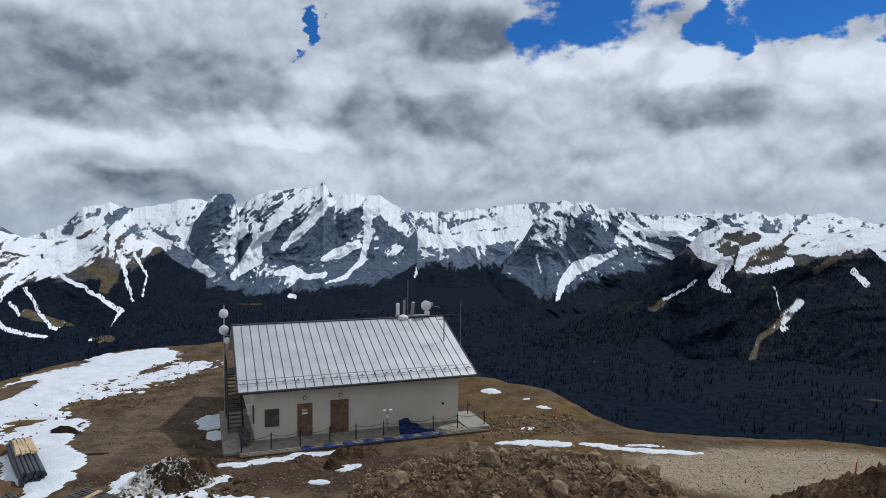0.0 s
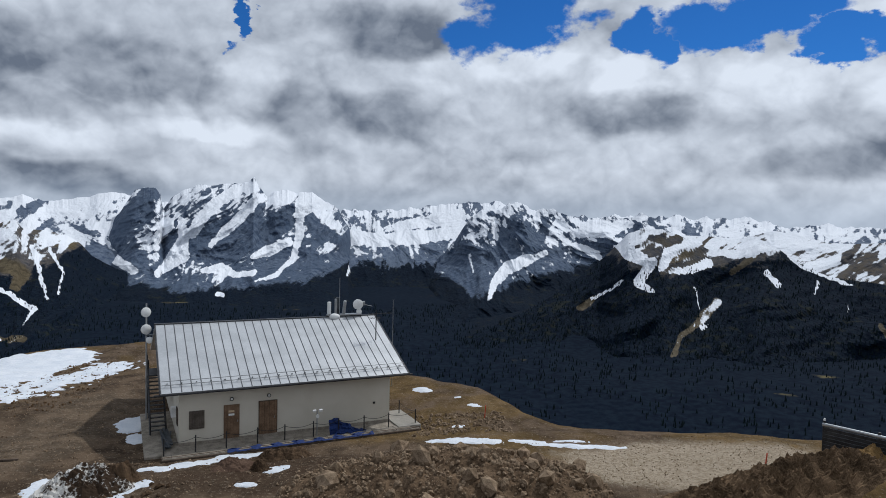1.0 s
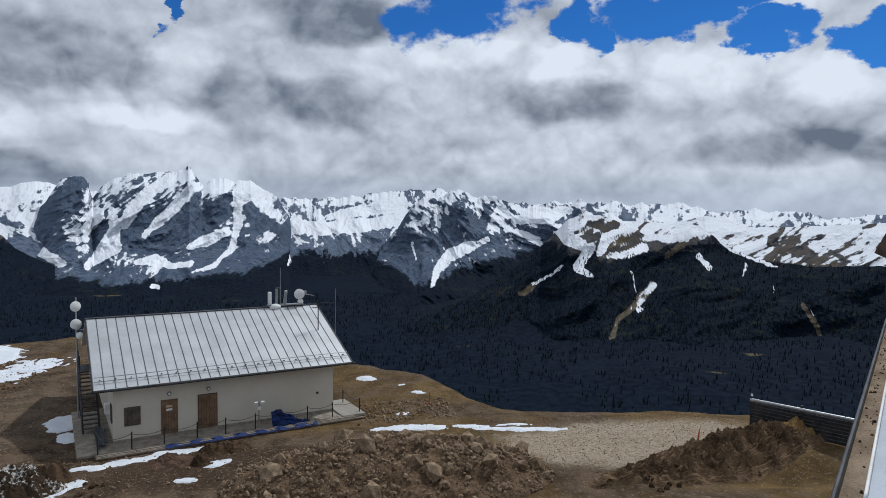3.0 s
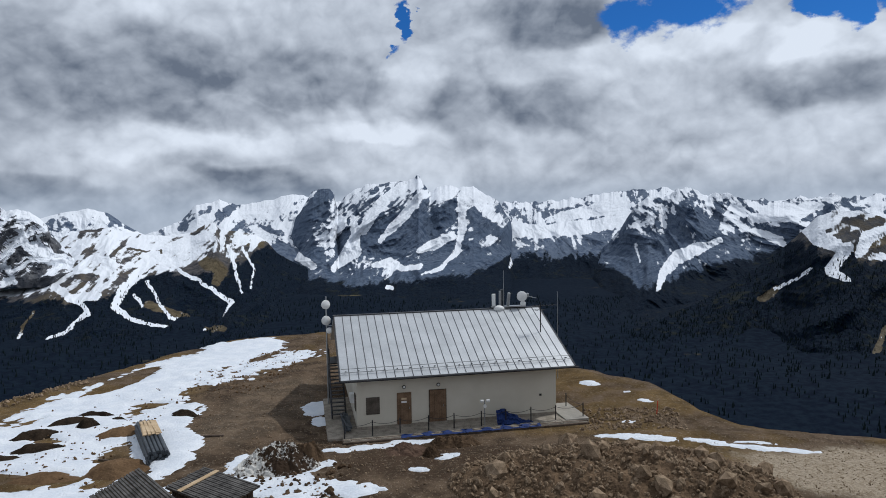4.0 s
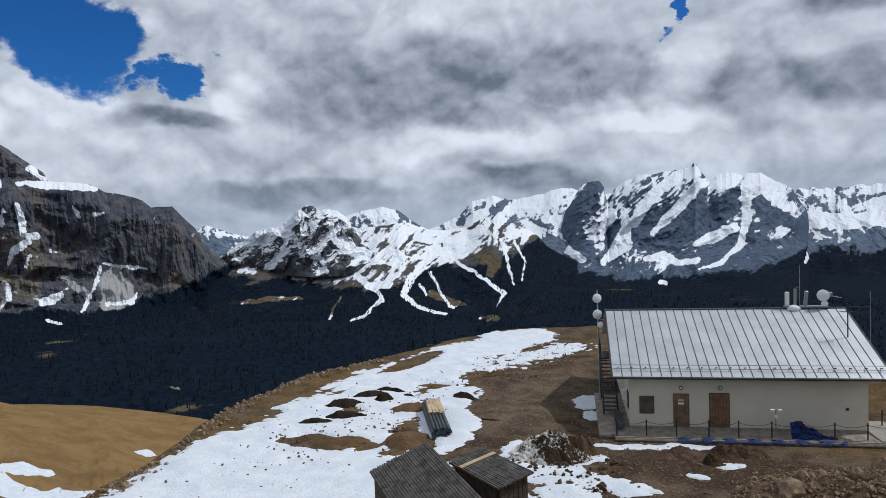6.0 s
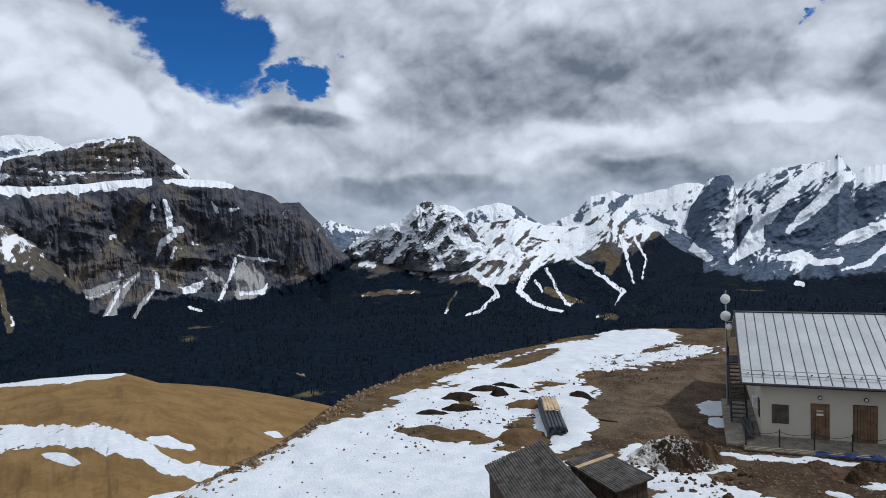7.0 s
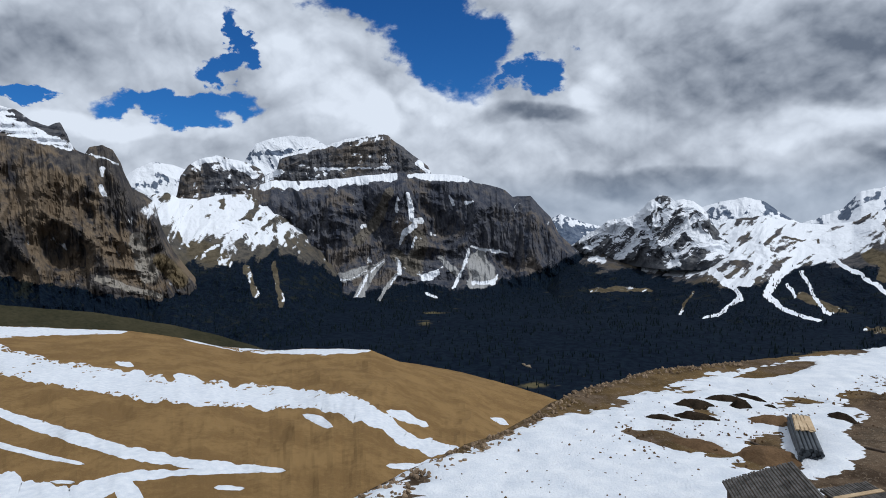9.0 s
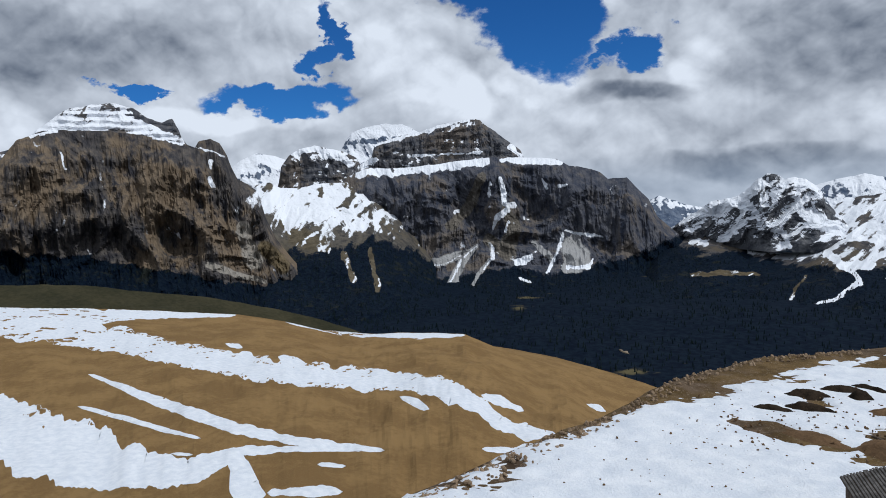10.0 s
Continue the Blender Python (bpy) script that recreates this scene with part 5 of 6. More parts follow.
aerial = empty("dish_mast", (-11.3, 40.1, 0.0), "mast with two white radio dishes beside the gable", "antenna", rz=20.0)
part("mast", rod((-1.55, 6.3, -0.3), (-1.55, 6.3, 7.6), 0.05), GREY_METAL, aerial)
dish(aerial, (-1.55, 6.0, 7.05), 0.32, 30)
dish(aerial, (-1.55, 6.0, 5.92), 0.33, 20)
dish(aerial, (-1.4, 6.0, 5.2), 0.22, -30)
part("bracket", rod((-1.55, 6.3, 5.5), (-0.1, 6.3, 5.5), 0.03), GREY_METAL, aerial)

cluster = empty("roof_antennas", (-11.3, 40.1, 0.0), "cluster of panel antennas and a dish on the roof ridge", "antenna", rz=20.0)
part("base_frame", box(2.6, 0.5, 0.08, (11.9, D / 2, RIDGE + 0.12)), GREY_METAL, cluster)
part("panel", box(0.26, 0.2, 0.95, (10.75, D / 2, RIDGE + 0.2), bevel=0.05), WHITE, cluster, "pale panel antenna")
part("panel", box(0.16, 0.2, 1.15, (11.25, D / 2, RIDGE + 0.2), bevel=0.03), GREY_METAL, cluster)
part("panel", box(0.22, 0.16, 1.25, (11.42, D / 2 + 0.15, RIDGE + 0.2), bevel=0.03), PIPE, cluster)
part("panel", box(0.22, 0.2, 1.0, (11.85, D / 2, RIDGE + 0.2), (0, 6, 0), bevel=0.04), GREY_METAL, cluster)
part("whip", rod((11.53, D / 2, RIDGE + 0.1), (11.53, D / 2, 9.05), 0.03, 0.014), GREY_METAL, cluster)
bm = bmesh.new()
bmesh.ops.create_uvsphere(bm, u_segments=18, v_segments=8, radius=0.42, matrix=Matrix.Translation((11.1, D / 2 - 0.2, RIDGE + 0.05)) @ Matrix.Diagonal((1, 0.7, 0.6, 1)))
part("dome", bm, WHITE, cluster, "white dome", True)
part("pole", rod((12.95, D / 2, RIDGE), (12.95, D / 2, 7.4), 0.04), GREY_METAL, cluster)
dish(cluster, (12.9, D / 2 - 0.25, 7.05), 0.38, 0)
part("feed_box", box(0.3, 0.2, 0.3, (13.35, D / 2, 6.95), bevel=0.03), GREY_METAL, cluster)
part("feed_arm", rod((13.2, D / 2, 7.05), (14.1, D / 2, 6.85), 0.02), GREY_METAL, cluster)
dish(cluster, (13.0, D / 2 - 0.2, 6.5), 0.2, 0)

mast = empty("aerial_mast", (-11.3, 40.1, 0.0), "thin roof mast with comb aerials", "antenna", rz=20.0)
part("pole", rod((13.25, 3.0, 4.75), (13.25, 3.0, 6.95), 0.04), DARK_METAL, mast)
for z, x0, x1 in ((6.75, 12.7, 14.5), (6.45, 12.8, 13.6)):
    part("boom", rod((x0, 3.0, z), (x1, 3.0, z), 0.018), DARK_METAL, mast)
    for q in range(7):
        xx = x0 + (x1 - x0) * (q + 0.3) / 7
        part("element", rod((xx, 2.7, z), (xx, 3.3, z), 0.01, seg=5), DARK_METAL, mast)
far_pole = finish("flag_pole", rod((0, 0, -1.0), (0, 0, 6.9), 0.035, 0.02), GREY_METAL)
far_pole.matrix_world = house.matrix_world @ pose(16.9, 9.0, 0.0)
tagged(far_pole, "thin grey pole behind the house", "pole")

# ---- mounds, rubble and snow near by ----


def lumpy(name, label, cx, cy, rx, ry, h, turn, mat, seed, rough=0.25, category="mound", n=44):
    """A heap of loose earth with an uneven outline, its skirt under the ground."""
    c, s = math.cos(radians(turn)), math.sin(radians(turn))
    verts, faces = [], []
    for j in range(n // 2 + 1):
        q = j / (n // 2)
        for i in range(n):
            a = 2 * math.pi * i / n
            wob = 1 + 0.25 * noise.fractal(Vector((math.cos(a) * 1.5, math.sin(a) * 1.5, seed)), 1.0, 2.0, 3)
            x, y = q * rx * wob * math.cos(a), q * ry * wob * math.sin(a)
            px, py = cx + c * x - s * y, cy + s * x + c * y
            k = (1 - q * q) ** 1.2
            z = ground_z(px, py) - 0.10 + (h + 0.1) * k + h * rough * min(1.0, (1 - q) * 3) * noise.fractal(Vector((px * 1.6, py * 1.6, seed)), 0.7, 2.0, 5)
            verts.append((px, py, z))
    m = n // 2
    faces = [(j * n + i, j * n + (i + 1) % n, (j + 1) * n + (i + 1) % n, (j + 1) * n + i) for j in range(1, m) for i in range(n)]
    faces += [(0, n + i, n + (i + 1) % n) for i in range(n)]
    ob = link(name, verts, faces, mat)
    return tagged(ob, label, category)


def snow_field(name, label, blobs, holes, res, rag, thick, seed, grain=0.35):
    """Snow lying on the ground: uneven patches, thin at their edges."""
    xs = [b[0] - max(b[2], b[3]) * 1.5 for b in blobs] + [b[0] + max(b[2], b[3]) * 1.5 for b in blobs]
    ys = [b[1] - max(b[2], b[3]) * 1.5 for b in blobs] + [b[1] + max(b[2], b[3]) * 1.5 for b in blobs]
    nx, ny = int((max(xs) - min(xs)) / res) + 1, int((max(ys) - min(ys)) / res) + 1
    keep, verts, faces = {}, [], []
    val = np.zeros((nx, ny))

    def depth(x, y):
        def inside(b):
            c, s = math.cos(radians(b[4])), math.sin(radians(b[4]))
            u, v = (x - b[0]) * c + (y - b[1]) * s, -(x - b[0]) * s + (y - b[1]) * c
            return 1 - math.hypot(u / b[2], v / b[3])
        q = max(inside(b) for b in blobs)
        if q < -0.5:
            return -1.0
        q = q + rag * noise.fractal(Vector((x * grain, y * grain, seed)), 0.8, 2.1, 3) + 0.55 * rag * noise.fractal(Vector((x * 1.5, y * 1.5, seed + 3)), 0.4, 2.1, 4)
        for b in holes:
            q = min(q, -inside(b) + 0.35 * noise.fractal(Vector((x * 0.9, y * 0.9, seed + 5)), 0.8, 2.1, 4))
        return q
    for i in range(nx):
        for j in range(ny):
            val[i, j] = depth(min(xs) + i * res, min(ys) + j * res)

    def vert(i, j):
        if (i, j) not in keep:
            x, y = min(xs) + i * res, min(ys) + j * res
            keep[(i, j)] = len(verts)
            q = val[i, j]
            verts.append((x, y, ground_z(x, y) + (-0.05 + min(1.0, 0.25 + q * 4) * thick if q > 0 else -0.06)))
        return keep[(i, j)]
    for i in range(nx - 1):
        for j in range(ny - 1):
            if max(val[i, j], val[i + 1, j], val[i + 1, j + 1], val[i, j + 1]) > 0:
                faces.append((vert(i, j), vert(i + 1, j), vert(i + 1, j + 1), vert(i, j + 1)))
    ob = link(name, verts, faces, SNOW, True)
    return tagged(ob, label, "snow", kind="stuff")


snow_field("snow_slope", "old white snow covering the side of the hill", [(-29.5, 63.5, 4.2, 5.0, 0), (-31, 56, 3.6, 6, 0), (-31, 46, 4.4, 8, 0), (-29.5, 37, 5.2, 8, 0), (-28, 27, 6.2, 8, 0), (-25, 18, 6.5, 9, 0), (-23.5, 8, 7, 9, 0), (-22.3, 36.8, 2.0, 4.4, 35), (-20.4, 33.2, 1.9, 2.4, 0), (-21, 26, 4.6, 4.5, 0), (-25, 41, 2.6, 3, 0)],
           [(-26.8, 30.3, 3.2, 1.3, 15), (-22.0, 32.0, 1.7, 1.3, 0), (-29.5, 36.0, 0.9, 0.6, 0), (-27.4, 43.6, 1.4, 0.6, 10), (-33.5, 50, 1.2, 5, 0)], 0.28, 0.34, 0.20, 1.0, 0.3)
snow_field("snow_patch", "broken snow patch on the brown hilltop", [(-25.3, 56.5, 2.6, 5.0, 0), (-22.8, 60, 2.0, 2.4, 0), (-27.5, 50.8, 2.5, 2.0, 0)], [(-26.2, 59.5, 1.0, 1.6, 0)], 0.25, 0.75, 0.12, 2.0, 0.6)
snow_field("snow_patch", "snow patch beside the gable wall", [(-15.4, 44.6, 1.0, 1.9, 20), (-14.3, 41.9, 0.55, 1.2, 20)], [], 0.15, 0.35, 0.14, 3.0, 0.8)
snow_field("snow_patch", "melting snow along the apron edge", [(-10.6, 37.0, 2.0, 0.55, 18), (-8.0, 38.3, 2.3, 0.6, 20)], [], 0.15, 0.5, 0.10, 4.0, 0.9)
snow_field("snow_patch", "snow apron below the dirty snow heap", [(-13.2, 31.3, 2.6, 2.2, 0), (-9.7, 31.2, 2.2, 0.9, -15), (-15.9, 33.4, 1.0, 1.3, 0), (-12.0, 33.8, 1.2, 0.9, 0), (-11.5, 29.3, 2.2, 1.0, 0)], [], 0.15, 0.55, 0.12, 5.0, 0.8)
snow_field("snow_patch", "small snow remnant in the mud", [(-5.1, 35.9, 0.75, 0.38, 30), (-7.9, 31.4, 0.5, 0.22, 0), (-3.4, 32.2, 1.2, 0.35, 12), (-6.3, 33.8, 0.5, 0.2, 10)], [], 0.12, 0.4, 0.12, 6.0, 0.9)
snow_field("snow_strip", "thin snow strip along the gravel road", [(5.7, 39.9, 2.5, 0.55, -3), (9.3, 39.6, 1.3, 0.32, -8), (12.7, 38.9, 2.9, 0.38, -2), (12.0, 39.7, 1.2, 0.2, 0)], [], 0.15, 0.35, 0.10, 7.0, 0.7)
snow_field("snow_patch", "small snow patch on the dry grass", [(3.9, 52.4, 0.8, 0.8, -30), (7.4, 47.8, 0.7, 0.3, -30), (5.6, 43.2, 0.5, 0.35, -20), (6.4, 50.0, 0.35, 0.25, 0)], [], 0.14, 0.3, 0.08, 8.0, 0.9)

lumpy("snow_mound", "heap of old snow mixed with dark earth", -13.7, 33.6, 2.6, 1.7, 1.15, 25, DIRTY_SNOW, 1.0, 0.34, "snow heap", 72)
lumpy("earth_mound", "dark earth clods on the snow heap", -12.6, 34.2, 1.2, 0.9, 1.1, 0, EARTH, 2.0, 0.3, "earth heap")
lumpy("earth_mound", "low reddish-brown earth heap before the apron", -7.4, 36.4, 1.5, 1.0, 0.45, 10, speckled((0.06, 0.036, 0.026), (0.13, 0.085, 0.06), 1.5, 10.0, 0.05, name="red_earth"), 3.0, 0.4, "earth heap")
lumpy("earth_mound", "dark gravelly earth heap before the apron", -5.2, 38.0, 1.8, 0.8, 0.55, 12, EARTH, 4.0, 0.5, "earth heap")
lumpy("earth_mound", "dark wet clod in the mud", -5.9, 35.9, 0.8, 0.5, 0.5, 0, EARTH, 4.5, 0.6, "earth heap")
BLACK_EARTH = speckled((0.010, 0.008, 0.006), (0.045, 0.032, 0.022), 1.2, 9.0, 0.06, 0.95, name="black_earth")
BROWN = speckled((0.085, 0.052, 0.028), (0.16, 0.10, 0.055), 1.0, 9.0, 0.05, name="brown_turf")
for cx, cy, rx, ry, h, turn, mat in [(-28.9, 34.4, 1.9, 0.55, 0.55, 40, BLACK_EARTH), (-30.6, 36.4, 1.7, 0.6, 0.55, 45, BLACK_EARTH), (-30.2, 38.9, 1.7, 0.6, 0.5, 40, BLACK_EARTH), (-28.7, 38.6, 0.9, 0.6, 0.6, 30, BLACK_EARTH), (-29.6, 40.7, 1.7, 0.45, 0.4, 5, BLACK_EARTH),
                                     (-27.6, 40.2, 0.9, 0.3, 0.3, 0, BLACK_EARTH), (-23.9, 41.6, 1.1, 0.6, 0.5, 10, BLACK_EARTH), (-29.9, 32.5, 1.6, 0.4, 0.4, 40, BLACK_EARTH), (-25.8, 37.7, 1.9, 1.0, 0.5, 40, BROWN), (-22.4, 32.2, 2.1, 1.5, 0.5, 0, BROWN), (-25.6, 31.0, 2.2, 0.9, 0.3, 10, BROWN)]:
    lumpy("earth_mound", "bare dark earth mound showing through the snow", cx, cy, rx, ry, h, turn, mat, cx, 0.16, "earth mound")
DUG = speckled((0.045, 0.030, 0.018), (0.20, 0.135, 0.082), 0.9, 8.0, 0.08, 0.95, name="dug_earth")
lumpy("earth_bank", "long bank of dug brown earth beside the trench", 23.2, 33.3, 11.5, 1.9, 1.05, 19, DUG, 6.0, 0.5, "earth bank", 130)
lumpy("earth_bank", "grassy earth bank below the barrier", 28.6, 35.2, 2.4, 1.2, 1.1, 20, TAN_GRASS, 7.0, 0.3, "earth bank")


def stone_mesh(seed, r=1.0):
    rnd = random.Random(seed)
    bm = bmesh.new()
    bmesh.ops.create_icosphere(bm, subdivisions=1, radius=r)
    sc = Vector((rnd.uniform(0.8, 1.3), rnd.uniform(0.7, 1.1), rnd.uniform(0.55, 0.9)))
    for v in bm.verts:
        v.co = Vector((v.co.x * sc.x, v.co.y * sc.y, v.co.z * sc.z)) * rnd.uniform(0.72, 1.15)
    me = bpy.data.meshes.new("rock")
    bm.to_mesh(me)
    bm.free()
    me.materials.append(ROCK)
    return me


STONES = [stone_mesh(s) for s in range(9)]
pile = empty("rubble_pile", (3.8, 32.6, 0.0), "long pile of dug earth and broken rock", "rubble pile")


def pile_h(x, y):
    u, v = (x - 3.8) / 8.4, (y - 32.6) / 4.6
    q = max(0.0, 1 - (u * u + v * v))
    return 1.75 * q ** 0.9 * (1 + 0.22 * noise.fractal(Vector((x * 0.5, y * 0.5, 3.0)), 0.8, 2.0, 4)) + 0.12 * min(1, q * 3) * noise.fractal(Vector((x * 2.5, y * 2.5, 4.0)), 0.7, 2.0, 4)


verts, faces = [], []
nx, ny = 110, 66
for i in range(nx + 1):
    for j in range(ny + 1):
        x, y = -8.6 + 17.2 * i / nx, -4.7 + 9.4 * j / ny
        h = pile_h(3.8 + x, 32.6 + y)
        verts.append((x, y, ground_z(3.8 + x, 32.6 + y) + (h if h > 0.02 else -0.15)))
for i in range(nx):
    for j in range(ny):
        k = i * (ny + 1) + j
        faces.append((k, k + ny + 1, k + ny + 2, k + 1))
soil = link("soil", verts, faces, speckled((0.045, 0.030, 0.019), (0.17, 0.115, 0.072), 1.0, 8.0, 0.08, 0.95, name="rubble_soil"))
soil.parent = pile
rnd = random.Random(5)
for i in range(290):
    while True:
        x, y = rnd.uniform(-4.5, 12), rnd.uniform(28.3, 37)
        if pile_h(x, y) > 0.12:
            break
    size = min(0.62, 0.09 + 0.06 * rnd.paretovariate(1.7))
    ob = new("rock", rnd.choice(STONES))
    ob.parent = pile
    ob.matrix_basis = Matrix.Translation((x - 3.8, y - 32.6, ground_z(x, y) + pile_h(x, y) + size * 0.2)) @ Euler((rnd.uniform(0, 6), rnd.uniform(0, 6), rnd.uniform(0, 6))).to_matrix().to_4x4() @ Matrix.Diagonal((size, size, size, 1))


def scatter(name, label, count, place, lo, hi, mat, seed):
    """Small loose stones, joined."""
    rnd = random.Random(seed)
    base = [[v.co.copy() for v in STONES[0].vertices], [tuple(p.vertices) for p in STONES[0].polygons]]
    verts, faces = [], []
    for i in range(count):
        x, y, z = place(rnd)
        s = rnd.uniform(lo, hi) * rnd.uniform(0.5, 1.0)
        m = Euler((rnd.uniform(0, 6), rnd.uniform(0, 6), rnd.uniform(0, 6))).to_matrix() * s
        k = len(verts)
        verts += [tuple(m @ v + Vector((x, y, z + s * 0.2))) for v in base[0]]
        faces += [tuple(k + q for q in f) for f in base[1]]
    ob = link(name, verts, faces, mat)
    return tagged(ob, label, "stones", kind="stuff")


def on_pile(rnd):
    while True:
        x, y = rnd.uniform(-4.8, 12.2), rnd.uniform(28, 37.2)
        if pile_h(x, y) > 0.03:
            return x, y, ground_z(x, y) + pile_h(x, y)


def on_ground(x0, x1, y0, y1):
    def f(rnd):
        x, y = rnd.uniform(x0, x1), rnd.uniform(y0, y1)
        return x, y, ground_z(x, y)
    return f


scatter("rubble", "small broken stones on the rubble pile", 2600, on_pile, 0.04, 0.14, ROCK, 6)
scatter("loose_stones", "loose stones on the muddy yard", 700, on_ground(-17, 2, 29, 38), 0.03, 0.12, ROCK, 7)
scatter("loose_stones", "pale stones on the dry slope by the house", 500, on_ground(2.5, 9, 41.5, 46), 0.04, 0.18, ROCK, 8)
scatter("clods", "dark earth clods round the snow heap", 110, on_ground(-15, -10, 30, 34), 0.05, 0.26, EARTH, 9)
scatter("loose_stones", "scattered stones on the brown hilltop", 1500, on_ground(-30, -12, 34, 70), 0.02, 0.09, ROCK, 10)
scatter("clods", "earth clods along the trench", 420, lambda r: (lambda t, o: (16 + 16 * t, 30.6 + 6.2 * t + o, ground_z(16 + 16 * t, 30.6 + 6.2 * t + o) + 0.5 * max(0, 1 - abs(o - 0.3) / 1.5)))(r.random(), r.uniform(-1.8, 1.8)), 0.05, 0.28, EARTH, 11)
scatter("rim_stones", "grey weathered stones along the edge of the slope", 900, lambda r: (lambda a, o: (-math.sin(radians(a)) * (lerp_table(RIM, a) + o), math.cos(radians(a)) * (lerp_table(RIM, a) + o), ground_z(-math.sin(radians(a)) * (lerp_table(RIM, a) + o), math.cos(radians(a)) * (lerp_table(RIM, a) + o))))(r.uniform(36, 82), r.uniform(-1.2, 2.5)), 0.05, 0.24, ROCK, 12)

scatter("gravel", "pale gravel strewn over the muddy yard", 3500, on_ground(-24, 4, 28.5, 52), 0.015, 0.06, ROCK, 14)
scatter("gravel", "pale gravel on the road", 2200, on_ground(9, 27, 31, 41), 0.015, 0.06, ROCK, 15)

def on_snow(rnd):
    while True:
        x, y = rnd.gauss(-27.5, 2.6), rnd.gauss(32, 7.5)
        if x < -21.5 and y < 48:
            return x, y, ground_z(x, y) + 0.12


scatter("turf_clumps", "brown turf clumps poking through the snow", 420, on_snow, 0.02, 0.12, BROWN, 16)
scatter("turf_clumps", "brown turf clumps in broken snow", 700, on_ground(-29, -21, 47, 63), 0.03, 0.14, BROWN, 17)

# marker stakes
for x, y, h in ((7.6, 44.6, 0.9), (21.3, 34.0, 1.3)):
    stake = finish("marker_stake", rod((0, 0, -0.2), (0, 0, h), 0.035, seg=6), RED)
    stake.matrix_world = pose(x, y, ground_z(x, y), 4, 3, 0)
    tagged(stake, "red wooden marker stake in the ground", "stake")

# ---- pipe stack ----
stack = empty("pipe_stack", (-22.45, 35.6, ground_z(-22.45, 35.6) + 0.05), "stack of dark pipes lying in the snow", "pipes", rz=-52.0)
for row in range(4):
    for i in range(6 - row % 2):
        y = (i - 2.5 + 0.5 * (row % 2)) * 0.205
        part("pipe", rod((-3.3 + 0.08 * ((i * 5 + row) % 4), y, 0.11 + row * 0.18), (3.35 - 0.06 * ((i * 3 + row) % 5), y, 0.11 + row * 0.18), 0.098, seg=10), PIPE, stack)
for x in (-2.2, 0.0, 2.2):
    part("bearer", box(0.12, 1.5, 0.10, (x, 0, -0.08)), OLD_WOOD, stack)
boards = empty("board_bundle", (-23.2, 36.7, ground_z(-22.45, 35.6) + 0.79), "bundle of pale sawn boards on the pipes", "boards", rz=-52.0)
for i in range(9):
    part("board", box(3.0 - 0.12 * (i % 3), 0.19, 0.035, (0.1 * (i % 2), (i % 5 - 2) * 0.20 + 0.04 * (i // 5), 0.04 * (i // 5)), (0, 0, (i * 3) % 5 - 2)), BOARD, boards)
for x, y, ang, ln in ((-19.4, 37.2, 10, 1.2), (-24.0, 33.6, -10, 0.9)):
    b = finish("timber", box(ln, 0.14, 0.10, (0, 0, 0), bevel=0.01), OLD_WOOD)
    b.matrix_world = pose(x, y, ground_z(x, y) + 0.0, 0, 0, ang)
    tagged(b, "single weathered timber lying on the ground", "timber")

# ---- plank-roofed huts ----


ROOF_WOOD = speckled((0.045, 0.042, 0.040), (0.150, 0.140, 0.130), 2.5, 26.0, 0.006, 0.9, name="grey_roof_planks")


def hut(cx, cy, z, ln, wd, turn, tilt, wall_h, label, name="hut"):
    h = empty(name, (cx, cy, z), label, "hut", "plank-roofed huts", rz=turn)
    rise = math.tan(radians(tilt))
    for y in (-wd / 2 + 0.2, wd / 2 - 0.2):
        top = wall_h + y * rise - 0.04
        w = part("wall", box(ln - 0.5, 0.06, top, (0, y, 0)), OLD_WOOD, h)
        for q in range(int((ln - 0.5) / 0.26)):
            part("wall_board", box(0.235, 0.03, top - 0.03, (-ln / 2 + 0.4 + q * 0.26, y + math.copysign(0.05, y), 0.0), bevel=0.006), OLD_WOOD, w)
    low = wall_h - wd / 2 * abs(rise) - 0.06
    for x in (-ln / 2 + 0.25, ln / 2 - 0.25):
        w = part("wall", box(0.06, wd - 0.5, low, (x, 0, 0)), OLD_WOOD, h)
        for q in range(int((wd - 0.4) / 0.24)):
            yy = -wd / 2 + 0.32 + q * 0.24
            part("wall_board", box(0.03, 0.22, wall_h + yy * rise - 0.10, (x + math.copysign(0.05, x), yy, 0.02), bevel=0.006), OLD_WOOD, w)
    roof = part("roof", box(ln - 0.06, wd / math.cos(radians(tilt)), 0.04, (0, 0, wall_h - 0.02), (tilt, 0, 0)), OLD_WOOD, h, "weathered plank roof")
    rnd = random.Random(int(cx * 10))
    n = int(wd / 0.105)
    for i in range(n):
        y = -wd / 2 + 0.06 + i * wd / n
        part("plank", box(ln + rnd.uniform(-0.1, 0.1), 0.085, 0.035, (0, y, wall_h + 0.028 + y * rise + 0.012 * (i % 2)), (tilt + rnd.uniform(-2, 2), 0, rnd.uniform(-0.25, 0.25)), bevel=0.01), ROOF_WOOD, roof)
    return h


main_hut = hut(-14.6, 21.8, ground_z(-14.6, 21.8) - 0.1, 7.0, 2.7, -40.0, 19.0, 2.75, "old grey hut with a ribbed plank roof")
small_hut = hut(-13.3, 25.2, ground_z(-13.3, 25.2) - 0.1, 3.7, 1.9, -27.0, 7.0, 2.45, "small grey hut with a flat plank roof")
part("cross_board", box(0.24, 1.9, 0.03, (-0.9, 0, 2.53), (7, 0, 0)), BOARD, small_hut, "pale cross board")

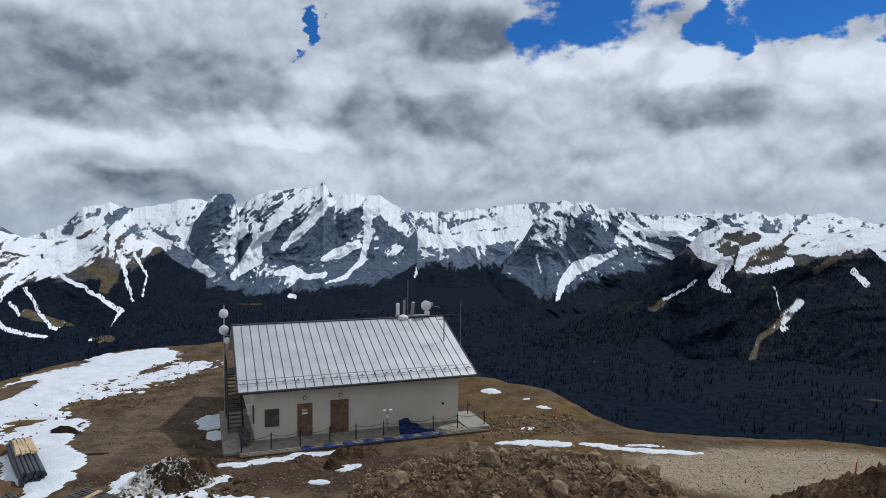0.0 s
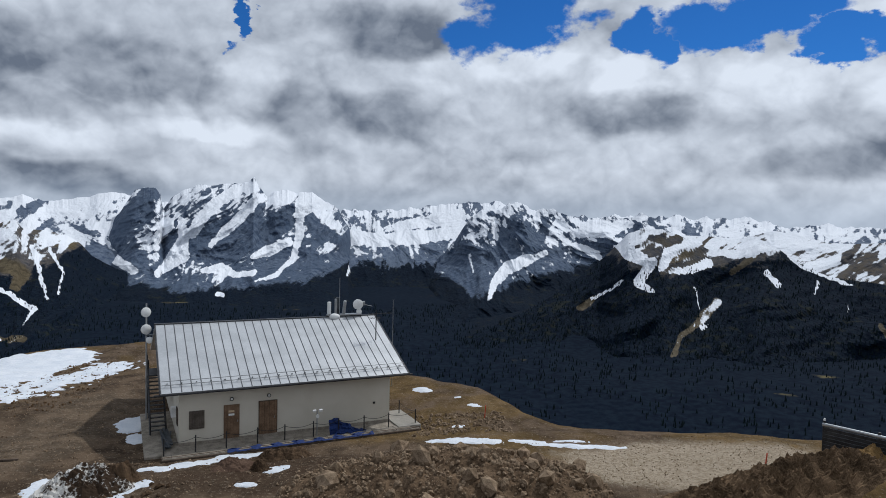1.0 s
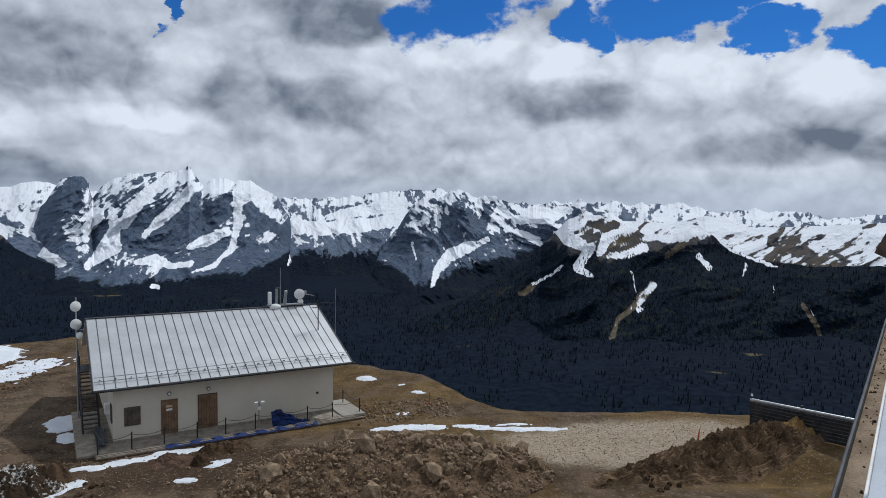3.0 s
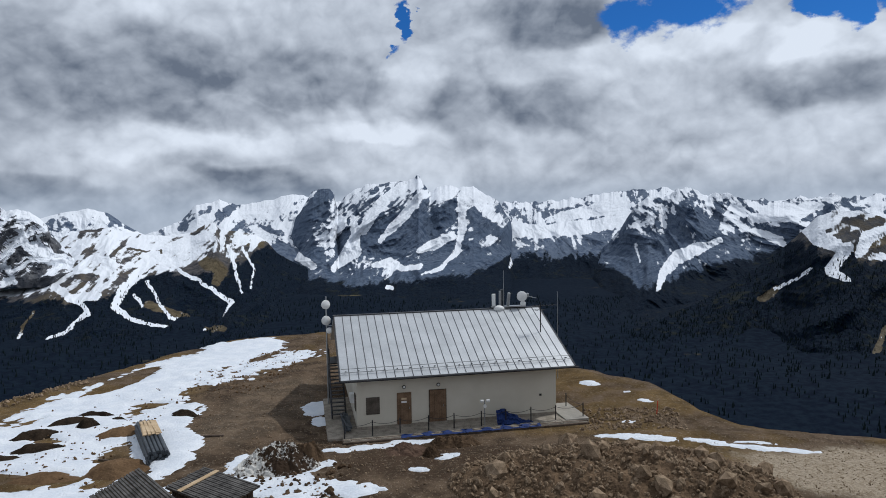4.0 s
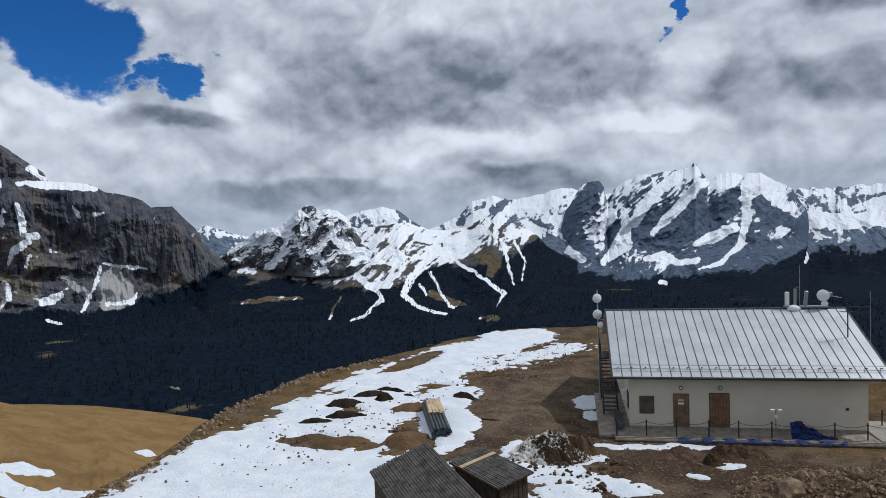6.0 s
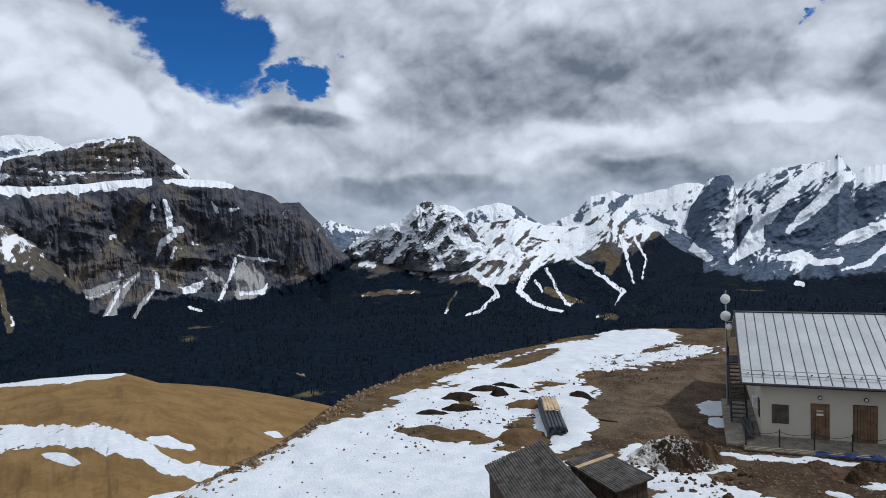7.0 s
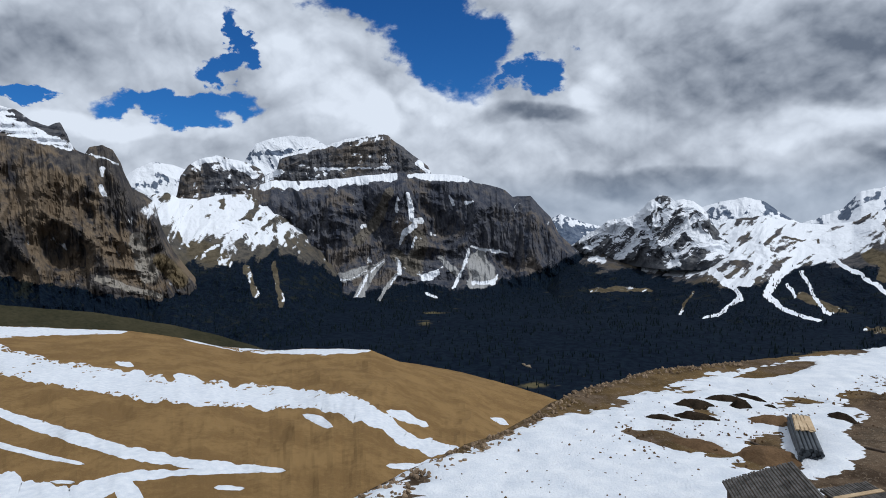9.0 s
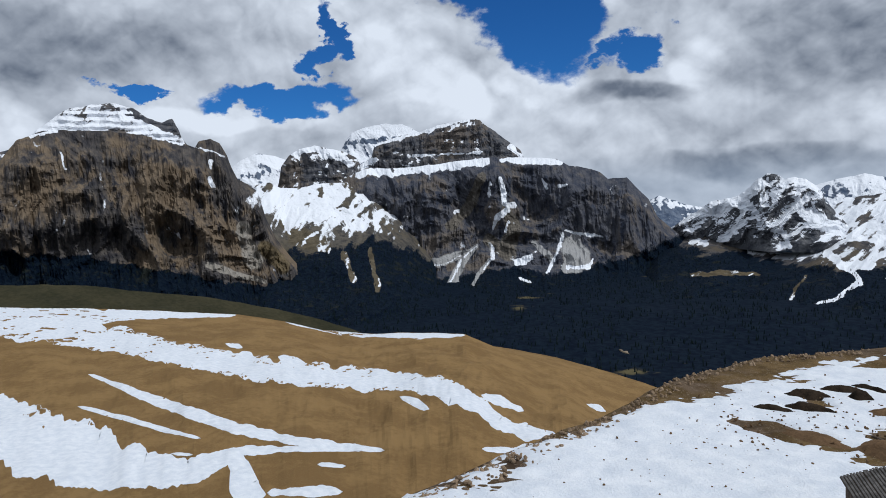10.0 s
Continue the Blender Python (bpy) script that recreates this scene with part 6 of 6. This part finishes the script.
# ---- barrier beyond the trench ----
barrier = empty("barrier", (27.1, 37.4, ground_z(27.1, 37.4)), "dark panel barrier with a silver top rail", "barrier", rz=-54.0)
for i in range(7):
    part("panel", box(5.8, 0.05, 0.20, (2.9, 0, 0.1 + i * 0.21), bevel=0.01), DARK_METAL, barrier)
part("rail", rod((-0.05, -0.03, 1.72), (6.0, -0.03, 1.72), 0.11, seg=10), GREY_METAL, barrier, "silver top rail")
for x in (0.0, 2.9, 5.8):
    part("post", box(0.14, 0.14, 2.05, (x, 0.08, -0.1), bevel=0.015), DARK_METAL, barrier)
part("lamp", rod((0, 0.08, 1.95), (0, 0.08, 2.08), 0.08, 0.05), WHITE, barrier, "white cap")

# ---- the lodge whose ledge runs beside the viewpoint ----
lodge = empty("lodge", (0.0, 0.0, 0.0), "long lodge wall with a gravel ledge and metal edge", "building", rz=-45.9 + 90)
part("wall", box(30.5, 6.6, 12.6, (11.6, -3.0 + 0.22, -2.1)), PLASTER, lodge)
part("gravel_ledge", box(30.0, 0.22, 0.05, (11.6, 0.40, 10.52)), GRAVEL_STRIP, lodge, "brown gravel strip")
part("edge_rail", box(30.0, 0.05, 0.22, (11.6, 0.53, 10.48), bevel=0.012), DARK_METAL, lodge, "dark metal edge")
part("white_strip", box(30.0, 0.035, 0.10, (11.6, 0.27, 10.52), bevel=0.008), WHITE, lodge, "white edge strip")
part("sheet_gutter", box(30.0, 0.24, 0.03, (11.6, 0.13, 10.53)), PALE_BLUE, lodge)
part("side_wall", box(29.0, 0.25, 0.75, (12.0, -0.13, 10.5)), PALE_BLUE, lodge, "blue-grey sheet wall")
part("cabin", box(1.6, 3.6, 1.75, (26.2, -1.1, 10.5)), DARK_METAL, lodge, "dark cabin end")
bm = bmesh.new()
ring = [(1.02, 12.35), (0.45, 13.65), (-3.0, 13.65), (-3.0, 12.2), (0.70, 12.2)]
ends = [[bm.verts.new((x, y, z)) for y, z in ring] for x in (25.0, 28.0)]
bm.faces.new(ends[0])
bm.faces.new(ends[1][::-1])
for i in range(5):
    bm.faces.new((ends[0][i], ends[1][i], ends[1][(i + 1) % 5], ends[0][(i + 1) % 5]))
part("eave", bm, OLD_WOOD, lodge, "dark overhanging eave")
unit = part("aerial_arm", rod((11.6, -3.0, 14.85), (11.6, -0.14, 14.85), 0.03), GREY_METAL, lodge)
part("arm_post", rod((11.6, -3.0, 10.5), (11.6, -3.0, 15.2), 0.05), GREY_METAL, lodge)
part("aerial_box", box(0.14, 0.20, 0.40, (11.6, -0.10, 14.95), bevel=0.02), WHITE, lodge, "pale aerial box")
part("aerial_stub", rod((11.6, -0.22, 14.7), (11.6, -0.22, 15.45), 0.025), GREY_METAL, lodge)
scatter("ledge_dirt", "dark dirt clumps on the lodge ledge", 260, lambda r: (lambda a, o: (math.sin(radians(45.9)) * a - math.cos(radians(45.9)) * o, math.cos(radians(45.9)) * a + math.sin(radians(45.9)) * o, 10.57))(r.uniform(1.5, 25), r.choice((r.uniform(0.03, 0.12), r.uniform(0.31, 0.48)))), 0.01, 0.035, EARTH, 13)
# ---- what lies on the far slopes ----
from mathutils.bvhtree import BVHTree

SCAR = speckled((0.13, 0.10, 0.07), (0.27, 0.22, 0.16), 0.02, 0.3, 0.5, 0.95, name="bare_soil")
TREES = {}
EYE_AT = Vector((0, 0, EYE))


def bvh(name):
    if name not in TREES:
        me = bpy.data.objects[name].data
        TREES[name] = BVHTree.FromPolygons([v.co.copy() for v in me.vertices], [tuple(p.vertices) for p in me.polygons])
    return TREES[name]


def drape(target, name, label, mat, line):
    """A band that lies on a slope: bearing, height angle and half-width along it, in degrees."""
    tree = bvh(target)
    near = target == "hillside"
    seg, across = [], 11 if near else 11
    for (a0, e0, w0), (a1, e1, w1) in zip(line, line[1:]):
        n = max(2, int(math.hypot(a1 - a0, e1 - e0) / (0.10 if near else 0.06)))
        d = math.hypot(a1 - a0, e1 - e0) or 1
        nrm = (-(e1 - e0) / d, (a1 - a0) / d)
        seg += [(a0 + (a1 - a0) * i / n, e0 + (e1 - e0) * i / n, w0 + (w1 - w0) * i / n, nrm) for i in range(n)]
    grid, ways = [], []
    for i, (a, e, w, nrm) in enumerate(seg):
        fade = min(1.0, (i + 0.6) / 4, (len(seg) - i - 0.4) / 4)
        row, dirs = [], []
        for q in range(across):
            s = -1 + 2 * q / (across - 1)
            side = 7.0 if s > 0 else 3.0
            wob = 1 + (0.42 * noise.fractal(Vector((a * 0.8, 0.0, side)), 0.9, 2.1, 4) if near else 0.7 * noise.fractal(Vector((a * 1.5, e * 1.5, side)), 0.8, 2.1, 5))
            k = w * (1.0 if near else 0.75) * s * max(0.1, wob) * fade
            far = None
            for drop in range(30):
                way = bearing(a + nrm[0] * k, e + nrm[1] * k - 0.04 * drop)
                hit = tree.ray_cast(EYE_AT, way)
                if hit[0] is not None:
                    far = hit[3]
                    break
            row.append(far)
            dirs.append(way)
        grid.append(row)
        ways.append(dirs)
    verts, faces, last = [], [], None
    reach = 1 if near else 4
    for i, row in enumerate(grid):
        if any(d is None for d in row) or max(row) / min(row) > (2.2 if near else 1.25):
            last = None
            continue
        base = len(verts)
        for q, d in enumerate(row):
            if not near:
                around = [grid[m][q] for m in range(max(0, i - reach), min(len(grid), i + reach + 1)) if grid[m][q] is not None]
                d = sum(around) / len(around)
            edge = abs(q / (across - 1) * 2 - 1)
            lift = 0.5 * (1 - 0.8 * edge) if near else 8.0 * (1 - 1.3 * edge)
            verts.append(tuple(EYE_AT + ways[i][q] * (d - lift)))
        if last is not None:
            faces += [(last + q, last + q + 1, base + q + 1, base + q) for q in range(across - 1)]
        last = base
    if faces:
        ob = link(name, verts, faces, mat, True)
        tagged(ob, label, "snow" if mat is SNOW else "bare ground", kind="stuff")


drape('hillside', 'snow_band', 'long band of melting snow on the golden hillside', SNOW, [(105.8, -5.7, 0.77), (102.0, -6.6, 0.68), (96.7, -7.5, 0.63), (92.8, -7.8, 0.39), (85.7, -8.6, 0.15)])
drape('hillside', 'snow_band', 'long band of melting snow on the golden hillside', SNOW, [(81.9, -9.5, 0.1), (77.4, -10.6, 0.39), (72.7, -11.2, 0.39), (69.7, -11.4, 0.34), (66.6, -11.6, 0.1)])
drape('hillside', 'snow_band', 'long band of melting snow on the golden hillside', SNOW, [(105.9, -6.5, 1.06), (102.1, -7.4, 1.06), (98.6, -8.1, 1.16), (95.0, -9.4, 0.97), (91.0, -11.0, 0.87), (86.8, -12.3, 0.92), (83.7, -13.3, 1.02), (79.6, -14.1, 0.92), (75.3, -14.8, 0.92), (70.9, -15.4, 0.73), (68.0, -16.3, 0.92), (65.6, -17.6, 0.58), (64.2, -18.9, 0.58), (61.8, -19.7, 0.58), (59.1, -19.9, 0.19)])
drape('hillside', 'snow_band', 'long band of melting snow on the golden hillside', SNOW, [(65.6, -16.6, 0.19), (64.1, -17.1, 0.44), (61.9, -18.0, 0.19)])
drape('hillside', 'snow_band', 'long band of melting snow on the golden hillside', SNOW, [(65.8, -20.9, 0.15), (63.3, -21.1, 0.29), (61.1, -20.8, 0.29), (59.6, -20.0, 0.24)])
drape('hillside', 'snow_band', 'long band of melting snow on the golden hillside', SNOW, [(82.7, -12.3, 0.29), (81.4, -12.8, 0.44), (80.2, -13.6, 0.29)])
drape('hillside', 'snow_band', 'long band of melting snow on the golden hillside', SNOW, [(86.8, -10.8, 0.15), (85.4, -11.3, 0.24)])
drape('hillside', 'snow_band', 'long band of melting snow on the golden hillside', SNOW, [(72.7, -16.4, 0.15), (71.5, -16.9, 0.39), (70.1, -17.6, 0.19)])
drape('hillside', 'snow_band', 'long band of melting snow on the golden hillside', SNOW, [(96.9, -11.8, 0.1), (95.8, -12.4, 0.15), (93.3, -14.0, 0.34), (90.1, -15.7, 0.44), (86.3, -17.6, 0.44), (81.8, -19.1, 0.39), (78.0, -19.9, 0.29), (74.2, -20.6, 0.15)])
drape('hillside', 'snow_band', 'long band of melting snow on the golden hillside', SNOW, [(97.8, -14.0, 0.1), (95.4, -15.1, 0.19), (91.9, -16.8, 0.19), (89.2, -17.9, 0.1)])
drape('hillside', 'snow_band', 'long band of melting snow on the golden hillside', SNOW, [(106.4, -12.8, 2.18), (102.7, -14.8, 2.18), (100.0, -16.4, 2.32), (97.2, -17.9, 2.03), (93.7, -19.4, 1.35), (90.4, -20.2, 0.97), (88.2, -19.7, 0.73), (86.4, -19.3, 0.39), (81.8, -19.7, 0.24), (76.1, -20.4, 0.15)])
drape('hillside', 'snow_band', 'long band of melting snow on the golden hillside', SNOW, [(87.1, -19.2, 0.44), (86.3, -20.6, 0.87), (86.2, -21.9, 1.26), (85.8, -23.6, 1.26)])
drape('hillside', 'snow_band', 'long band of melting snow on the golden hillside', SNOW, [(80.1, -21.1, 0.15), (77.6, -21.5, 0.19)])
drape('hillside', 'snow_band', 'long band of melting snow on the golden hillside', SNOW, [(84.4, -22.7, 0.24), (80.2, -23.1, 0.44), (78.0, -23.4, 0.19)])
drape('hillside', 'snow_band', 'long band of melting snow on the golden hillside', SNOW, [(56.6, -17.4, 0.1), (55.7, -17.7, 0.24), (54.9, -18.0, 0.1)])
drape('hillside', 'snow_band', 'long band of melting snow on the golden hillside', SNOW, [(91.6, -18.6, 0.1), (89.9, -19.0, 0.15)])
drape('ground', 'clearing', 'pale clearing and track in the valley wood', SCAR, [(48.0, -7.0, 0.15), (46.6, -6.9, 0.34), (44.2, -6.8, 0.34), (43.0, -6.9, 0.19)])
drape('ground', 'clearing', 'pale clearing and track in the valley wood', SCAR, [(53.7, -13.0, 0.15), (52.8, -13.4, 0.19)])


def wood(name, label, count, pick, seed, lo=8.0, hi=15.0):
    """A conifer wood: many narrow uneven crowns, joined."""
    rnd = random.Random(seed)
    verts, faces = [], []
    made = 0
    for _ in range(count * 4):
        p = pick(rnd)
        if p is None:
            continue
        h = rnd.uniform(lo, hi) * rnd.uniform(0.7, 1.0)
        w = h * rnd.uniform(0.15, 0.23)
        lean = Vector((rnd.uniform(-0.3, 0.3), rnd.uniform(-0.3, 0.3), 0))
        for z0, z1, r in ((-0.05, 0.62, 1.0), (0.34, 1.0, 0.68)):
            k = len(verts)
            a0 = rnd.uniform(0, 2)
            verts += [tuple(p + Vector((math.cos(a0 + q * 1.257) * w * r * rnd.uniform(0.8, 1.2), math.sin(a0 + q * 1.257) * w * r, h * z0))) for q in range(5)]
            verts.append(tuple(p + lean + Vector((0, 0, h * z1))))
            faces += [(k + q, k + (q + 1) % 5, k + 5) for q in range(5)]
        made += 1
        if made >= count:
            break
    ob = link(name, verts, faces, HAZED_NEEDLES)
    return tagged(ob, label, "wood", kind="stuff")


def slope_pick(name):
    co = WOODS[name]

    def pick(rnd):
        x, y, z = co[rnd.randrange(len(co))]
        return Vector((x + rnd.uniform(-6, 6), y + rnd.uniform(-6, 6), z - 2.0))
    return pick


def floor_pick(rnd):
    a, r = rnd.uniform(-48, 98), math.sqrt(rnd.uniform(500 ** 2, 2700 ** 2))
    x, y = -math.sin(radians(a)) * r, math.cos(radians(a)) * r
    if fbm(x, y, 0.006, 4, 31.0) > 0.25:
        return None
    return Vector((x, y, ground_z(x, y) - 1.0))


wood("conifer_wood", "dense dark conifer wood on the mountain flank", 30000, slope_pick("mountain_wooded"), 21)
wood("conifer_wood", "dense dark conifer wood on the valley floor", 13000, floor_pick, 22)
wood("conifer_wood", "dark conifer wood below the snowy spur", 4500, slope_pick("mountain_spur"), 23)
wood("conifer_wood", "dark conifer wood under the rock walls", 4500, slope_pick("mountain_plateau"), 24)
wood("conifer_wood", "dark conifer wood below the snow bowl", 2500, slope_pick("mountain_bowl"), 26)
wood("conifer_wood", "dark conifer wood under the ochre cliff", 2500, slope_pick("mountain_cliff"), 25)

# single firs at the edge of the gully


def fir(h, seed):
    rnd = random.Random(seed)
    t = new("fir_tree")
    part("trunk", rod((0, 0, -0.3), (0, 0, h * 0.9), 0.02 * h, 0.004 * h, 6), OLD_WOOD, t)
    bm = bmesh.new()
    for i in range(70):
        z = h * (0.10 + 0.88 * i / 70)
        a, ln = i * 2.4 + rnd.uniform(-0.4, 0.4), (h - z) * 0.26 * rnd.uniform(0.7, 1.2) + 0.08
        d, sd = Vector((math.cos(a), math.sin(a), 0)), Vector((-math.sin(a), math.cos(a), 0))
        vs = [bm.verts.new(p) for p in (Vector((0, 0, z + 0.05 * h * 0.3)), d * ln * 0.6 + sd * ln * 0.3 + Vector((0, 0, z - ln * 0.1)), d * ln + Vector((0, 0, z - ln * 0.35)), d * ln * 0.6 - sd * ln * 0.3 + Vector((0, 0, z - ln * 0.1)), Vector((0, 0, z - ln * 0.15)))]
        for f in ((0, 1, 2), (0, 2, 3), (4, 2, 1), (4, 3, 2)):
            bm.faces.new([vs[q] for q in f])
    part("crown", bm, HAZED_NEEDLES, t, "dark green needled crown")
    return tagged(t, "small dark fir tree at the edge of the gully", "tree", "firs by the gully")


first = fir(6.0, 1)
rnd = random.Random(8)
spots = []
for i in range(34):
    a, r = rnd.uniform(38, 56), rnd.uniform(150, 290)
    spots.append((a, r, rnd.uniform(0.6, 1.25)))
for i, (a, r, s) in enumerate(spots):
    x, y = -math.sin(radians(a)) * r, math.cos(radians(a)) * r
    m = pose(x, y, ground_z(x, y), 0, 0, i * 40) @ Matrix.Diagonal((s, s, s, 1))
    if i == 0:
        first.matrix_basis = m
    else:
        c = copy_thing(first, pose(x, y, ground_z(x, y), 0, 0, i * 40))
        c.scale = (s, s, s)
